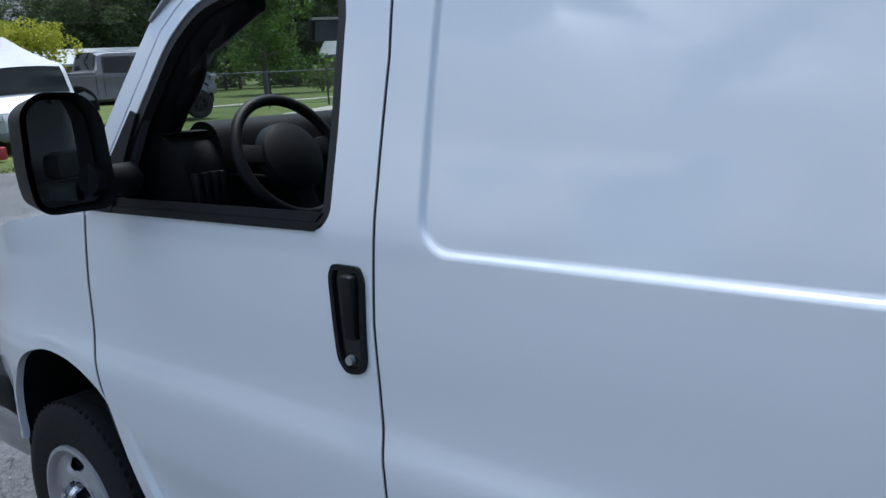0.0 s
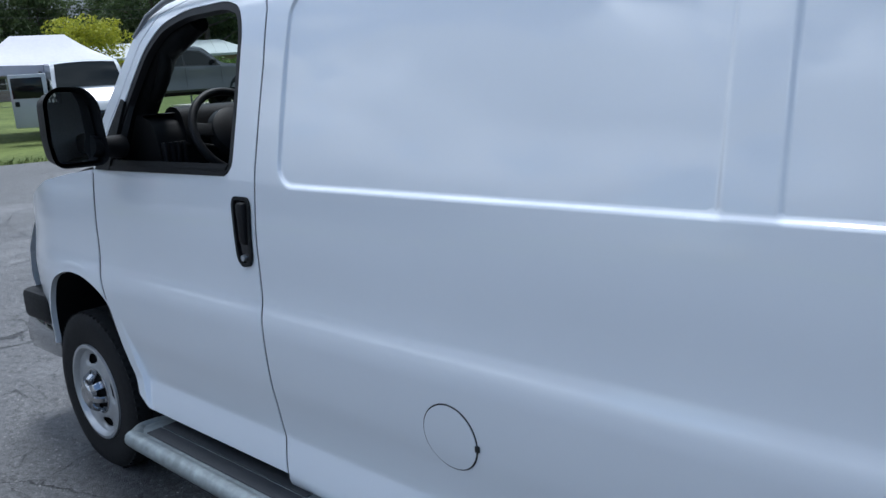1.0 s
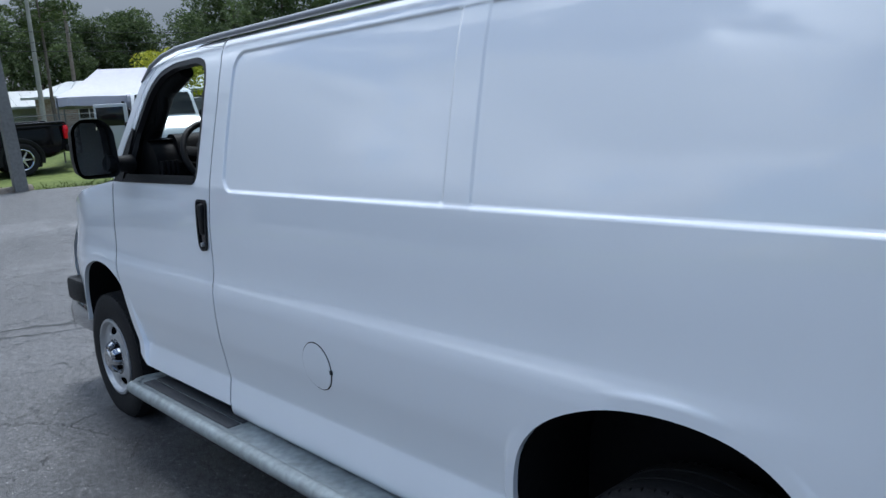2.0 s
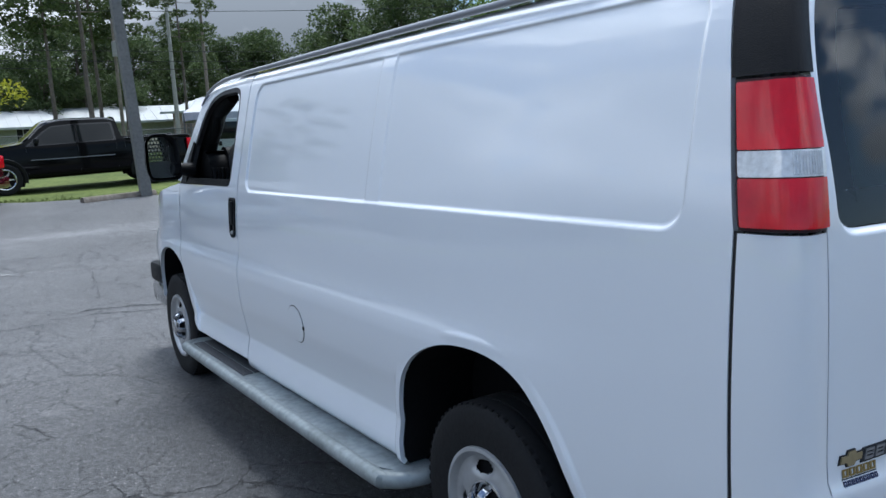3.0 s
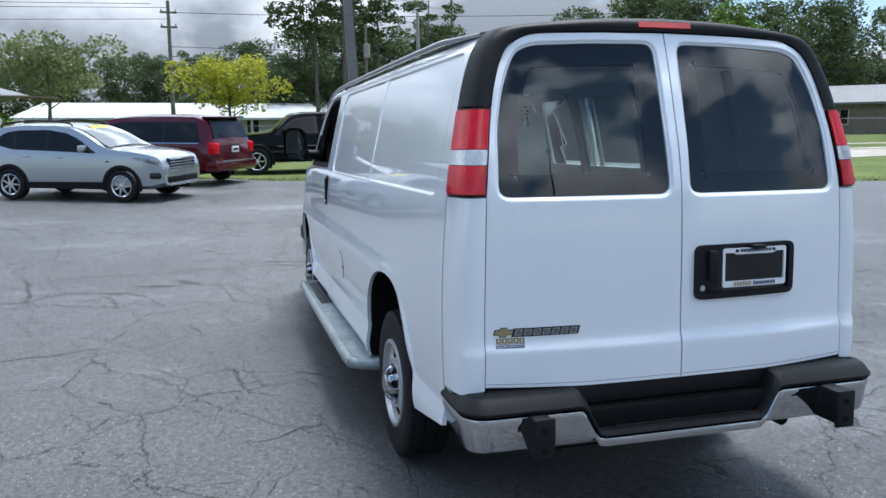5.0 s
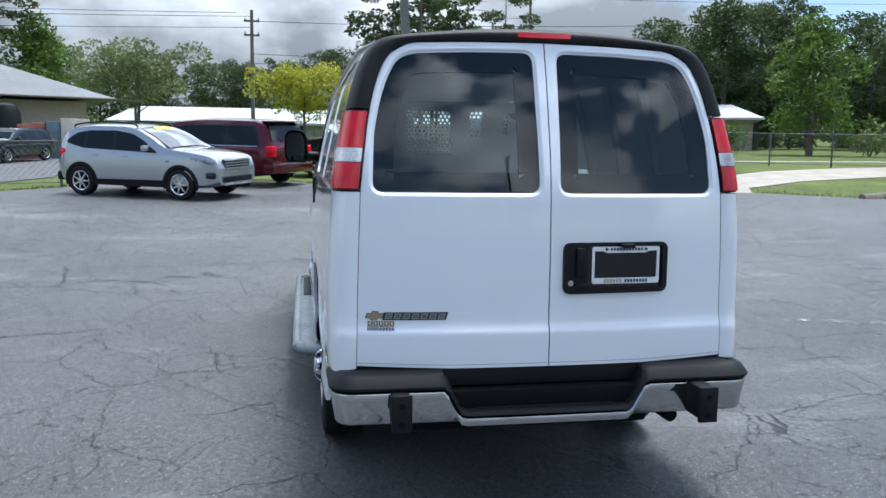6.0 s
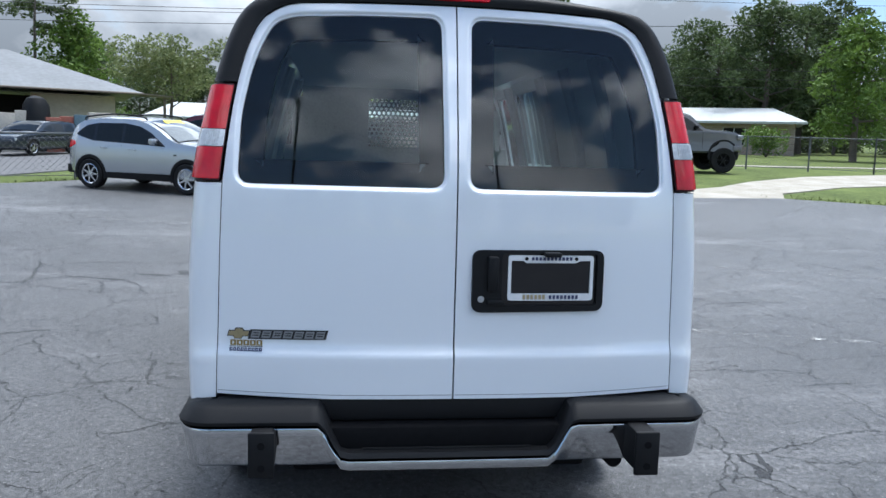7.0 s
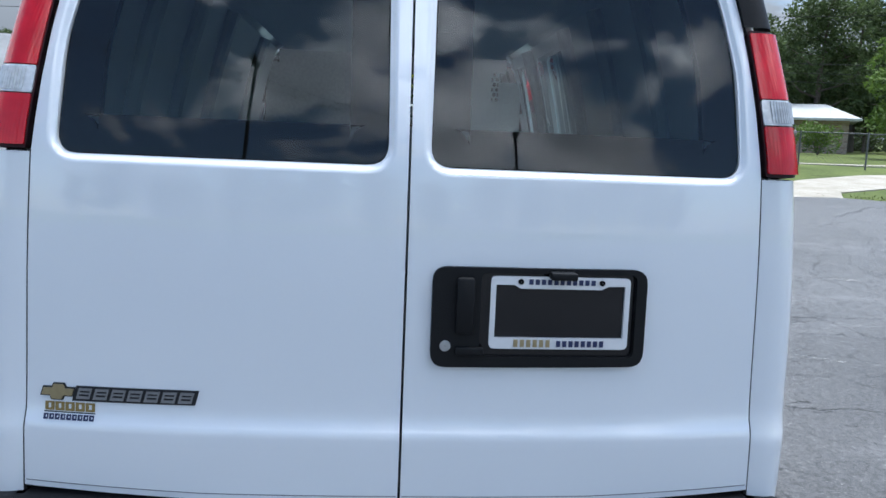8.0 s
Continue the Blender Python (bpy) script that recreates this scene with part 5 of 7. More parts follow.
    l.new(worn.outputs[0], chip.inputs["A"])
    chip.inputs["B"].default_value = (0.34, 0.34, 0.33, 1)
    mix2 = n.new("ShaderNodeMix")
    mix2.data_type = "RGBA"
    l.new(total.outputs[0], mix2.inputs["Factor"])
    l.new(chip.outputs["Result"], mix2.inputs["A"])
    mix2.inputs["B"].default_value = (0.012, 0.012, 0.013, 1)
    l.new(mix2.outputs["Result"], p.inputs["Base Color"])
    # the cracks are sunk
    old = p.inputs["Normal"].links[0].from_node
    b = n.new("ShaderNodeBump")
    b.invert = True
    b.inputs["Strength"].default_value = 0.8
    b.inputs["Distance"].default_value = 0.02
    l.new(total.outputs[0], b.inputs["Height"])
    l.new(old.outputs["Normal"], b.inputs["Normal"])
    l.new(b.outputs["Normal"], p.inputs["Normal"])
    return m


ASPHALT = asphalt_material()
GRASS = material("grass", (0.135, 0.165, 0.052), 0.9, grain=0.6, size=9, blotch=0.6, second=(0.055, 0.075, 0.024), bump=0.6, spec=0.1)
GRAVEL = material("pale_gravel", (0.40, 0.37, 0.325), 0.9, grain=0.4, size=24, blotch=1.1, second=(0.22, 0.20, 0.15), bump=0.5)
CONCRETE = material("concrete", (0.36, 0.35, 0.33), 0.85, grain=0.35, size=25, blotch=1.2, bump=0.3)
ROAD = material("far_road", (0.115, 0.115, 0.12), 0.85, grain=0.2, size=20, blotch=0.2)


def land(x0, x1, nx, y0, y1, ny, lift, bend=None):
    bm = bmesh.new()
    rows = []
    for i in range(nx + 1):
        x = x0 + (x1 - x0) * i / nx
        rows.append([bm.verts.new((x, y0 + (y1 - y0) * k / ny, ground_z(x, y0 + (y1 - y0) * k / ny) + lift)) for k in range(ny + 1)])
    for a, b in zip(rows, rows[1:]):
        for k in range(ny):
            bm.faces.new((a[k], b[k], b[k + 1], a[k + 1]))
    return bm


def patch(outline, lift, step):
    me = sheet(outline, [], lambda x, y: (x, y, ground_z(x, y) + lift), step, 0.06, out=(0, 0, 1))
    return me


solid("ground", land(-420, 380, 260, -400, 400, 80, -0.045), GRASS, "mown green grass around the lot", "ground", kind="structure")
LOT = [(60, -40), (60, 40), (-8, 40), (-13.2, 20), (-15.1, 13.0), (-16.4, 10.7), (-16.2, 8.4), (-16.7, 6.4), (-17.5, 4.4), (-17.9, 3.0), (-18.2, 2.1), (-18.8, 0.5), (-19.2, -0.5), (-20.2, -1.5), (-20.7, -3.6), (-19.7, -6.2), (-18.3, -7.2), (-17.4, -8.2), (-16.4, -12), (-15.0, -40)]
solid("pavement", patch(LOT, 0.0, 1.0), ASPHALT, "cracked grey asphalt lot", "pavement", kind="structure")
DRIVE = [(-16.1, 8.2), (-16.3, 10.8), (-17.8, 11.6), (-20.0, 14.8), (-21.6, 19.0), (-22.6, 26), (-24, 36), (-29, 36), (-27.6, 26), (-26.2, 20.4), (-24.4, 16.2), (-21.6, 12.6), (-19.5, 10.6), (-18.0, 8.4), (-16.9, 7.0), (-16.3, 7.2)]
solid("road", patch(DRIVE, -0.02, 0.6), GRAVEL, "pale gravel driveway", "driveway", kind="structure")
solid("road", patch([(-19.5, -9.6), (-22, -8.4), (-34, -10), (-34, -60), (-18.2, -60)], -0.02, 1.5), ROAD, "pale far road behind the fence", "road", kind="structure")
solid("road", patch([(-32.0, 15.0), (-33.2, 15.0), (-31.5, 60), (-30.2, 60)], -0.02, 1.0), GRAVEL, "pale path across the grass", "path", kind="structure")


def worn_paint():
    """Road paint rubbed away in patches."""
    m = material("worn_paint", (0.42, 0.42, 0.41), 0.7, grain=0.3, size=30)
    n, l = m.node_tree.nodes, m.node_tree.links
    tc = n.new("ShaderNodeTexCoord")
    rub = n.new("ShaderNodeTexNoise")
    rub.inputs["Scale"].default_value = 7.0
    rub.inputs["Detail"].default_value = 9.0
    rub.inputs["Roughness"].default_value = 0.75
    l.new(tc.outputs["Object"], rub.inputs["Vector"])
    cut = n.new("ShaderNodeMapRange")
    cut.inputs["From Min"].default_value = 0.49
    cut.inputs["From Max"].default_value = 0.72
    l.new(rub.outputs["Fac"], cut.inputs["Value"])
    l.new(cut.outputs[0], n["Principled BSDF"].inputs["Alpha"])
    return m


WORN = worn_paint()


def parking_line(x0, y0, x1, y1):
    d = Vector((x1 - x0, y1 - y0)).normalized()
    q = Vector((-d.y, d.x)) * 0.055
    line = [(x0 - q.x, y0 - q.y), (x1 - q.x, y1 - q.y), (x1 + q.x, y1 + q.y), (x0 + q.x, y0 + q.y)]
    me = sheet(line, [], lambda x, y: (x, y, ground_z(x, y) + 0.006), 0.5, 0.003, out=(0, 0, 1))
    solid("parking_line", me, WORN, "worn white parking line on the asphalt", "parking line", group="parking lines")


for ends in ((-11.55, -4.9, -9.95, -0.2), (-7.6, 4.6, -6.9, 6.9), (-4.3, 2.4, -3.4, 5.4)):
    parking_line(*ends)


def tufts():
    """Grass blades along the lot's edge, joined."""
    rnd = random.Random(4)
    verts, faces = [], []
    edge = fine([(-13.2, 20), (-15.2, 13.0), (-16.3, 11.2)], 0.02, False) + fine([(-17.0, 6.4), (-17.8, 4.4), (-18.0, 3.0), (-18.3, 2.1), (-18.9, 0.5), (-19.3, -0.5), (-20.3, -1.5), (-20.8, -3.6), (-19.8, -6.2), (-18.4, -7.2), (-17.5, -8.2)], 0.012, False)
    for x, y in edge:
        for _ in range(2):
            px, py = x - abs(rnd.gauss(0, 0.5)), y + rnd.gauss(0, 0.2)
            h, a = rnd.uniform(0.0, 0.035), rnd.uniform(0, 6.28)
            z = ground_z(px, py) - 0.04
            k = len(verts)
            dx, dy = 0.012 * math.cos(a), 0.012 * math.sin(a)
            lean = (rnd.gauss(0, 0.03), rnd.gauss(0, 0.03))
            verts += [(px - dx, py - dy, z), (px + dx, py + dy, z), (px + lean[0], py + lean[1], z + h + 0.04)]
            faces.append((k, k + 1, k + 2))
    me = bpy.data.meshes.new("tufts")
    me.from_pydata(verts, [], faces)
    solid("grass", me, GRASS, "rough grass tufts along the asphalt edge", "grass", kind="stuff")


tufts()

# ---------------------------------------------------------------- parked cars


def car_paint(name, colour, rough=0.22, metal=0.0, flake=0.04):
    m = material(name, colour, rough, metal=metal, grain=flake, size=500, blotch=2, coat=1.0)
    m.node_tree.nodes["Principled BSDF"].inputs["Coat IOR"].default_value = 1.45
    m.node_tree.nodes["Principled BSDF"].inputs["Specular IOR Level"].default_value = 0.2
    return m


SILVER = car_paint("silver_paint", (0.43, 0.45, 0.48), 0.26, 0.7)
MAROON = car_paint("maroon_paint", (0.075, 0.003, 0.009), 0.2)
BLACK = material("black_paint", (0.003, 0.003, 0.004), 0.06, grain=0.2, size=500, spec=0.14)
GREY = car_paint("grey_paint", (0.13, 0.13, 0.14), 0.4, 0.2)
NIGHT = car_paint("dark_blue_paint", (0.02, 0.025, 0.035), 0.2)
CAR_WHITE = car_paint("camper_paint", (0.44, 0.46, 0.48), 0.35)
ALLOY = material("alloy", (0.62, 0.63, 0.65), 0.22, metal=0.9, grain=0.1, size=40)
HEAD_LENS = material("head_lamp_lens", (0.30, 0.31, 0.33), 0.08, metal=0.4, grain=0.75, size=22, blotch=14, coat=1.0)
YELLOW = material("yellow_sticker", (0.75, 0.62, 0.05), 0.5, grain=0.1, size=20)


def spoke_wheel(r, rim, width, spokes):
    w = width / 2
    tyre = lathe(bmesh.new(), [(rim, -w * 0.8), (r * 0.82, -w), (r * 0.95, -w * 0.93), (r, -w * 0.7), (r, w * 0.7), (r * 0.95, w * 0.93), (r * 0.82, w), (rim, w * 0.8)], 32)
    ring = lathe(bmesh.new(), [(rim + 0.004, w * 0.8), (rim - 0.02, w * 0.6), (rim - 0.02, -w * 0.6), (rim + 0.006, -w * 0.86), (rim - 0.006, -w * 0.9), (rim - 0.03, -w * 0.75)], 32)
    for i in range(spokes):
        m = Matrix.Rotation(2 * math.pi * i / spokes, 4, "Y")
        for s in (-1, 1):
            box(ring, 0.03, rim - 0.01, -w * 0.82, -w * 0.5, s * 0.022 - 0.011, s * 0.022 + 0.011, m=m @ Matrix.Rotation(s * 0.09, 4, "Y"))
    lathe(ring, [(0.055, -w * 0.5), (0.055, -w * 0.86), (0.001, -w * 0.9)], 16)
    back = lathe(bmesh.new(), [(rim - 0.022, -w * 0.2), (0.001, -w * 0.2)], 24)
    return mesh_of(tyre, "tyre"), mesh_of(ring, "rim"), mesh_of(back, "disc")


def vehicle(name, label, paint, s, at):
    """A car from its side line: x forward from the rear bumper, z up. s holds sizes in metres."""
    root = thing(name, label, s["category"], at)
    L = s["length"]
    xs = [p[0] for p in s["deck"]]
    deck = smooth_or_line(s["deck"])
    belt = smooth_or_line(s["belt"])
    low = smooth_or_line(s["low"])
    wide = s["width"] / 2

    def half(x, z):
        """Half the width at a place along the car."""
        k = min(1, max(0, (z - belt(x)) / max(0.05, s["roof"] - belt(x))))
        end = min(x / 0.55, (L - x) / 0.8, 1.0)
        pinch = 0.16 * (1 - max(0, end)) ** 2 * (1.2 if x > L / 2 else 0.8)
        mid = 0.03 * (abs(z - 0.62) / 0.4) ** 2 if z < belt(x) else 0.03 * ((belt(x) - 0.62) / 0.4) ** 2
        return wide - pinch - min(mid, 0.05) - s["lean"] * k
    n = 56
    bm = bmesh.new()
    rows = []
    for i in range(n + 1):
        x = L * i / n
        b, d, g = belt(x), deck(x), low(x)
        ring = []
        top = max(d, b + 0.012)
        zs = [g, g + 0.07, g + 0.2, (g + b) / 2, b - 0.12, b - 0.02, b + (top - b) * 0.15, b + (top - b) * 0.5, b + (top - b) * 0.85, top - 0.02 * (top - b > 0.2)]
        pts = [(half(x, z) - (0.09 if j == 0 else 0.0), z) for j, z in enumerate(zs)]
        w = pts[-1][0]
        pts += [(w - 0.05, top + 0.0), (w * 0.75, top + 0.022), (w * 0.4, top + 0.034), (0.0, top + 0.038)]
        ring = [bm.verts.new((x, y, z)) for y, z in pts] + [bm.verts.new((x, -y, z)) for y, z in reversed(pts[:-1])]
        rows.append(ring)
    m = len(rows[0])
    for a, c in zip(rows, rows[1:]):
        for k in range(m - 1):
            bm.faces.new((a[k], a[k + 1], c[k + 1], c[k]))
        bm.faces.new((a[m - 1], a[0], c[0], c[m - 1]))
    bm.faces.new(rows[0])
    bm.faces.new(list(reversed(rows[-1])))
    bmesh.ops.recalc_face_normals(bm, faces=bm.faces)
    body = part("body", bm, paint, root)
    # dark trim round the side windows, then the panes
    for line in s.get("glasshouse", ()):
        for sgn in (-1, 1):
            g = sheet(rounded(line, 0.04, 3), [], lambda x, z, q=sgn: (x, q * (half(x, z) + 0.002), z), 0.12, 0.01, out=(0, sgn, 0))
            part("window_trim", g, GLOSS_BLACK, root)
    for line in s["windows"]:
        for sgn in (-1, 1):
            g = sheet(rounded([(x, z) for x, z in line], 0.05, 3), [], lambda x, z, q=sgn: (x, q * (half(x, z) + 0.006), z), 0.12, 0.01, out=(0, sgn, 0))
            part("side_window", g, DARK_GLASS, root, "dark side window")
    for nm, (xa, za, xb, zb), hw in s["screens"]:
        y = 0.86
        bm = bmesh.new()
        rows = []
        for i in range(5):
            t = 0.06 + 0.88 * i / 4
            x = xa + (xb - xa) * t
            z = za + (zb - za) * t
            w = (half(x, z) - 0.10 - 0.02 * t) if not hw else hw * (1 - 0.12 * t)
            steep = abs(zb - za) / max(0.05, abs(xb - xa))
            rows.append([bm.verts.new((x, w * k / 4, deck(x) + 0.038 * (1 - (k / 4) ** 2) + 0.02 + 0.02 * steep)) for k in range(-4, 5)])
        for a, c in zip(rows, rows[1:]):
            for k in range(8):
                bm.faces.new((a[k], a[k + 1], c[k + 1], c[k]))
        bmesh.ops.recalc_face_normals(bm, faces=bm.faces)
        part(nm, bm, DARK_GLASS if nm != "windshield" else s.get("shield", DARK_GLASS), root, "glass " + nm.replace("_", " "))
    # wheels and arches
    r, rim = s["wheel"]
    tyre, ring, disc = spoke_wheel(r, rim, 0.24, s.get("spokes", 6))
    for x in s["axles"]:
        for sgn in (-1, 1):
            y = wide - 0.088
            mt = Matrix.Translation((x, sgn * y, r)) @ (Matrix.Rotation(math.pi, 4, "Z") if sgn > 0 else Matrix.Identity(4))
            wh = part("wheel", tyre, RUBBER, root, "black tyre on a spoked wheel", at=mt)
            part("rim", ring, ALLOY if not s.get("dark_rims") else s["dark_rims"], wh, "spoked rim")
            part("brake_disc", disc, UNDER, wh)
            arch = bmesh.new()
            rows = []
            R = r + s.get("gap", 0.055)
            zc = r + s.get("lift", 0.0)
            for i in range(15):
                a = math.pi * (i / 14 * 1.16 - 0.08)
                c, q = math.cos(a), math.sin(a)
                rows.append([arch.verts.new((x + k * c, sgn * (half(x + k * c, max(0.35, zc + k * q)) + o), zc + k * q)) for k, o in ((R - 0.10, -0.05), (R - 0.01, 0.010), (R + 0.045, 0.012), (R + 0.06, -0.002))])
            for a, c in zip(rows, rows[1:]):
                for k in range(3):
                    arch.faces.new((a[k], a[k + 1], c[k + 1], c[k]))
            bmesh.ops.recalc_face_normals(arch, faces=arch.faces)
            part("wheel_arch", arch, s.get("arch", BLACK_TRIM), root)
            well = prism(bmesh.new(), [(x + (R - 0.005) * math.cos(a), zc + (R - 0.005) * math.sin(a)) for a in [math.pi * (k / 12 * 1.3 - 0.15) for k in range(13)]], 0.02, lambda u, v, w, q=sgn: (u, q * (half(u, max(0.35, v)) + 0.003 - w), v))
            part("wheel_well", well, UNDER, root)
    # rocker cladding, mirrors, handles
    for sgn in (-1, 1):
        x0, x1 = s["axles"][0] + r + 0.1, s["axles"][1] - r - 0.1
        if s.get("cladding", True):
            part("rocker", prism(bmesh.new(), [(x0, low(x0) - 0.0), (x1, low(x1)), (x1, low(x1) + 0.13), (x0, low(x0) + 0.13)], 0.04, lambda u, v, w, q=sgn: (u, q * (half(u, v) - 0.02 + w), v)), BLACK_TRIM, root)
        mx, mz = s["mirror"]
        mm = bmesh.new()
        y = sgn * (half(mx, mz) + 0.10)
        box(mm, mx - 0.06, mx + 0.05, y - 0.10, y + 0.10, mz - 0.06, mz + 0.08, 0.03)
        part("door_mirror", mm, s.get("mirror_paint", paint), root)
        for hx, hz in s["handles"]:
            yh = half(hx, hz)
            part("door_handle", boxed(hx - 0.09, hx + 0.09, min(sgn * yh, sgn * (yh + 0.03)), max(sgn * yh, sgn * (yh + 0.03)), hz - 0.014, hz + 0.014, 0.008), s.get("handle", paint), root)
        for (a, c) in s.get("rails", ()):
            part("roof_rail", tube(bmesh.new(), smooth_path([(a, sgn * (half(a, s["roof"]) - 0.10), deck(a) + 0.03), (a + 0.12, sgn * (half(a, s["roof"]) - 0.09), deck(a + 0.12) + 0.075), ((a + c) / 2, sgn * (half((a + c) / 2, s["roof"]) - 0.08), deck((a + c) / 2) + 0.085), (c - 0.15, sgn * (half(c, s["roof"]) - 0.09), deck(c - 0.15) + 0.075), (c, sgn * (half(c, s["roof"]) - 0.10), deck(c) + 0.03)]), 0.02, 8), s.get("rail_mat", BLACK_TRIM), root)
        for z, x0, x1, mat in s.get("strips", ()):
            part("side_strip", prism(bmesh.new(), [(x0, z), (x1, z), (x1, z + 0.025), (x0, z + 0.025)], 0.012, lambda u, v, w, q=sgn: (u, q * (half(u, v) - 0.002 + w), v)), mat, root)
        seams = [[(sx, low(sx) + 0.15), (sx, belt(sx) - 0.01)] for sx in s.get("seams", ())]
        for line in seams:
            (sx, z0), (_, z1) = line
            part("door_gap", prism(bmesh.new(), [(sx - 0.005, z0), (sx + 0.005, z0), (sx + 0.005, z1), (sx - 0.005, z1)], 0.004, lambda u, v, w, q=sgn: (u, q * (half(u, v) - 0.001 + w), v)), SEAL, root)
    return root, half, deck, belt, low


def smooth_or_line(pts):
    return smooth_curve([p[0] for p in pts], [p[1] for p in pts])


def stand(x, y, heading, reach=0.0):
    """A pose on the ground, facing the heading (degrees from +x), tilted with the slope under a car of that half length."""
    h = Matrix.Rotation(radians(heading), 4, "Z")
    mid = Vector((x, y, 0)) + h @ Vector((reach, 0, 0))
    e = 1.0
    gx = (ground_z(mid.x + e, mid.y) - ground_z(mid.x - e, mid.y)) / (2 * e)
    gy = (ground_z(mid.x, mid.y + e) - ground_z(mid.x, mid.y - e)) / (2 * e)
    tilt = Vector((0, 0, 1)).rotation_difference(Vector((-gx, -gy, 1)).normalized()).to_matrix().to_4x4()
    foot = Matrix.Translation((mid.x, mid.y, ground_z(mid.x, mid.y)))
    return foot @ tilt @ h @ Matrix.Translation((-reach, 0, 0))


def end_block(root, name, x0, x1, y0, y1, z0, z1, mat, label="", bevel=0.02, both=True):
    for sgn in ((-1, 1) if both else (1,)):
        a, b = sorted((sgn * y0, sgn * y1))
        part(name, boxed(x0, x1, a, b, z0, z1, bevel), mat, root, label)


def shorten(root, x0, k):
    """Draws the tail of a car in, behind x0, by the factor k."""
    for ob in root.children_recursive:
        if ob.parent == root and not ob.name.startswith(("wheel", "tyre", "rim")) and ob.data and ob.matrix_basis == Matrix.Identity(4):
            for v in ob.data.vertices:
                if v.co.x < x0:
                    v.co.x = x0 - (x0 - v.co.x) * k


def compact_suv():
    s = dict(category="car", length=4.52, width=1.84, roof=1.63, lean=0.17, wheel=(0.345, 0.235), axles=(0.93, 3.62),
             deck=[(0.0, 0.98), (0.08, 1.14), (0.38, 1.48), (0.75, 1.61), (1.3, 1.66), (1.9, 1.655), (2.35, 1.60), (2.85, 1.40), (3.34, 1.135), (3.7, 1.10), (4.1, 1.045), (4.33, 0.985), (4.46, 0.90), (4.52, 0.76)],
             belt=[(0.0, 0.92), (0.5, 1.08), (1.5, 1.07), (2.6, 1.04), (3.3, 1.02), (4.0, 0.97), (4.38, 0.88), (4.52, 0.66)],
             low=[(0.0, 0.45), (0.4, 0.30), (1.5, 0.27), (3.2, 0.27), (4.2, 0.28), (4.52, 0.36)],
             glasshouse=[[(0.42, 1.26), (1.0, 1.12), (2.0, 1.09), (3.05, 1.05), (2.62, 1.34), (2.30, 1.48), (1.85, 1.545), (1.1, 1.535), (0.78, 1.48)]],
             windows=[[(0.52, 1.26), (0.99, 1.15), (1.0, 1.50), (0.82, 1.46)], [(1.08, 1.14), (1.80, 1.12), (1.80, 1.52), (1.08, 1.51)], [(1.88, 1.12), (2.90, 1.08), (2.54, 1.34), (2.28, 1.46), (1.88, 1.52)]],
             screens=[("windshield", (3.36, 1.10, 2.38, 1.60), None), ("rear_window", (0.10, 1.14, 0.42, 1.50), None)],
             mirror=(2.78, 1.15), handles=[(1.35, 0.97), (2.15, 0.95)], rails=[(0.55, 2.35)], seams=(1.04, 1.83, 2.98), spokes=7,
             shield=material("bright_windshield", (0.06, 0.07, 0.075), 0.03, coat=1.0), strips=())
    root, half, deck, belt, low = vehicle("compact_suv", "silver compact SUV with black cladding, parked on the asphalt", SILVER, s, None)
    for sgn in (-1, 1):
        on = lambda x, z, q=sgn: (x, q * (half(x, z) + 0.006), z)
        part("head_lamp", sheet(rounded([(3.86, 0.945), (4.30, 0.835), (4.46, 0.80), (4.47, 0.86), (4.32, 0.915), (3.98, 0.975)], 0.02, 3), [], on, 0.04, 0.012, out=(0, sgn, 0)), HEAD_LENS, root, "clear slim head lamp")
        part("tail_lamp", sheet(rounded([(0.03, 0.93), (0.20, 0.95), (0.46, 1.03), (0.40, 1.10), (0.12, 1.12), (0.03, 1.06)], 0.03, 3), [], on, 0.04, 0.012, out=(0, sgn, 0)), RED_LENS, root, "red wrap-round tail lamp")
        part("door_crease", sheet([(0.55, 0.985), (3.75, 0.94), (3.75, 0.955), (0.55, 1.0)], [], lambda x, z, q=sgn: (x, q * (half(x, z) + 0.004), z), 0.1, 0.006, out=(0, sgn, 0)), SILVER, root)
        part("lower_cladding", sheet([(1.36, 0.30), (3.20, 0.30), (3.17, 0.43), (1.40, 0.41)], [], lambda x, z, q=sgn: (x, q * (half(x, z) + 0.012), z), 0.1, 0.012, out=(0, sgn, 0)), BLACK_TRIM, root, "black lower door cladding")
        part("side_badge", sheet([(3.27, 0.86), (3.36, 0.86), (3.36, 0.885), (3.27, 0.885)], [], lambda x, z, q=sgn: (x, q * (half(x, z) + 0.006), z), 0.05, 0.006, out=(0, sgn, 0)), GLOSS_BLACK, root)
    for z in (0.715, 0.775, 0.835, 0.893):
        part("grille_bar", boxed(4.40, 4.56, -0.50, 0.50, z, z + 0.030, 0.01), CHROME, root, "chrome grille bar")
    part("grille", boxed(4.36, 4.535, -0.52, 0.52, 0.70, 0.93, 0.04), GLOSS_BLACK, root)
    part("lower_grille", boxed(4.36, 4.545, -0.60, 0.60, 0.40, 0.54, 0.03), BLACK_TRIM, root)
    part("skid_plate", boxed(4.34, 4.555, -0.55, 0.55, 0.33, 0.385, 0.015), SILVER, root)
    end_block(root, "fog_lamp", 4.22, 4.46, 0.54, 0.84, 0.50, 0.64, GLOSS_BLACK, "", 0.03)
    end_block(root, "fog_lens", 4.36, 4.475, 0.66, 0.75, 0.53, 0.61, CLEAR_LENS, "", 0.02)
    part("rear_bumper", boxed(-0.02, 0.30, -0.86, 0.86, 0.34, 0.55, 0.04), BLACK_TRIM, root)
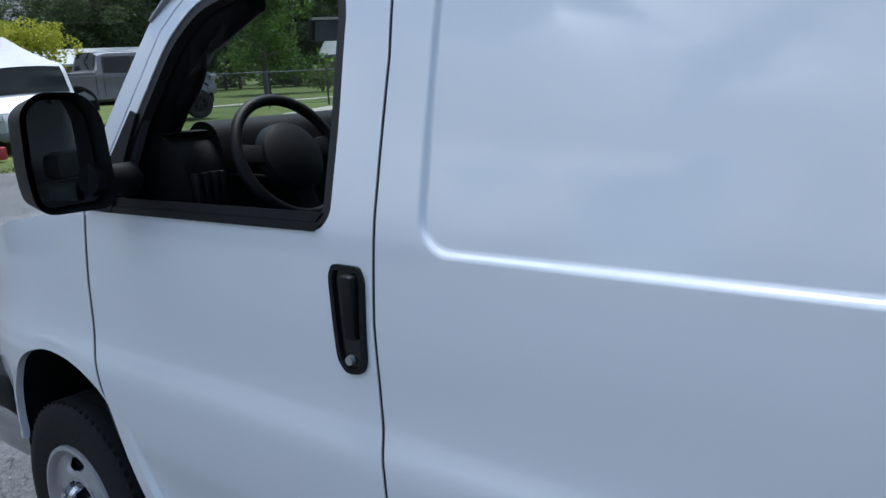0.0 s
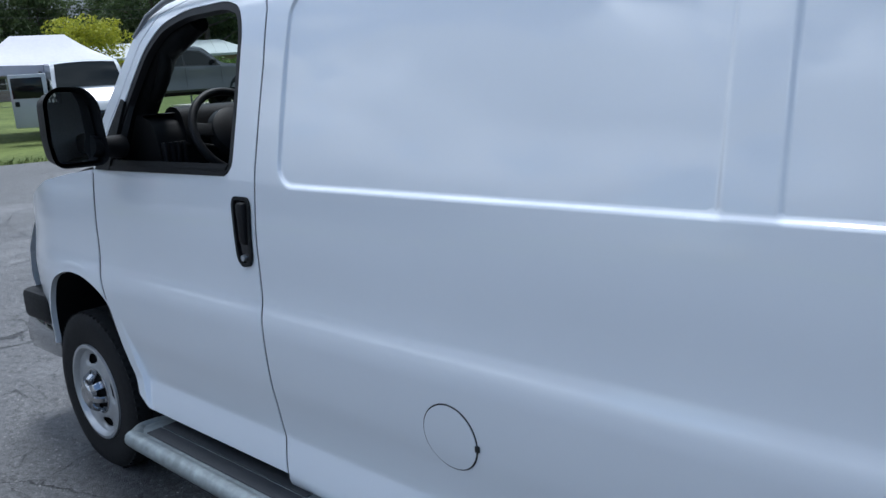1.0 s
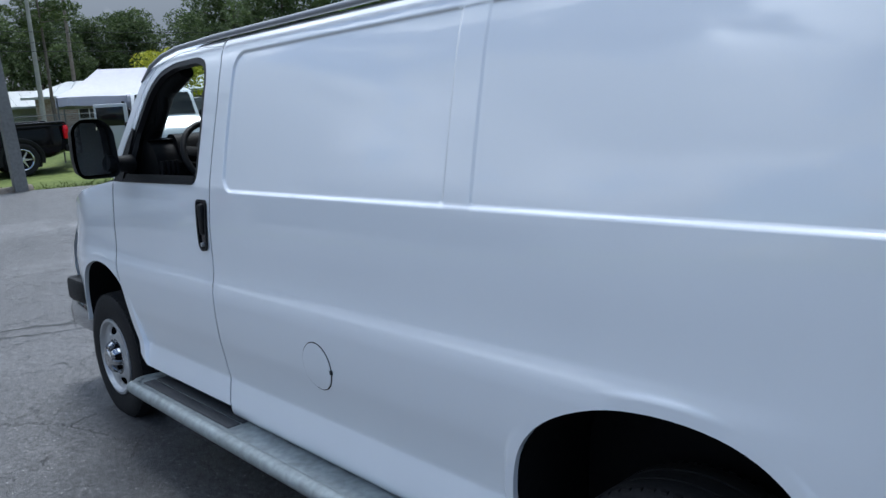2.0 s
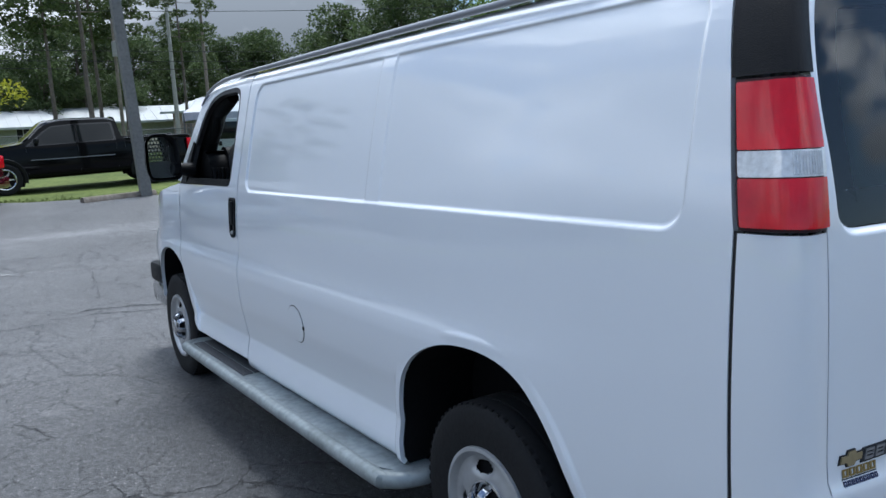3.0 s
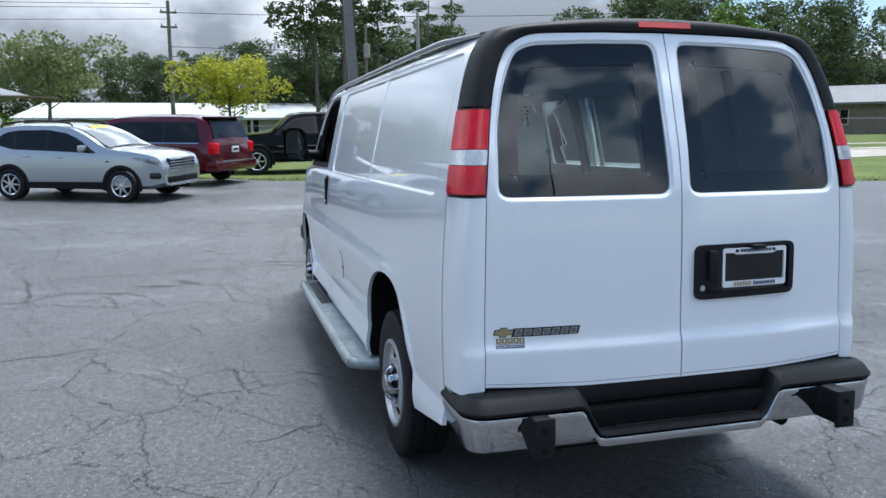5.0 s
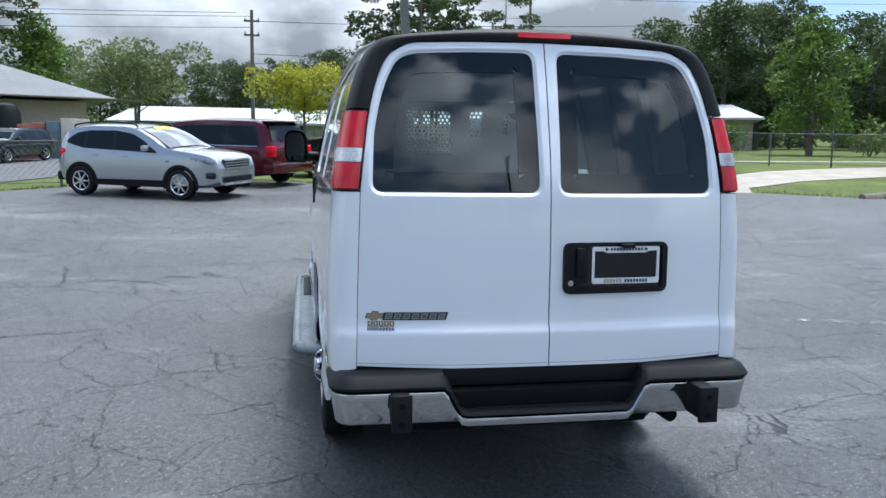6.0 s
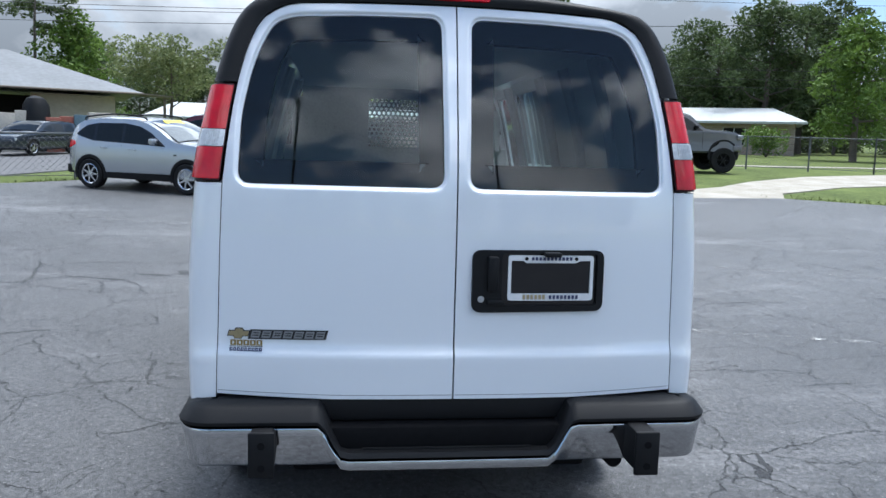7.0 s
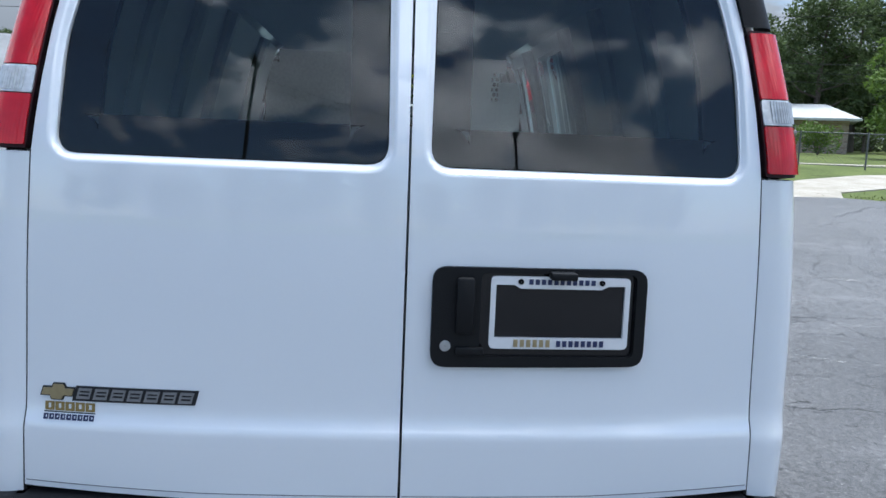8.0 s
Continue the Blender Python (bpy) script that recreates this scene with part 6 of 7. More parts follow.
    part("price_sticker", prism(bmesh.new(), [(2.47, -0.30), (2.47, 0.30), (2.60, 0.32), (2.60, -0.32)], 0.004, lambda u, v, w: (u + 0.03, v, 1.635 - (u - 2.40) * 0.545 + 0.035 + w)), YELLOW, root, "yellow sticker on the windshield")
    shorten(root, 0.60, 0.66)
    return root


def minivan():
    s = dict(category="car", length=5.15, width=2.0, roof=1.70, lean=0.20, wheel=(0.34, 0.22), axles=(1.0, 4.08),
             deck=[(0.0, 1.0), (0.06, 1.12), (0.28, 1.62), (0.7, 1.73), (2.0, 1.755), (3.0, 1.70), (3.5, 1.55), (4.25, 1.13), (4.7, 1.0), (5.05, 0.85), (5.15, 0.7)],
             belt=[(0.0, 0.95), (0.5, 1.03), (2.0, 1.02), (4.0, 1.0), (4.7, 0.9), (5.15, 0.6)],
             low=[(0.0, 0.42), (0.5, 0.28), (4.6, 0.24), (5.15, 0.33)],
             windows=[[(0.42, 1.12), (1.45, 1.10), (1.45, 1.58), (0.62, 1.56)], [(1.52, 1.10), (2.7, 1.09), (2.7, 1.58), (1.52, 1.58)], [(2.78, 1.09), (3.85, 1.07), (3.45, 1.38), (3.2, 1.50), (2.78, 1.57)]],
             screens=[("windshield", (4.22, 1.12, 3.15, 1.66), None), ("rear_window", (0.05, 1.10, 0.28, 1.60), 0.80)],
             mirror=(3.65, 1.15), handles=[(2.0, 0.92), (2.95, 0.92)], seams=(1.48, 2.74, 3.9), spokes=5, cladding=False, arch=MAROON,
             strips=[(1.060, 0.42, 3.0, CHROME)],
             glasshouse=[[(0.36, 1.09), (3.95, 1.05), (3.50, 1.38), (3.2, 1.53), (2.78, 1.60), (0.55, 1.60)]])
    root, half, *_ = vehicle("minivan", "maroon minivan with a blank rear plate, parked beside the lot", MAROON, s, None)
    end_block(root, "tail_lamp", -0.03, 0.20, 0.72, 0.93, 0.80, 1.08, RED_LENS, "red tail lamp", 0.03)
    part("rear_bumper", boxed(-0.09, 0.30, -0.95, 0.95, 0.36, 0.62, 0.05), MAROON, root)
    part("bumper_strip", boxed(-0.105, -0.05, -0.70, 0.70, 0.60, 0.63, 0.008), CHROME, root)
    part("number_plate", boxed(-0.045, -0.01, -0.16, 0.16, 0.82, 0.98, 0.006), material("plate_white", (0.7, 0.7, 0.7), 0.4, grain=0.1), root, "white plate with a dark bar")
    part("plate_bar", boxed(-0.050, -0.044, -0.11, 0.11, 0.87, 0.93), BLACK_TRIM, root)
    part("spoiler", boxed(0.12, 0.45, -0.72, 0.72, 1.695, 1.735, 0.015), MAROON, root)
    part("wiper", tube(bmesh.new(), [(-0.01, -0.05, 1.16), (0.02, 0.25, 1.20), (0.06, 0.50, 1.32)], 0.012, 6), SEAL, root)
    part("chrome_badge", boxed(-0.03, 0.02, -0.25, 0.25, 1.04, 1.065, 0.005), CHROME, root)
    return root


def pickup(name, label, paint, lift, wheel, rims, strips, axle=4.86):
    z = lift
    s = dict(category="truck", length=5.85, width=2.03, roof=1.86 + z, lean=0.16, wheel=wheel, axles=(1.18, axle),
             deck=[(0.0, 1.24 + z), (0.05, 1.25 + z), (1.80, 1.25 + z), (1.84, 1.27 + z), (1.98, 1.80 + z), (2.3, 1.875 + z), (3.3, 1.885 + z), (3.75, 1.80 + z), (4.40, 1.31 + z), (4.7, 1.27 + z), (5.5, 1.20 + z), (5.75, 1.10 + z), (5.85, 0.9 + z)],
             belt=[(0.0, 1.22 + z), (1.8, 1.22 + z), (4.3, 1.20 + z), (5.5, 1.12 + z), (5.85, 0.85 + z)],
             low=[(0.0, 0.55 + z), (0.6, 0.40 + z * 1.2), (5.3, 0.36 + z * 1.2), (5.85, 0.46 + z)],
             windows=[[(2.08, 1.30 + z), (2.98, 1.28 + z), (2.98, 1.74 + z), (2.14, 1.73 + z)], [(3.04, 1.28 + z), (4.20, 1.26 + z), (3.80, 1.58 + z), (3.62, 1.70 + z), (3.04, 1.74 + z)]],
             screens=[("windshield", (4.38, 1.28 + z, 3.62, 1.83 + z), None), ("rear_window", (1.83, 1.30 + z, 1.98, 1.78 + z), 0.72)],
             mirror=(4.02, 1.36 + z), handles=[(2.25, 1.10 + z), (3.2, 1.10 + z)], seams=(2.03, 3.01, 4.28, 1.80), spokes=6, gap=0.08, lift=z * 0.55,
             cladding=False, strips=strips, glasshouse=[[(2.02, 1.27 + z), (4.30, 1.23 + z), (3.84, 1.60 + z), (3.62, 1.73 + z), (3.04, 1.77 + z), (2.08, 1.765 + z)]], mirror_paint=BLACK_TRIM, dark_rims=rims)
    root, half, *_ = vehicle(name, label, paint, s, None)
    part("bed_floor", boxed(0.12, 1.72, -0.80, 0.80, 1.262 + z, 1.292 + z, 0.01), UNDER, root)
    for sgn in (-1, 1):
        part("bed_rail", boxed(0.05, 1.80, min(sgn * 0.86, sgn * 0.97), max(sgn * 0.86, sgn * 0.97), 1.25 + z, 1.32 + z, 0.02), paint, root)
    end_block(root, "tail_lamp", -0.02, 0.10, 0.82, 0.99, 0.86 + z, 1.20 + z, RED_LENS, "red tail lamp", 0.02)
    part("tailgate", boxed(-0.03, 0.06, -0.80, 0.80, 0.72 + z, 1.28 + z, 0.015), paint, root)
    part("rear_bumper", boxed(-0.16, 0.08, -0.95, 0.95, 0.52 + z, 0.70 + z, 0.03), BLACK_TRIM, root)
    end_block(root, "head_lamp", 5.60, 5.83, 0.62, 0.95, 0.93 + z, 1.10 + z, HEAD_LENS, "clear head lamp", 0.03)
    part("grille", boxed(5.70, 5.90, -0.60, 0.60, 0.80 + z, 1.14 + z, 0.04), GLOSS_BLACK, root)
    part("front_bumper", boxed(5.45, 5.97 if axle < 5 else 5.80, -0.98, 0.98, 0.50 + z, 0.72 + z, 0.05), paint, root)
    part("frame", boxed(0.3, 5.4, -0.45, 0.45, 0.42 + z * 0.6, 0.56 + z, 0.02), UNDER, root)
    for x in s["axles"]:
        part("axle", tube(bmesh.new(), [(x, -0.8, wheel[0]), (x, 0.8, wheel[0])], 0.07, 10), UNDER, root)
    return root


def camper_van():
    s = dict(category="van", length=5.4, width=2.02, roof=2.24, lean=0.10, wheel=(0.34, 0.2), axles=(0.95, 4.4),
             deck=[(0.0, 2.15), (0.15, 2.24), (3.9, 2.26), (4.15, 2.18), (4.75, 1.42), (5.1, 1.18), (5.35, 0.95), (5.4, 0.8)],
             belt=[(0.0, 1.25), (3.9, 1.25), (4.7, 1.22), (5.2, 1.0), (5.4, 0.7)],
             low=[(0.0, 0.42), (0.4, 0.30), (5.0, 0.28), (5.4, 0.35)],
             windows=[[(3.35, 1.35), (4.35, 1.30), (4.10, 1.72), (3.35, 1.85)]],
             screens=[("windshield", (4.74, 1.36, 4.13, 2.10), None)], mirror=(4.45, 1.30), mirror_paint=BLACK_TRIM, handles=[(3.1, 1.05)], seams=(3.25, 4.5), spokes=8, cladding=False,
             shield=material("van_windshield", (0.012, 0.015, 0.016), 0.05, spec=0.12))
    root, half, *_ = vehicle("camper_van", "white van with an open side door, parked on the grass", CAR_WHITE, s, None)
    end_block(root, "head_lamp", 5.0, 5.28, 0.62, 0.92, 0.86, 1.08, CLEAR_LENS, "clear head lamp", 0.03)
    part("grille", boxed(5.28, 5.42, -0.55, 0.55, 0.55, 0.85, 0.03), GLOSS_BLACK, root)
    part("front_bumper", boxed(5.05, 5.46, -0.96, 0.96, 0.32, 0.58, 0.05), GREY, root)
    part("side_opening", boxed(2.0, 3.15, -1.015, -0.985, 0.45, 2.02, 0.005), UNDER, root)
    swing = Matrix.Translation((4.30, -1.02, 0)) @ Matrix.Rotation(radians(180 + 58), 4, "Z")
    door = part("open_door", boxed(0, 1.02, -0.03, 0.03, 0.42, 1.98, 0.02, m=swing), CAR_WHITE, root, "white front door, swung open")
    part("door_window", boxed(0.10, 0.95, -0.04, 0.04, 1.28, 1.88, 0.01, m=swing), DARK_GLASS, door, "dark door window")
    part("door_handle", boxed(0.80, 0.92, -0.05, 0.05, 1.05, 1.20, 0.01, m=swing), BLACK_TRIM, door)
    part("wiper", tube(bmesh.new(), [(4.73, 0.5, 1.42), (4.62, -0.1, 1.56)], 0.012, 6), SEAL, root)
    return root


def dark_wagon():
    s = dict(category="car", length=4.75, width=1.85, roof=1.52, lean=0.18, wheel=(0.33, 0.22), axles=(0.95, 3.70),
             deck=[(0.0, 0.95), (0.12, 1.10), (0.5, 1.46), (1.2, 1.55), (2.3, 1.54), (2.9, 1.36), (3.45, 1.05), (4.3, 0.92), (4.65, 0.80), (4.75, 0.66)],
             belt=[(0.0, 0.9), (1.5, 0.98), (3.2, 0.95), (4.3, 0.86), (4.75, 0.6)],
             low=[(0.0, 0.4), (0.5, 0.25), (4.3, 0.24), (4.75, 0.34)],
             windows=[[(0.55, 1.08), (1.35, 1.05), (1.35, 1.43), (0.85, 1.42)], [(1.42, 1.05), (2.15, 1.03), (2.15, 1.44), (1.42, 1.44)], [(2.2, 1.03), (3.1, 1.0), (2.7, 1.28), (2.2, 1.44)]],
             screens=[("windshield", (3.42, 1.03, 2.52, 1.50), None), ("rear_window", (0.13, 1.06, 0.5, 1.44), None)],
             mirror=(2.95, 1.06), handles=[(1.6, 0.88), (2.35, 0.88)], seams=(1.38, 2.18, 3.1), spokes=5, cladding=False)
    root, *_ = vehicle("dark_wagon", "dark blue wagon parked on the road behind the fence", NIGHT, s, None)
    end_block(root, "tail_lamp", -0.01, 0.2, 0.62, 0.84, 0.82, 0.95, RED_LENS, "", 0.02)
    end_block(root, "head_lamp", 4.4, 4.65, 0.5, 0.8, 0.68, 0.80, CLEAR_LENS, "", 0.02)
    return root


suv = compact_suv()


def park(root, front_wheel, heading, axle, side, half_w=0.8):
    """Sets a car by the foot of one front wheel."""
    h = Matrix.Rotation(radians(heading), 4, "Z")
    d = h @ Vector((axle, side * half_w, 0))
    x, y = front_wheel[0] - d.x, front_wheel[1] - d.y
    root.matrix_basis = stand(x, y, heading, 2.4)


park(suv, (-15.14, -3.78), 62, 3.62, -1, half_w=0.90)
suv.matrix_basis = suv.matrix_basis @ Matrix.Diagonal((1, 1, 0.97, 1))
van2 = minivan()
van2.matrix_basis = stand(-18.7, -1.38, 237, 2.5)
truck = pickup("pickup_truck", "black crew-cab pickup parked on the grass", BLACK, 0.0, (0.41, 0.27), None, [(0.86, 2.1, 4.2, GREY)])
park(truck, (-22.9, -0.60), 268, 4.86, 1, half_w=0.88)
lifted = pickup("lifted_pickup", "grey lifted pickup with black wheels, on the grass", GREY, 0.30, (0.47, 0.27), BLACK_TRIM, [], 5.10)
park(lifted, (-25.5, 13.6), 85, 5.10, -1, half_w=0.95)
camper = camper_van()
park(camper, (-21.9, 5.75), -16, 3.75, -1, half_w=0.82)
camper.matrix_basis = camper.matrix_basis @ Matrix.Diagonal((0.85, 0.92, 0.83, 1))
wagon = dark_wagon()
park(wagon, (-29.2, -11.9), -15, 3.7, 1)
wagon.matrix_basis = wagon.matrix_basis @ Matrix.Translation((0.6, 0, 0)) @ Matrix.Diagonal((0.90, 0.9, 0.82, 1))

# ---------------------------------------------------------------- trees


def leaf_material(name, a, b, rough=0.6):
    m = material(name, a, rough, spec=0.25)
    n, l = m.node_tree.nodes, m.node_tree.links
    p = n["Principled BSDF"]
    geo = n.new("ShaderNodeNewGeometry")
    tc = n.new("ShaderNodeTexCoord")
    wide = n.new("ShaderNodeTexNoise")
    wide.inputs["Scale"].default_value = 0.7
    wide.inputs["Detail"].default_value = 3.0
    l.new(tc.outputs["Object"], wide.inputs["Vector"])
    mid = n.new("ShaderNodeMath")
    mid.operation = "MULTIPLY_ADD"
    l.new(geo.outputs["Random Per Island"], mid.inputs[0])
    mid.inputs[1].default_value = 0.6
    low = n.new("ShaderNodeMath")
    low.operation = "MULTIPLY_ADD"
    l.new(wide.outputs["Fac"], low.inputs[0])
    low.inputs[1].default_value = 0.8
    low.inputs[2].default_value = -0.2
    l.new(low.outputs[0], mid.inputs[2])
    r = n.new("ShaderNodeValToRGB")
    r.color_ramp.elements[0].color = (*b, 1)
    r.color_ramp.elements[1].color = (*a, 1)
    l.new(mid.outputs[0], r.inputs["Fac"])
    l.new(r.outputs["Color"], p.inputs["Base Color"])
    p.inputs["Transmission Weight"].default_value = 0.0
    t = n.new("ShaderNodeBsdfTranslucent")
    l.new(r.outputs["Color"], t.inputs["Color"])
    mix = n.new("ShaderNodeMixShader")
    mix.inputs[0].default_value = 0.35
    out = n["Material Output"]
    l.new(p.outputs[0], mix.inputs[1])
    l.new(t.outputs[0], mix.inputs[2])
    l.new(mix.outputs[0], out.inputs["Surface"])
    return m


BARK = material("bark", (0.16, 0.13, 0.11), 0.9, grain=0.5, size=12, blotch=2, bump=0.6)
LEAF_DARK = leaf_material("dark_leaves", (0.11, 0.15, 0.055), (0.032, 0.054, 0.022))
LEAF_PINE = leaf_material("pine_needles", (0.10, 0.135, 0.045), (0.03, 0.05, 0.018))
LEAF_LIME = leaf_material("lime_leaves", (0.50, 0.48, 0.045), (0.19, 0.23, 0.03))
LEAF_GREEN = leaf_material("green_leaves", (0.17, 0.25, 0.05), (0.05, 0.10, 0.02))
LEAF_PALE = leaf_material("pale_leaves", (0.24, 0.27, 0.12), (0.10, 0.13, 0.05))


def crown_mesh(rnd, clumps, leaf, per):
    """Leaves as small bent blades round each clump (x, y, z, rx, rz)."""
    n = sum(max(8, int(per * c[3] * c[3])) for c in clumps)
    verts, faces = [], []
    for cx, cy, cz, rx, rz in clumps:
        for _ in range(max(8, int(per * rx * rx))):
            a, u = rnd.uniform(0, 2 * math.pi), rnd.uniform(-0.8, 1)
            k = rnd.uniform(0.45, 1.08) ** 0.6
            s = math.sqrt(max(0, 1 - u * u))
            px, py, pz = cx + rx * k * s * math.cos(a), cy + rx * k * s * math.sin(a), cz + rz * k * u
            d = Vector((rnd.gauss(0, 1), rnd.gauss(0, 1), rnd.gauss(0, 0.7))).normalized()
            e = d.orthogonal().normalized()
            e.rotate(Matrix.Rotation(rnd.uniform(0, 6.28), 3, d))
            q = leaf * rnd.uniform(0.6, 1.3)
            p = Vector((px, py, pz))
            i = len(verts)
            verts += [tuple(p - d * q), tuple(p + e * q * 0.45), tuple(p + d * q), tuple(p - e * q * 0.45)]
            faces.append((i, i + 1, i + 2, i + 3))
    me = bpy.data.meshes.new("crown")
    me.from_pydata(verts, [], faces)
    return me


def tree(name, label, seed, kind, height, spread, leaf_mat, leaf=0.22, per=60):
    rnd = random.Random(seed)
    root = thing(name, label, "tree")
    trunk = bmesh.new()
    clumps = []
    r0 = height * (0.0095 if kind == "pine" else 0.024)
    lean = (rnd.uniform(-0.03, 0.03), rnd.uniform(-0.03, 0.03))
    spine = [(lean[0] * z * z / height + rnd.gauss(0, 0.04), lean[1] * z * z / height + rnd.gauss(0, 0.04), z) for z in [height * 0.95 * i / 7 for i in range(8)]]
    tube(trunk, spine, [r0 * (1.15 - 0.95 * i / 7) for i in range(8)], 9)
    first = {"pine": 0.50, "broad": 0.18, "small": 0.40, "slim": 0.12}[kind]
    limbs = {"pine": 17, "broad": 15, "small": 13, "slim": 16}[kind]
    for i in range(limbs):
        t = first + (0.97 - first) * (i + rnd.random() * 0.8) / limbs
        z = height * t
        a = i * 2.4 + rnd.uniform(-0.5, 0.5)
        shape = {"pine": 0.45 + 0.75 * math.sin(math.pi * min(1, (t - first) / (1 - first) * 0.8 + 0.1)), "broad": math.sin(math.pi * (0.16 + 0.78 * (t - first) / (1 - first))) ** 0.6, "small": math.sin(math.pi * (0.22 + 0.70 * (t - first) / (1 - first))) ** 0.7, "slim": (1.05 - (t - first) / (1 - first)) ** 0.7}[kind]
        reach = spread * shape * rnd.uniform(0.65, 1.1)
        up = {"pine": 0.12, "broad": 0.35, "small": 0.55, "slim": 0.15}[kind] * reach
        c, s = math.cos(a), math.sin(a)
        bend = rnd.uniform(-0.2, 0.2) * reach
        pts = [(0, 0, z), (reach * 0.4 * c - bend * s * 0.4, reach * 0.4 * s + bend * c * 0.4, z + up * 0.3), (reach * 0.8 * c, reach * 0.8 * s, z + up * 0.85), (reach * c, reach * s, z + up)]
        tube(trunk, pts, [r0 * 0.42 * (1.2 - t), r0 * 0.3 * (1.2 - t), r0 * 0.15, r0 * 0.05], 6)
        for k, m in ((1.0, 1.0), (0.68, 1.0), (0.38, 0.8)):
            if rnd.random() < (0.95 if kind != "pine" else 0.8):
                size = spread * {"pine": 0.27, "broad": 0.36, "small": 0.34, "slim": 0.34}[kind] * rnd.uniform(0.6, 1.2) * m
                clumps.append((reach * k * c + rnd.gauss(0, 0.12) * spread, reach * k * s + rnd.gauss(0, 0.12) * spread, z + up * k + rnd.gauss(0, 0.05) * spread, size, size * {"pine": 0.55, "broad": 0.75, "small": 0.7, "slim": 0.8}[kind]))
    clumps.append((spine[-1][0], spine[-1][1], height * 0.95, spread * 0.28, spread * 0.3))
    part("trunk", trunk, BARK, root, "rough brown trunk with limbs")
    crown = part("crown", crown_mesh(rnd, clumps, leaf, per), leaf_mat, root, "leafy crown with gaps")
    return root


def put(root, x, y, turn=0.0, size=1.0):
    root.matrix_basis = Matrix.Translation((x, y, ground_z(x, y) - 0.1)) @ Matrix.Rotation(turn, 4, "Z")
    root.scale = (size, size, size)


def put_copy(root, x, y, turn, size):
    c = copy_thing(root, Matrix.Translation((x, y, ground_z(x, y) - 0.1)) @ Matrix.Rotation(turn, 4, "Z"))
    c.scale = (size, size, size)
    return c


WOODS = "trees of the far woods"
pines = [tree("pine_tree", "tall pine with a bare trunk and an open crown", 11 + i, "pine", 17.0 + i, 3.6, LEAF_PINE, 0.19, 150) for i in range(3)]
oaks = [tree("oak_tree", "broad dark green tree at the edge of the woods", 31 + i, "broad", 12.0 + 0.8 * i, 5.0, LEAF_DARK, 0.20, 95) for i in range(3)]
for r in pines + oaks:
    r["group"] = WOODS
lime = tree("lime_tree", "yellow-green spreading tree behind the parked cars", 5, "small", 5.4, 3.3, LEAF_LIME, 0.15, 150)
put(lime, -42.5, -1.0, 0.4, 0.78)
pale = tree("pale_tree", "thin pale green tree beside the shed", 6, "small", 5.6, 3.3, LEAF_PALE, 0.13, 230)
put(pale, -50.7, -11.4, 1.0)
fresh = tree("green_tree", "fresh green tree behind the fence", 8, "slim", 10.2, 4.0, LEAF_GREEN, 0.2, 105)
put(fresh, -43.1, 30.7, 0.2, 0.84)
shed_tree = copy_thing(fresh, Matrix.Identity(4))
put(shed_tree, -56.0, -18.6, 2.0, 0.85)
tagged(shed_tree, "fresh green tree behind the shed")
far_lime = copy_thing(lime, Matrix.Identity(4))
put(far_lime, -42.0, 15.8, 2.2, 0.66)
tagged(far_lime, "yellow-green tree behind the canopy")

# hand-set trees, then the woods behind
SET = [("p", -60.5, 6.0, 0.92), ("p", -56.2, 7.6, 1.0), ("p", -63.9, 9.7, 0.85), ("p", -66.0, 12.0, 0.95), ("p", -55.4, -21.2, 0.80), ("p", -60.0, 15.0, 0.70),
       ("o", -68.2, 33.5, 0.90), ("o", -64.5, 36.5, 0.98), ("o", -66.4, 41.0, 0.95), ("p", -64.6, 43.5, 0.80), ("o", -60.0, 48.0, 0.90), ("o", -62.0, 54.0, 0.95), ("o", -78.5, 8.0, 0.80), ("o", -77.0, 4.5, 0.62)]
rnd = random.Random(77)
first_p, first_o = list(pines), list(oaks)
count = {"p": 0, "o": 0}


def plant(kind, x, y, size, turn):
    pool = pines if kind == "p" else oaks
    k = count[kind]
    count[kind] += 1
    if k < 3:
        put(pool[k], x, y, turn, size)
    else:
        put_copy(pool[k % 3], x, y, turn, size)


for kind, x, y, size in SET:
    plant(kind, x, y, size, rnd.uniform(0, 6.28))
for i in range(46):
    y = -66 + 3.1 * i + rnd.uniform(-1.2, 1.2)
    low = y < 10
    near = -95 + rnd.uniform(-5, 5) if low else -84 + rnd.uniform(-4, 4)
    plant("o", near, y, rnd.uniform(0.58, 0.82) if low else rnd.uniform(0.70, 0.86), rnd.uniform(0, 6.28))
    if i % 4 == 0:
        plant("p", near - rnd.uniform(2, 6), y + rnd.uniform(-2, 2), rnd.uniform(0.56, 0.63) if low else rnd.uniform(0.64, 0.72), rnd.uniform(0, 6.28))
    if not low and i % 2:
        plant("o", near + rnd.uniform(3, 6), y + rnd.uniform(-2, 2), rnd.uniform(0.40, 0.50), rnd.uniform(0, 6.28))
for i in range(9):
    plant("o", -72 + 6.5 * i, 66 + rnd.uniform(-4, 4), rnd.uniform(0.85, 1.0), rnd.uniform(0, 6.28))
for i in range(8):
    plant("o", -70 + 1.2 * i, 30 + 4.0 * i + rnd.uniform(-1, 1), rnd.uniform(0.40, 0.5), rnd.uniform(0, 6.28))
# low belt behind the camera, mirrored in the rear glass
for i in range(16):
    plant("o", 105 + rnd.uniform(-6, 6), -78 + 9.5 * i, rnd.uniform(0.8, 1.1), rnd.uniform(0, 6.28))


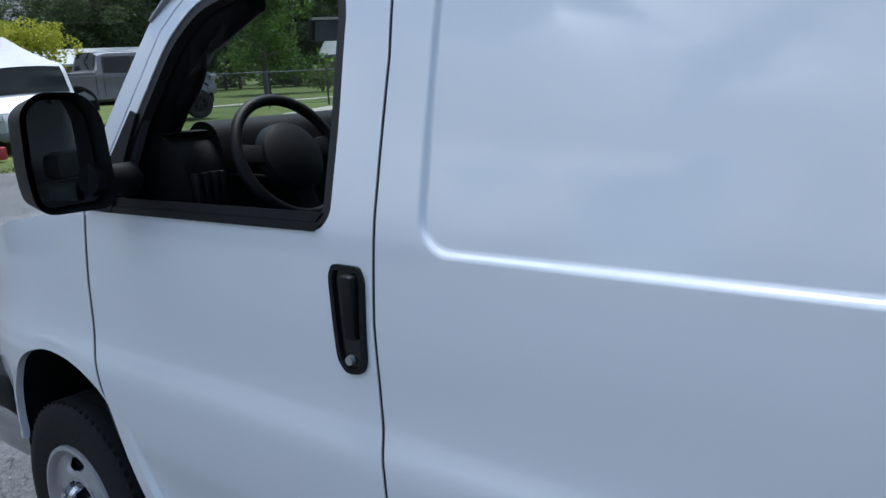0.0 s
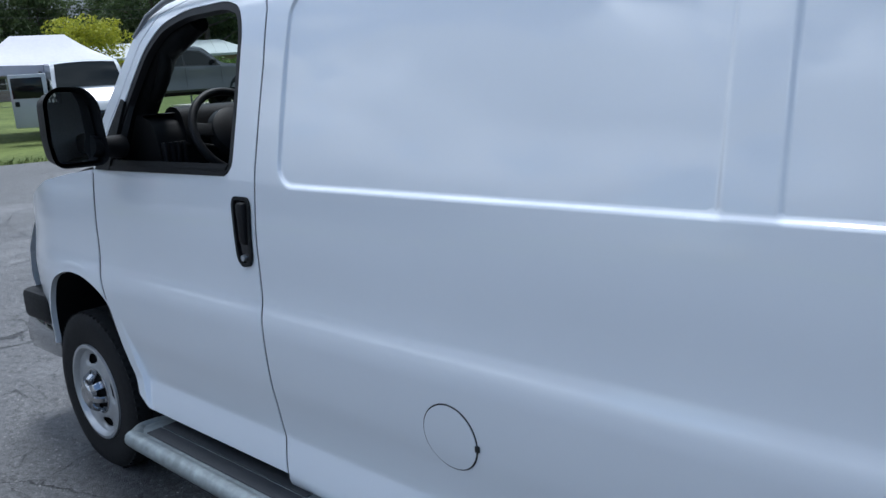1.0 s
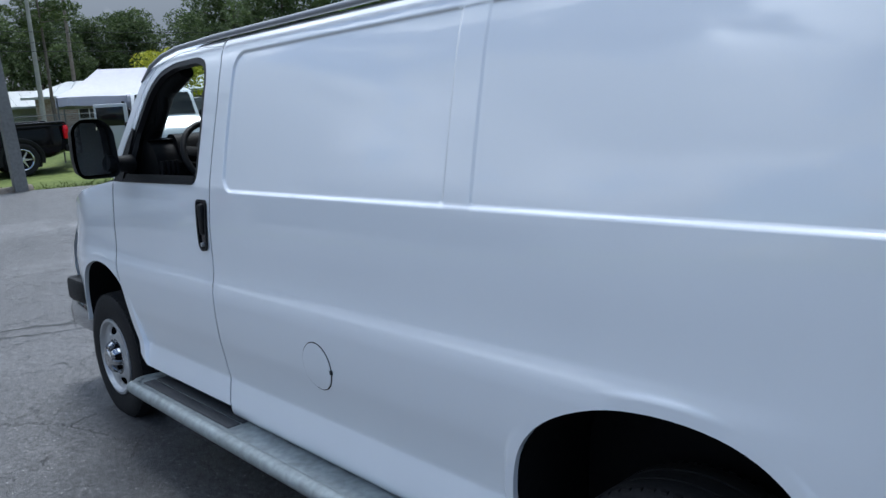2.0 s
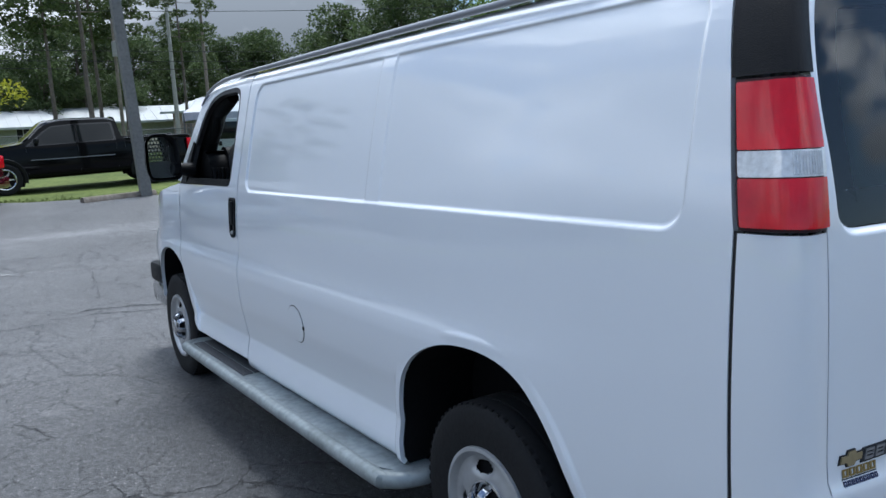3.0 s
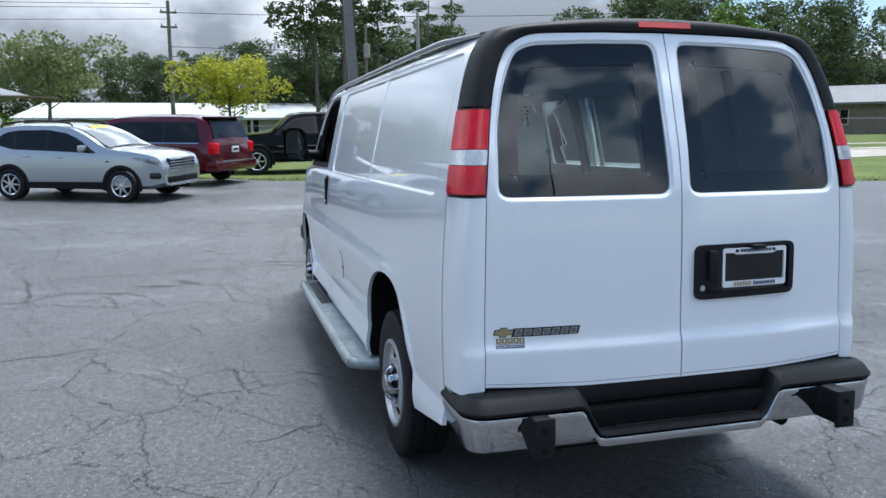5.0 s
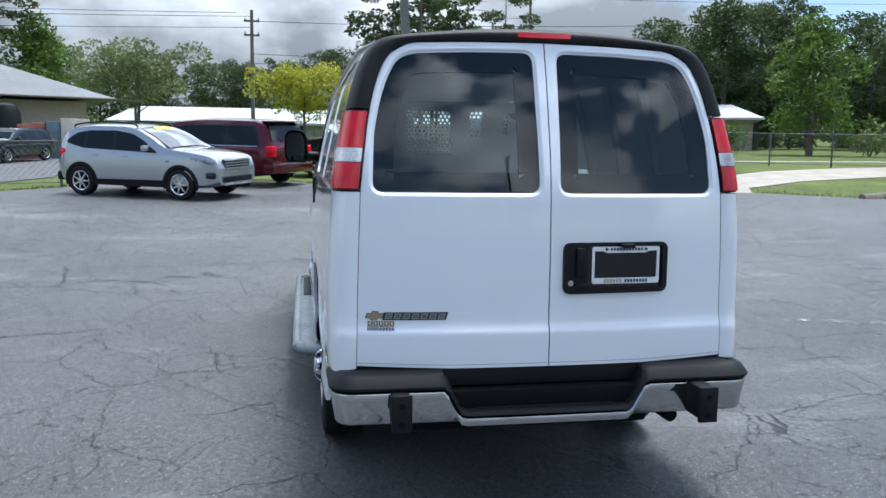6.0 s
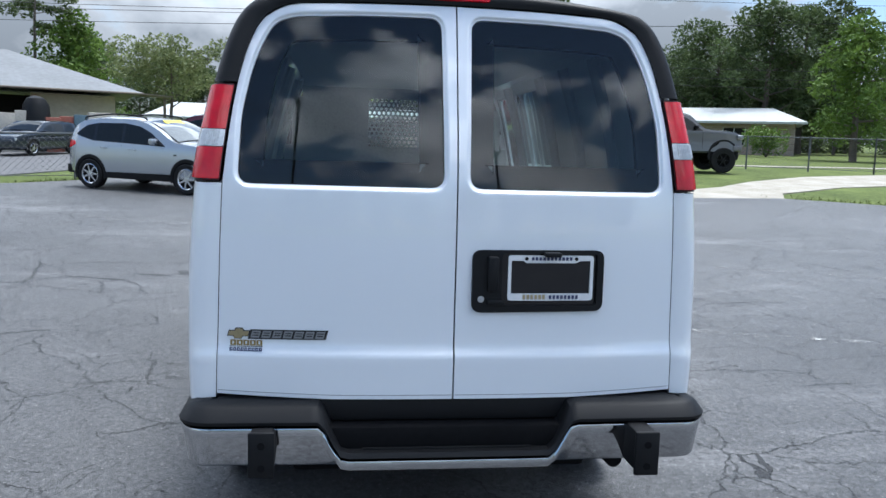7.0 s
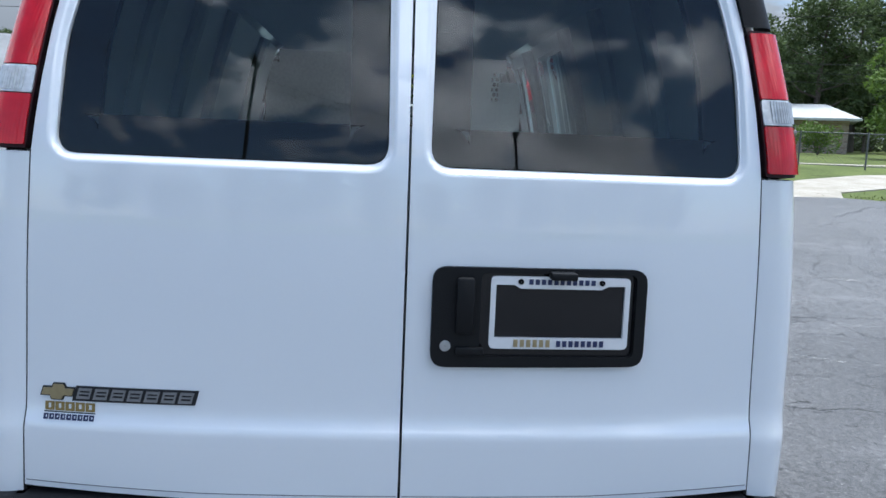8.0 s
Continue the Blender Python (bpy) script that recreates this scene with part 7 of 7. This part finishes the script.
def bushes():
    rnd = random.Random(9)
    for name, label, x, y, r, mat in (("bush", "round green bush by the brick house", -50.5, 29.2, 1.5, LEAF_GREEN), ("bush", "bright lime shrub before the long house", -47.3, 2.8, 0.75, LEAF_LIME), ("bush", "low green hedge before the house", -41.0, 33.5, 1.1, LEAF_PALE)):
        clumps = [(rnd.gauss(0, 0.5) * r, rnd.gauss(0, 0.5) * r, r * rnd.uniform(0.4, 1.2), r * 0.6, r * 0.55) for _ in range(9)]
        root = thing(name, label, "bush", Matrix.Translation((x, y, ground_z(x, y) - 0.05)))
        stem = bmesh.new()
        for k in range(4):
            tube(stem, [(0, 0, 0), (0.3 * r * math.cos(k * 1.6), 0.3 * r * math.sin(k * 1.6), 0.6 * r)], [0.05, 0.02], 6)
        part("stem", stem, BARK, root)
        part("crown", crown_mesh(rnd, clumps, 0.13, 220), mat, root)


bushes()


def undergrowth():
    """Dark shrubs closing the foot of the woods."""
    rnd = random.Random(21)
    first = None
    for i in range(22):
        x, y = -79 + 0.75 * i + rnd.uniform(-1, 1), 24 + 2.9 * i + rnd.uniform(-1, 1)
        at = Matrix.Translation((x, y, ground_z(x, y) - 0.1)) @ Matrix.Rotation(rnd.uniform(0, 6.28), 4, "Z")
        if first is None:
            clumps = [(rnd.gauss(0, 0.9), rnd.gauss(0, 0.9), rnd.uniform(0.4, 2.2), rnd.uniform(0.8, 1.1), 0.9) for _ in range(12)]
            first = thing("shrub", "dark green shrub at the foot of the woods", "bush", at, group="shrubs under the woods")
            stem = bmesh.new()
            for k in range(4):
                tube(stem, [(0, 0, 0), (0.5 * math.cos(k * 1.6), 0.5 * math.sin(k * 1.6), 1.2)], [0.06, 0.02], 6)
            part("stem", stem, BARK, first)
            part("crown", crown_mesh(rnd, clumps, 0.16, 130), LEAF_DARK, first)
        else:
            copy_thing(first, at)


undergrowth()

# ---------------------------------------------------------------- buildings
ROOF_WHITE = material("white_metal_roof", (0.48, 0.50, 0.50), 0.5, grain=0.15, size=6, blotch=0.6)
ROOF_GREY = material("grey_metal_roof", (0.17, 0.18, 0.19), 0.6, grain=0.3, size=5, blotch=0.5)
SIDING = material("cream_wall", (0.52, 0.47, 0.36), 0.8, grain=0.2, size=6, blotch=0.8)
PALE_WALL = material("pale_green_wall", (0.36, 0.375, 0.32), 0.8, grain=0.15, size=6)
# near-black colour holding the shade of the shed's inside
SHADE_IN = material("inside_shade", (0.015, 0.014, 0.013), 0.9, grain=0.3, size=5)
TIMBER = material("weathered_timber", (0.20, 0.17, 0.14), 0.85, grain=0.4, size=14, bump=0.3)
WIRE = material("galvanised_wire", (0.13, 0.135, 0.14), 0.6, metal=0.3, grain=0.2, size=40)
CABLE = material("black_cable", (0.02, 0.02, 0.02), 0.6)


def brick_material():
    m = material("brick_wall", (0.20, 0.14, 0.115), 0.9, grain=0.3, size=30)
    n, l = m.node_tree.nodes, m.node_tree.links
    b = n.new("ShaderNodeTexBrick")
    b.inputs["Scale"].default_value = 1.0
    b.inputs["Brick Width"].default_value = 0.42
    b.inputs["Row Height"].default_value = 0.15
    b.inputs["Mortar Size"].default_value = 0.02
    b.inputs["Color1"].default_value = (0.26, 0.17, 0.14, 1)
    b.inputs["Color2"].default_value = (0.36, 0.28, 0.24, 1)
    b.inputs["Mortar"].default_value = (0.34, 0.32, 0.29, 1)
    tc = n.new("ShaderNodeTexCoord")
    turn = n.new("ShaderNodeMapping")
    turn.inputs["Rotation"].default_value = (math.pi / 2, 0, 0)
    l.new(tc.outputs["Object"], turn.inputs["Vector"])
    l.new(turn.outputs["Vector"], b.inputs["Vector"])
    l.new(b.outputs["Color"], n["Principled BSDF"].inputs["Base Color"])
    return m


BRICK = brick_material()


def house(name, label, at, length, depth, wall_h, rise, over, wall, roof, windows, ribs, hip=0.0, posts=0):
    """A long low house, its front along local x at y = 0, with a ribbed roof."""
    root = thing(name, label, "house", at)
    part("wall", boxed(0, length, 0, depth, -0.3, wall_h), wall, root)
    r = bmesh.new()
    e = over
    lo, hi = wall_h, wall_h + rise
    a = [r.verts.new(p) for p in ((-e, -e, lo), (length + e, -e, lo), (length + e, depth + e, lo), (-e, depth + e, lo), (-e + hip, depth / 2, hi), (length + e - hip, depth / 2, hi))]
    for f in ((0, 1, 5, 4), (2, 3, 4, 5), (1, 2, 5), (3, 0, 4), (0, 3, 2, 1)):
        r.faces.new([a[k] for k in f])
    bmesh.ops.recalc_face_normals(r, faces=r.faces)
    roof_ob = part("roof", r, roof, root, smooth=False)
    part("fascia", boxed(-e, length + e, -e - 0.02, -e + 0.02, lo - 0.16, lo + 0.02), roof, root)
    if ribs:
        k = int(length / ribs)
        for i in range(k + 1):
            x = -e + 0.1 + i * (length + 2 * e - 0.2) / k
            top = min(1.0, min(x + e, length + e - x) / hip) if hip else 1.0
            rib = bmesh.new()
            tube(rib, [(x, -e, lo + 0.02), (x, -e + (depth / 2 + e) * top, lo + 0.02 + rise * top)], 0.03, 4)
            part("roof_rib", rib, roof, roof_ob)
    for x0, x1, z0, z1 in windows:
        w = part("window", boxed(x0, x1, -0.03, 0.04, z0, z1), DARK_GLASS, root, "dark window")
        for q in (x0 - 0.06, (x0 + x1) / 2 - 0.03, x1):
            part("frame", boxed(q, q + 0.06, -0.05, 0.0, z0 - 0.05, z1 + 0.05), ROOF_WHITE, w)
        part("sill", boxed(x0 - 0.1, x1 + 0.1, -0.08, 0.0, z0 - 0.1, z0 - 0.04), ROOF_WHITE, w)
    for i in range(posts):
        x = length * (i + 0.5) / posts
        part("porch_post", boxed(x - 0.07, x + 0.07, -e + 0.05, -e + 0.19, -0.3, lo), ROOF_WHITE, root)
    return root


def facing(x, y, heading):
    """Local x runs along the heading (degrees), local -y looks to the lot."""
    return Matrix.Translation((x, y, ground_z(x, y))) @ Matrix.Rotation(radians(heading), 4, "Z")


# brick house to the right; its right-hand corner stands at (-56, 34.5)
house("brick_house", "low brick house with a white metal roof", facing(-66.0, 15.5, 62), 21.5, 9.0, 2.5, 1.35, 0.8, BRICK, ROOF_WHITE, [(16.2, 17.8, 0.7, 2.0), (8.0, 9.6, 0.8, 2.0), (3.0, 4.4, 0.8, 2.0)], 0.9, hip=2.4)
house("long_house", "long pale house with a white metal roof", facing(-71.0, -17.0, 88), 24.5, 9.0, 2.0, 1.5, 0.9, PALE_WALL, ROOF_WHITE, [(15.0, 16.0, 0.6, 1.8), (18.0, 19.0, 0.6, 1.8), (21.5, 22.4, 0.3, 1.9)], 0.8, hip=1.5, posts=6)
house("long_house", "long pale house with a white metal roof", facing(-73.0, 6.5, 84), 13.0, 9.0, 2.0, 1.5, 0.9, PALE_WALL, ROOF_WHITE, [(3.0, 4.2, 0.6, 1.8)], 0.8, hip=0.0)
house("grey_house", "distant grey house among the trees", facing(-54.0, 46.0, 50), 9.0, 7.0, 2.5, 1.6, 0.5, TIMBER, ROOF_GREY, [(2.0, 3.2, 0.8, 1.9)], 0.0, hip=1.0)


def open_shed():
    """The cream shed with an open front, goods and a lean-to."""
    at = facing(-30.93, -25.8, 110)
    root = thing("open_shed", "cream shed with a grey metal roof and an open front", "shed", at)
    part("wall", boxed(12.3, 15.8, 0, 7.0, -0.5, 2.75), SIDING, root, "cream wall")
    # back wall coloured near black to give the depth of shade under the roof
    part("back_wall", boxed(-8, 12.3, 3.2, 3.4, -0.5, 2.75), SHADE_IN, root)
    part("floor", boxed(-8, 12.3, -0.8, 3.2, -0.5, -0.1), CONCRETE, root)
    r = bmesh.new()
    a = [r.verts.new(p) for p in ((-9, -1.3, 2.90), (16.9, -1.3, 2.90), (16.9, 8.2, 2.90), (-9, 8.2, 2.90), (-9, 3.5, 4.85), (11.4, 3.5, 4.85))]
    for f in ((0, 1, 5, 4), (2, 3, 4, 5), (1, 2, 5), (3, 0, 4), (0, 3, 2, 1)):
        r.faces.new([a[k] for k in f])
    bmesh.ops.recalc_face_normals(r, faces=r.faces)
    part("roof", r, ROOF_GREY, root, "grey metal hip roof", smooth=False)
    part("gutter", tube(bmesh.new(), [(-9, -1.33, 2.86), (16.9, -1.33, 2.86)], 0.05, 8), TIMBER, root)
    for x in (-7.8, -3.5, 1.0, 5.4, 9.6):
        part("post", boxed(x - 0.08, x + 0.08, -1.1, -0.94, -0.5, 2.85, 0.01), TIMBER, root)
    part("lean_to_roof", prism(bmesh.new(), [(15.8, 2.98), (18.4, 2.86), (18.4, 2.92), (15.8, 3.04)], 1.6, lambda u, v, w: (u, 0.2 + w, v)), TIMBER, root, "dark lean-to roof")
    part("post", boxed(18.14, 18.26, 1.44, 1.56, -0.5, 2.9), TIMBER, root)
    # strings of bulbs under the eave
    line = bmesh.new()
    for i in range(26):
        x = -8.5 + i
        tube(line, [(x, -1.3, 2.72), (x + 0.5, -1.3, 2.60), (x + 1.0, -1.3, 2.72)], 0.008, 4)
    part("light_string", line, CABLE, root)
    # goods
    rnd = random.Random(3)
    for i in range(12):
        x = 9.2 + i * 0.56
        c = rnd.choice([(0.30, 0.10, 0.07), (0.45, 0.42, 0.36), (0.10, 0.16, 0.2), (0.5, 0.46, 0.4)])
        h = rnd.uniform(1.65, 2.15)
        solid("crate", boxed(-0.3, 0.3, -0.25, 0.25, 0, h, 0.02), material("crate_paint", c, 0.7, grain=0.3, size=12), "stacked goods before the shed", "crate", at=at @ Matrix.Translation((x, -1.9 - rnd.uniform(0, 0.5), -0.12)), group="goods before the shed")
    rack = thing("goods_rack", "wooden rack with goods under the shed roof", "shelf", at @ Matrix.Translation((6.2, -0.9, -0.1)))
    for z in (0.3, 0.9, 1.5):
        part("shelf", boxed(-0.9, 0.9, -0.3, 0.3, z, z + 0.05, 0.005), TIMBER, rack)
    for x in (-0.88, 0.82):
        part("upright", boxed(x, x + 0.06, -0.3, 0.3, 0, 1.6, 0.005), TIMBER, rack)
    tarp = lathe(bmesh.new(), [(0.55, 0.0), (0.58, 1.2), (0.52, 2.2), (0.36, 2.5), (0.13, 2.6), (0.001, 2.62)], 20, "Z")
    solid("covered_grill", tarp, BLACK_TRIM, "tall black covered stand before the shed", "cover", at=at @ Matrix.Translation((12.5, -2.2, -0.12)))


open_shed()


def canopy():
    """White pop-up canopy over the camper's side."""
    at = Matrix.Translation((-24.8, 6.7, ground_z(-24.8, 6.7))) @ Matrix.Rotation(radians(70), 4, "Z")
    root = thing("canopy_tent", "white pop-up canopy tent on thin legs", "tent", at)
    CLOTH = material("white_canvas", (0.50, 0.495, 0.545), 0.8, grain=0.08, size=12)
    c = bmesh.new()
    a0, b0, ridge, top, eave = 1.85, 1.5, 0.68, 2.62, 1.80
    rows = []
    for i in range(9):
        t = i / 8
        z = eave + (top - eave) * (t ** 0.85) - 0.10 * math.sin(math.pi * t)
        ring = []
        for e in range(32):
            a = 2 * math.pi * (e + 0.5) / 32
            m = 1 / max(abs(math.cos(a)), abs(math.sin(a)))
            x, y = m * math.cos(a) * (a0 * (1 - t) + ridge * t), m * math.sin(a) * (b0 * (1 - t) + 0.01)
            ring.append(c.verts.new((x, y, z - 0.04 * (1 - t) * (1 - abs(math.sin(2 * a))))))
        rows.append(ring)
    skirt = [c.verts.new((v.co.x * 1.005, v.co.y * 1.005, v.co.z - 0.24 - 0.02 * (i % 2))) for i, v in enumerate(rows[0])]
    rows.insert(0, skirt)
    for a, b in zip(rows, rows[1:]):
        for k in range(32):
            c.faces.new((a[k], a[(k + 1) % 32], b[(k + 1) % 32], b[k]))
    part("canvas", c, CLOTH, root, "white canvas roof with a valance")
    for x in (-1.8, 1.8):
        for y in (-1.45, 1.45):
            part("leg", tube(bmesh.new(), [(x, y, 0), (x, y, 1.8)], 0.022, 6), WIRE, root)
    can = boxed(-0.14, 0.14, -0.10, 0.10, 0, 0.26, 0.03)
    solid("fuel_can", can, material("red_plastic", (0.35, 0.02, 0.03), 0.5, grain=0.2), "red fuel can on the grass beside the van", "fuel can", at=stand(-20.0, 4.9, 20))


canopy()

# ---------------------------------------------------------------- poles, wires and fences


def utility_pole(x, y, h, r, mat, label, arms, lean=(0, 0), square=False):
    root = thing("utility_pole", label, "pole", Matrix.Translation((x, y, ground_z(x, y) - 0.2)))
    p = bmesh.new()
    tube(p, [(0, 0, 0), (lean[0] * 0.5, lean[1] * 0.5, h * 0.5), (lean[0], lean[1], h)], [r, r * 0.85, r * 0.68], 4 if square else 12)
    part("shaft", p, mat, root)
    for z in arms:
        a = part("cross_arm", boxed(-0.06, 0.06, -0.5, 0.5, z - 0.06, z + 0.06, 0.01), TIMBER, root)
        for y2 in (-0.42, 0.42):
            part("insulator", lathe(bmesh.new(), [(0.001, 0.0), (0.05, 0.0), (0.06, 0.06), (0.03, 0.1), (0.03, 0.16), (0.001, 0.17)], 8, "Z", (0, y2, z + 0.06)), CONCRETE, a)
    return root


POLE_GREY = material("weathered_pole", (0.20, 0.20, 0.19), 0.9, grain=0.35, size=18, blotch=1.0, bump=0.4)
utility_pole(-18.25, 1.85, 10.5, 0.17, POLE_GREY, "leaning grey concrete pole at the edge of the lot", (), (0.05, -0.55), True)
utility_pole(-51.4, -4.3, 9.2, 0.15, TIMBER, "wooden utility pole with cross arms", (8.5, 7.6))
utility_pole(-69.0, 19.5, 14.0, 0.16, TIMBER, "wooden utility pole above the roofs", (13.5,))
tall = utility_pole(-41.0, 6.3, 6.8, 0.10, TIMBER, "thin wooden utility pole with a transformer", ())
part("transformer", lathe(bmesh.new(), [(0.001, 5.0), (0.18, 5.0), (0.18, 5.7), (0.001, 5.75)], 12, "Z", (0.25, 0, 0)), CONCRETE, tall)
utility_pole(-52.0, 12.0, 9.0, 0.15, CONCRETE, "grey utility pole before the pines", ())


def wires():
    rnd = random.Random(12)
    spans = [((-51.4, -4.3, 8.6), (-52, -70, 9.0)), ((-51.4, -4.3, 7.9), (-52, -70, 8.0)), ((-51.4, -5.3, 8.8), (-52, -71, 9.6)), ((-51.4, -4.3, 8.3), (-46, 40, 9.3)), ((-51.4, -4.3, 6.2), (-45, 60, 6.3)), ((-51.4, -4.3, 5.6), (-45, 60, 5.7)), ((-51.4, -4.3, 5.2), (-45, 60, 5.0)), ((-69, 19.5, 13.5), (-60, 80, 14)), ((-69, 19.5, 13.4), (-69, -40, 13.0))]
    for a, b in spans:
        a = Vector(a) + Vector((0, 0, ground_z(a[0], a[1])))
        b = Vector(b) + Vector((0, 0, ground_z(b[0], b[1])))
        n, sag = 16, 0.5
        t = bmesh.new()
        tube(t, [tuple(a.lerp(b, k / n) - Vector((0, 0, 4 * sag * k / n * (1 - k / n)))) for k in range(n + 1)], 0.018, 5)
        solid("power_line", t, CABLE, "thin dark overhead power line", "cable", group="overhead power lines")


wires()


def chain_fence(name, line, h, label):
    """Posts, a top rail, and a diamond net of thin wire."""
    root = thing(name, label, "fence")
    total = 0
    for (x0, y0), (x1, y1) in zip(line, line[1:]):
        d = math.dist((x0, y0), (x1, y1))
        n = max(1, round(d / 2.6))
        for i in range(n + 1):
            x, y = x0 + (x1 - x0) * i / n, y0 + (y1 - y0) * i / n
            z = ground_z(x, y)
            part("post", tube(bmesh.new(), [(x, y, z - 0.2), (x, y, z + h + 0.05)], 0.035, 7), WIRE, root)
        za, zb = ground_z(x0, y0), ground_z(x1, y1)
        part("top_rail", tube(bmesh.new(), [(x0, y0, za + h), ((x0 + x1) / 2, (y0 + y1) / 2, ground_z((x0 + x1) / 2, (y0 + y1) / 2) + h), (x1, y1, zb + h)], 0.022, 6), WIRE, root)
        part("bottom_wire", tube(bmesh.new(), [(x0, y0, za + 0.08), ((x0 + x1) / 2, (y0 + y1) / 2, ground_z((x0 + x1) / 2, (y0 + y1) / 2) + 0.08), (x1, y1, zb + 0.08)], 0.010, 5), WIRE, root)
        net = bmesh.new()
        pitch = 0.16
        k = int(d / pitch)
        for i in range(-int(h / pitch), k):
            for s in (1, -1):
                a, b = i * pitch, i * pitch + h
                za2, zb2 = (0.05, h) if s > 0 else (h, 0.05)
                if b < 0 or a > d:
                    continue
                a2, b2 = max(a, 0), min(b, d)
                f0, f1 = (a2 - a) / h, (b2 - a) / h
                p = [(x0 + (x1 - x0) * q / d, y0 + (y1 - y0) * q / d, ground_z(x0 + (x1 - x0) * q / d, y0 + (y1 - y0) * q / d) + za2 + (zb2 - za2) * f) for q, f in ((a2, f0), (b2, f1))]
                tube(net, p, 0.0035, 3, cap=False)
        mesh_part = part("wire_net", net, WIRE, root, "thin wire net", smooth=False)
        mesh_part["kind"] = "stuff"
    return root


chain_fence("chain_fence", [(-30.6, 14.5), (-27.0, 20.8), (-22.0, 30.0)], 1.35, "grey chain-link fence along the grass")
chain_fence("chain_fence", [(-18.9, -7.3), (-18.0, -10.5), (-17.0, -15.0)], 1.15, "grey chain-link fence beside the road")
chain_fence("chain_fence", [(-46.0, -6.0), (-46.0, 8.0), (-44.0, 16.0)], 1.2, "grey chain-link fence before the long house")


STOP_STONE = material("weathered_stop", (0.23, 0.20, 0.165), 0.9, grain=0.45, size=18, blotch=2.0, second=(0.11, 0.09, 0.07), bump=0.4)


def wheel_stop(x, y, heading):
    bm = bmesh.new()
    prism(bm, [(-0.11, 0), (0.11, 0), (0.09, 0.08), (0.05, 0.13), (-0.05, 0.13), (-0.09, 0.08)], 1.7, lambda u, v, w: (u, w - 0.85, v * 0.85))
    solid("wheel_stop", bm, STOP_STONE, "worn concrete wheel stop on the asphalt edge", "wheel stop", at=stand(x, y, heading), group="concrete wheel stops")


wheel_stop(-18.2, 1.25, 14)
wheel_stop(-15.3, 13.9, 20)

# light poles with pennant strings along the street behind, seen in the rear glass


def street_lamp(x, y, h):
    root = thing("street_lamp", "dark steel lot lamp on a tall pole", "street lamp", Matrix.Translation((x, y, ground_z(x, y))), group="lot lamps")
    part("pole", tube(bmesh.new(), [(0, 0, 0), (0, 0, h)], [0.11, 0.07], 10), BLACK_TRIM, root)
    part("lamp_head", boxed(-0.75, 0.15, -0.16, 0.16, h - 0.05, h + 0.10, 0.03), BLACK_TRIM, root)
    return root


LAMPS = [(16.5, -5.0, 12.4), (22.0, 5.3, 12.0), (29.0, 15.4, 11.6), (37.0, 25.0, 11.6), (10.5, -15.0, 12.4)]
for x, y, h in LAMPS:
    street_lamp(x, y, h)


def pennants():
    order = [LAMPS[4], LAMPS[0], LAMPS[1], LAMPS[2], LAMPS[3]]
    for k, (a, b) in enumerate(zip(order, order[1:])):
        for drop in (0.6, 0.95):
            p, q = Vector((a[0], a[1], a[2] - drop)), Vector((b[0], b[1], b[2] - drop))
            cord = thing("pennant_string", "string of small dark pennants between lamp poles", "pennants", group="pennant strings")
            at = [p.lerp(q, i / 20) - Vector((0, 0, 0.5 * 4 * (i / 20) * (1 - i / 20) * 0.5)) for i in range(21)]
            part("cord", tube(bmesh.new(), [tuple(v) for v in at], 0.012, 4), CABLE, cord)
            d = (q - p).normalized()
            for i in range(1, 20):
                v = at[i]
                flag = bmesh.new()
                w = 0.11
                prism(flag, [(-w, 0), (w, 0), (0.03, -0.16), (-0.03, -0.16)], 0.006, lambda u, t, s2, v=v, d=d: tuple(v + d * u + Vector((0, 0, t)) + Vector((-d.y, d.x, 0)) * s2))
                part("pennant", flag, CABLE, cord)


pennants()
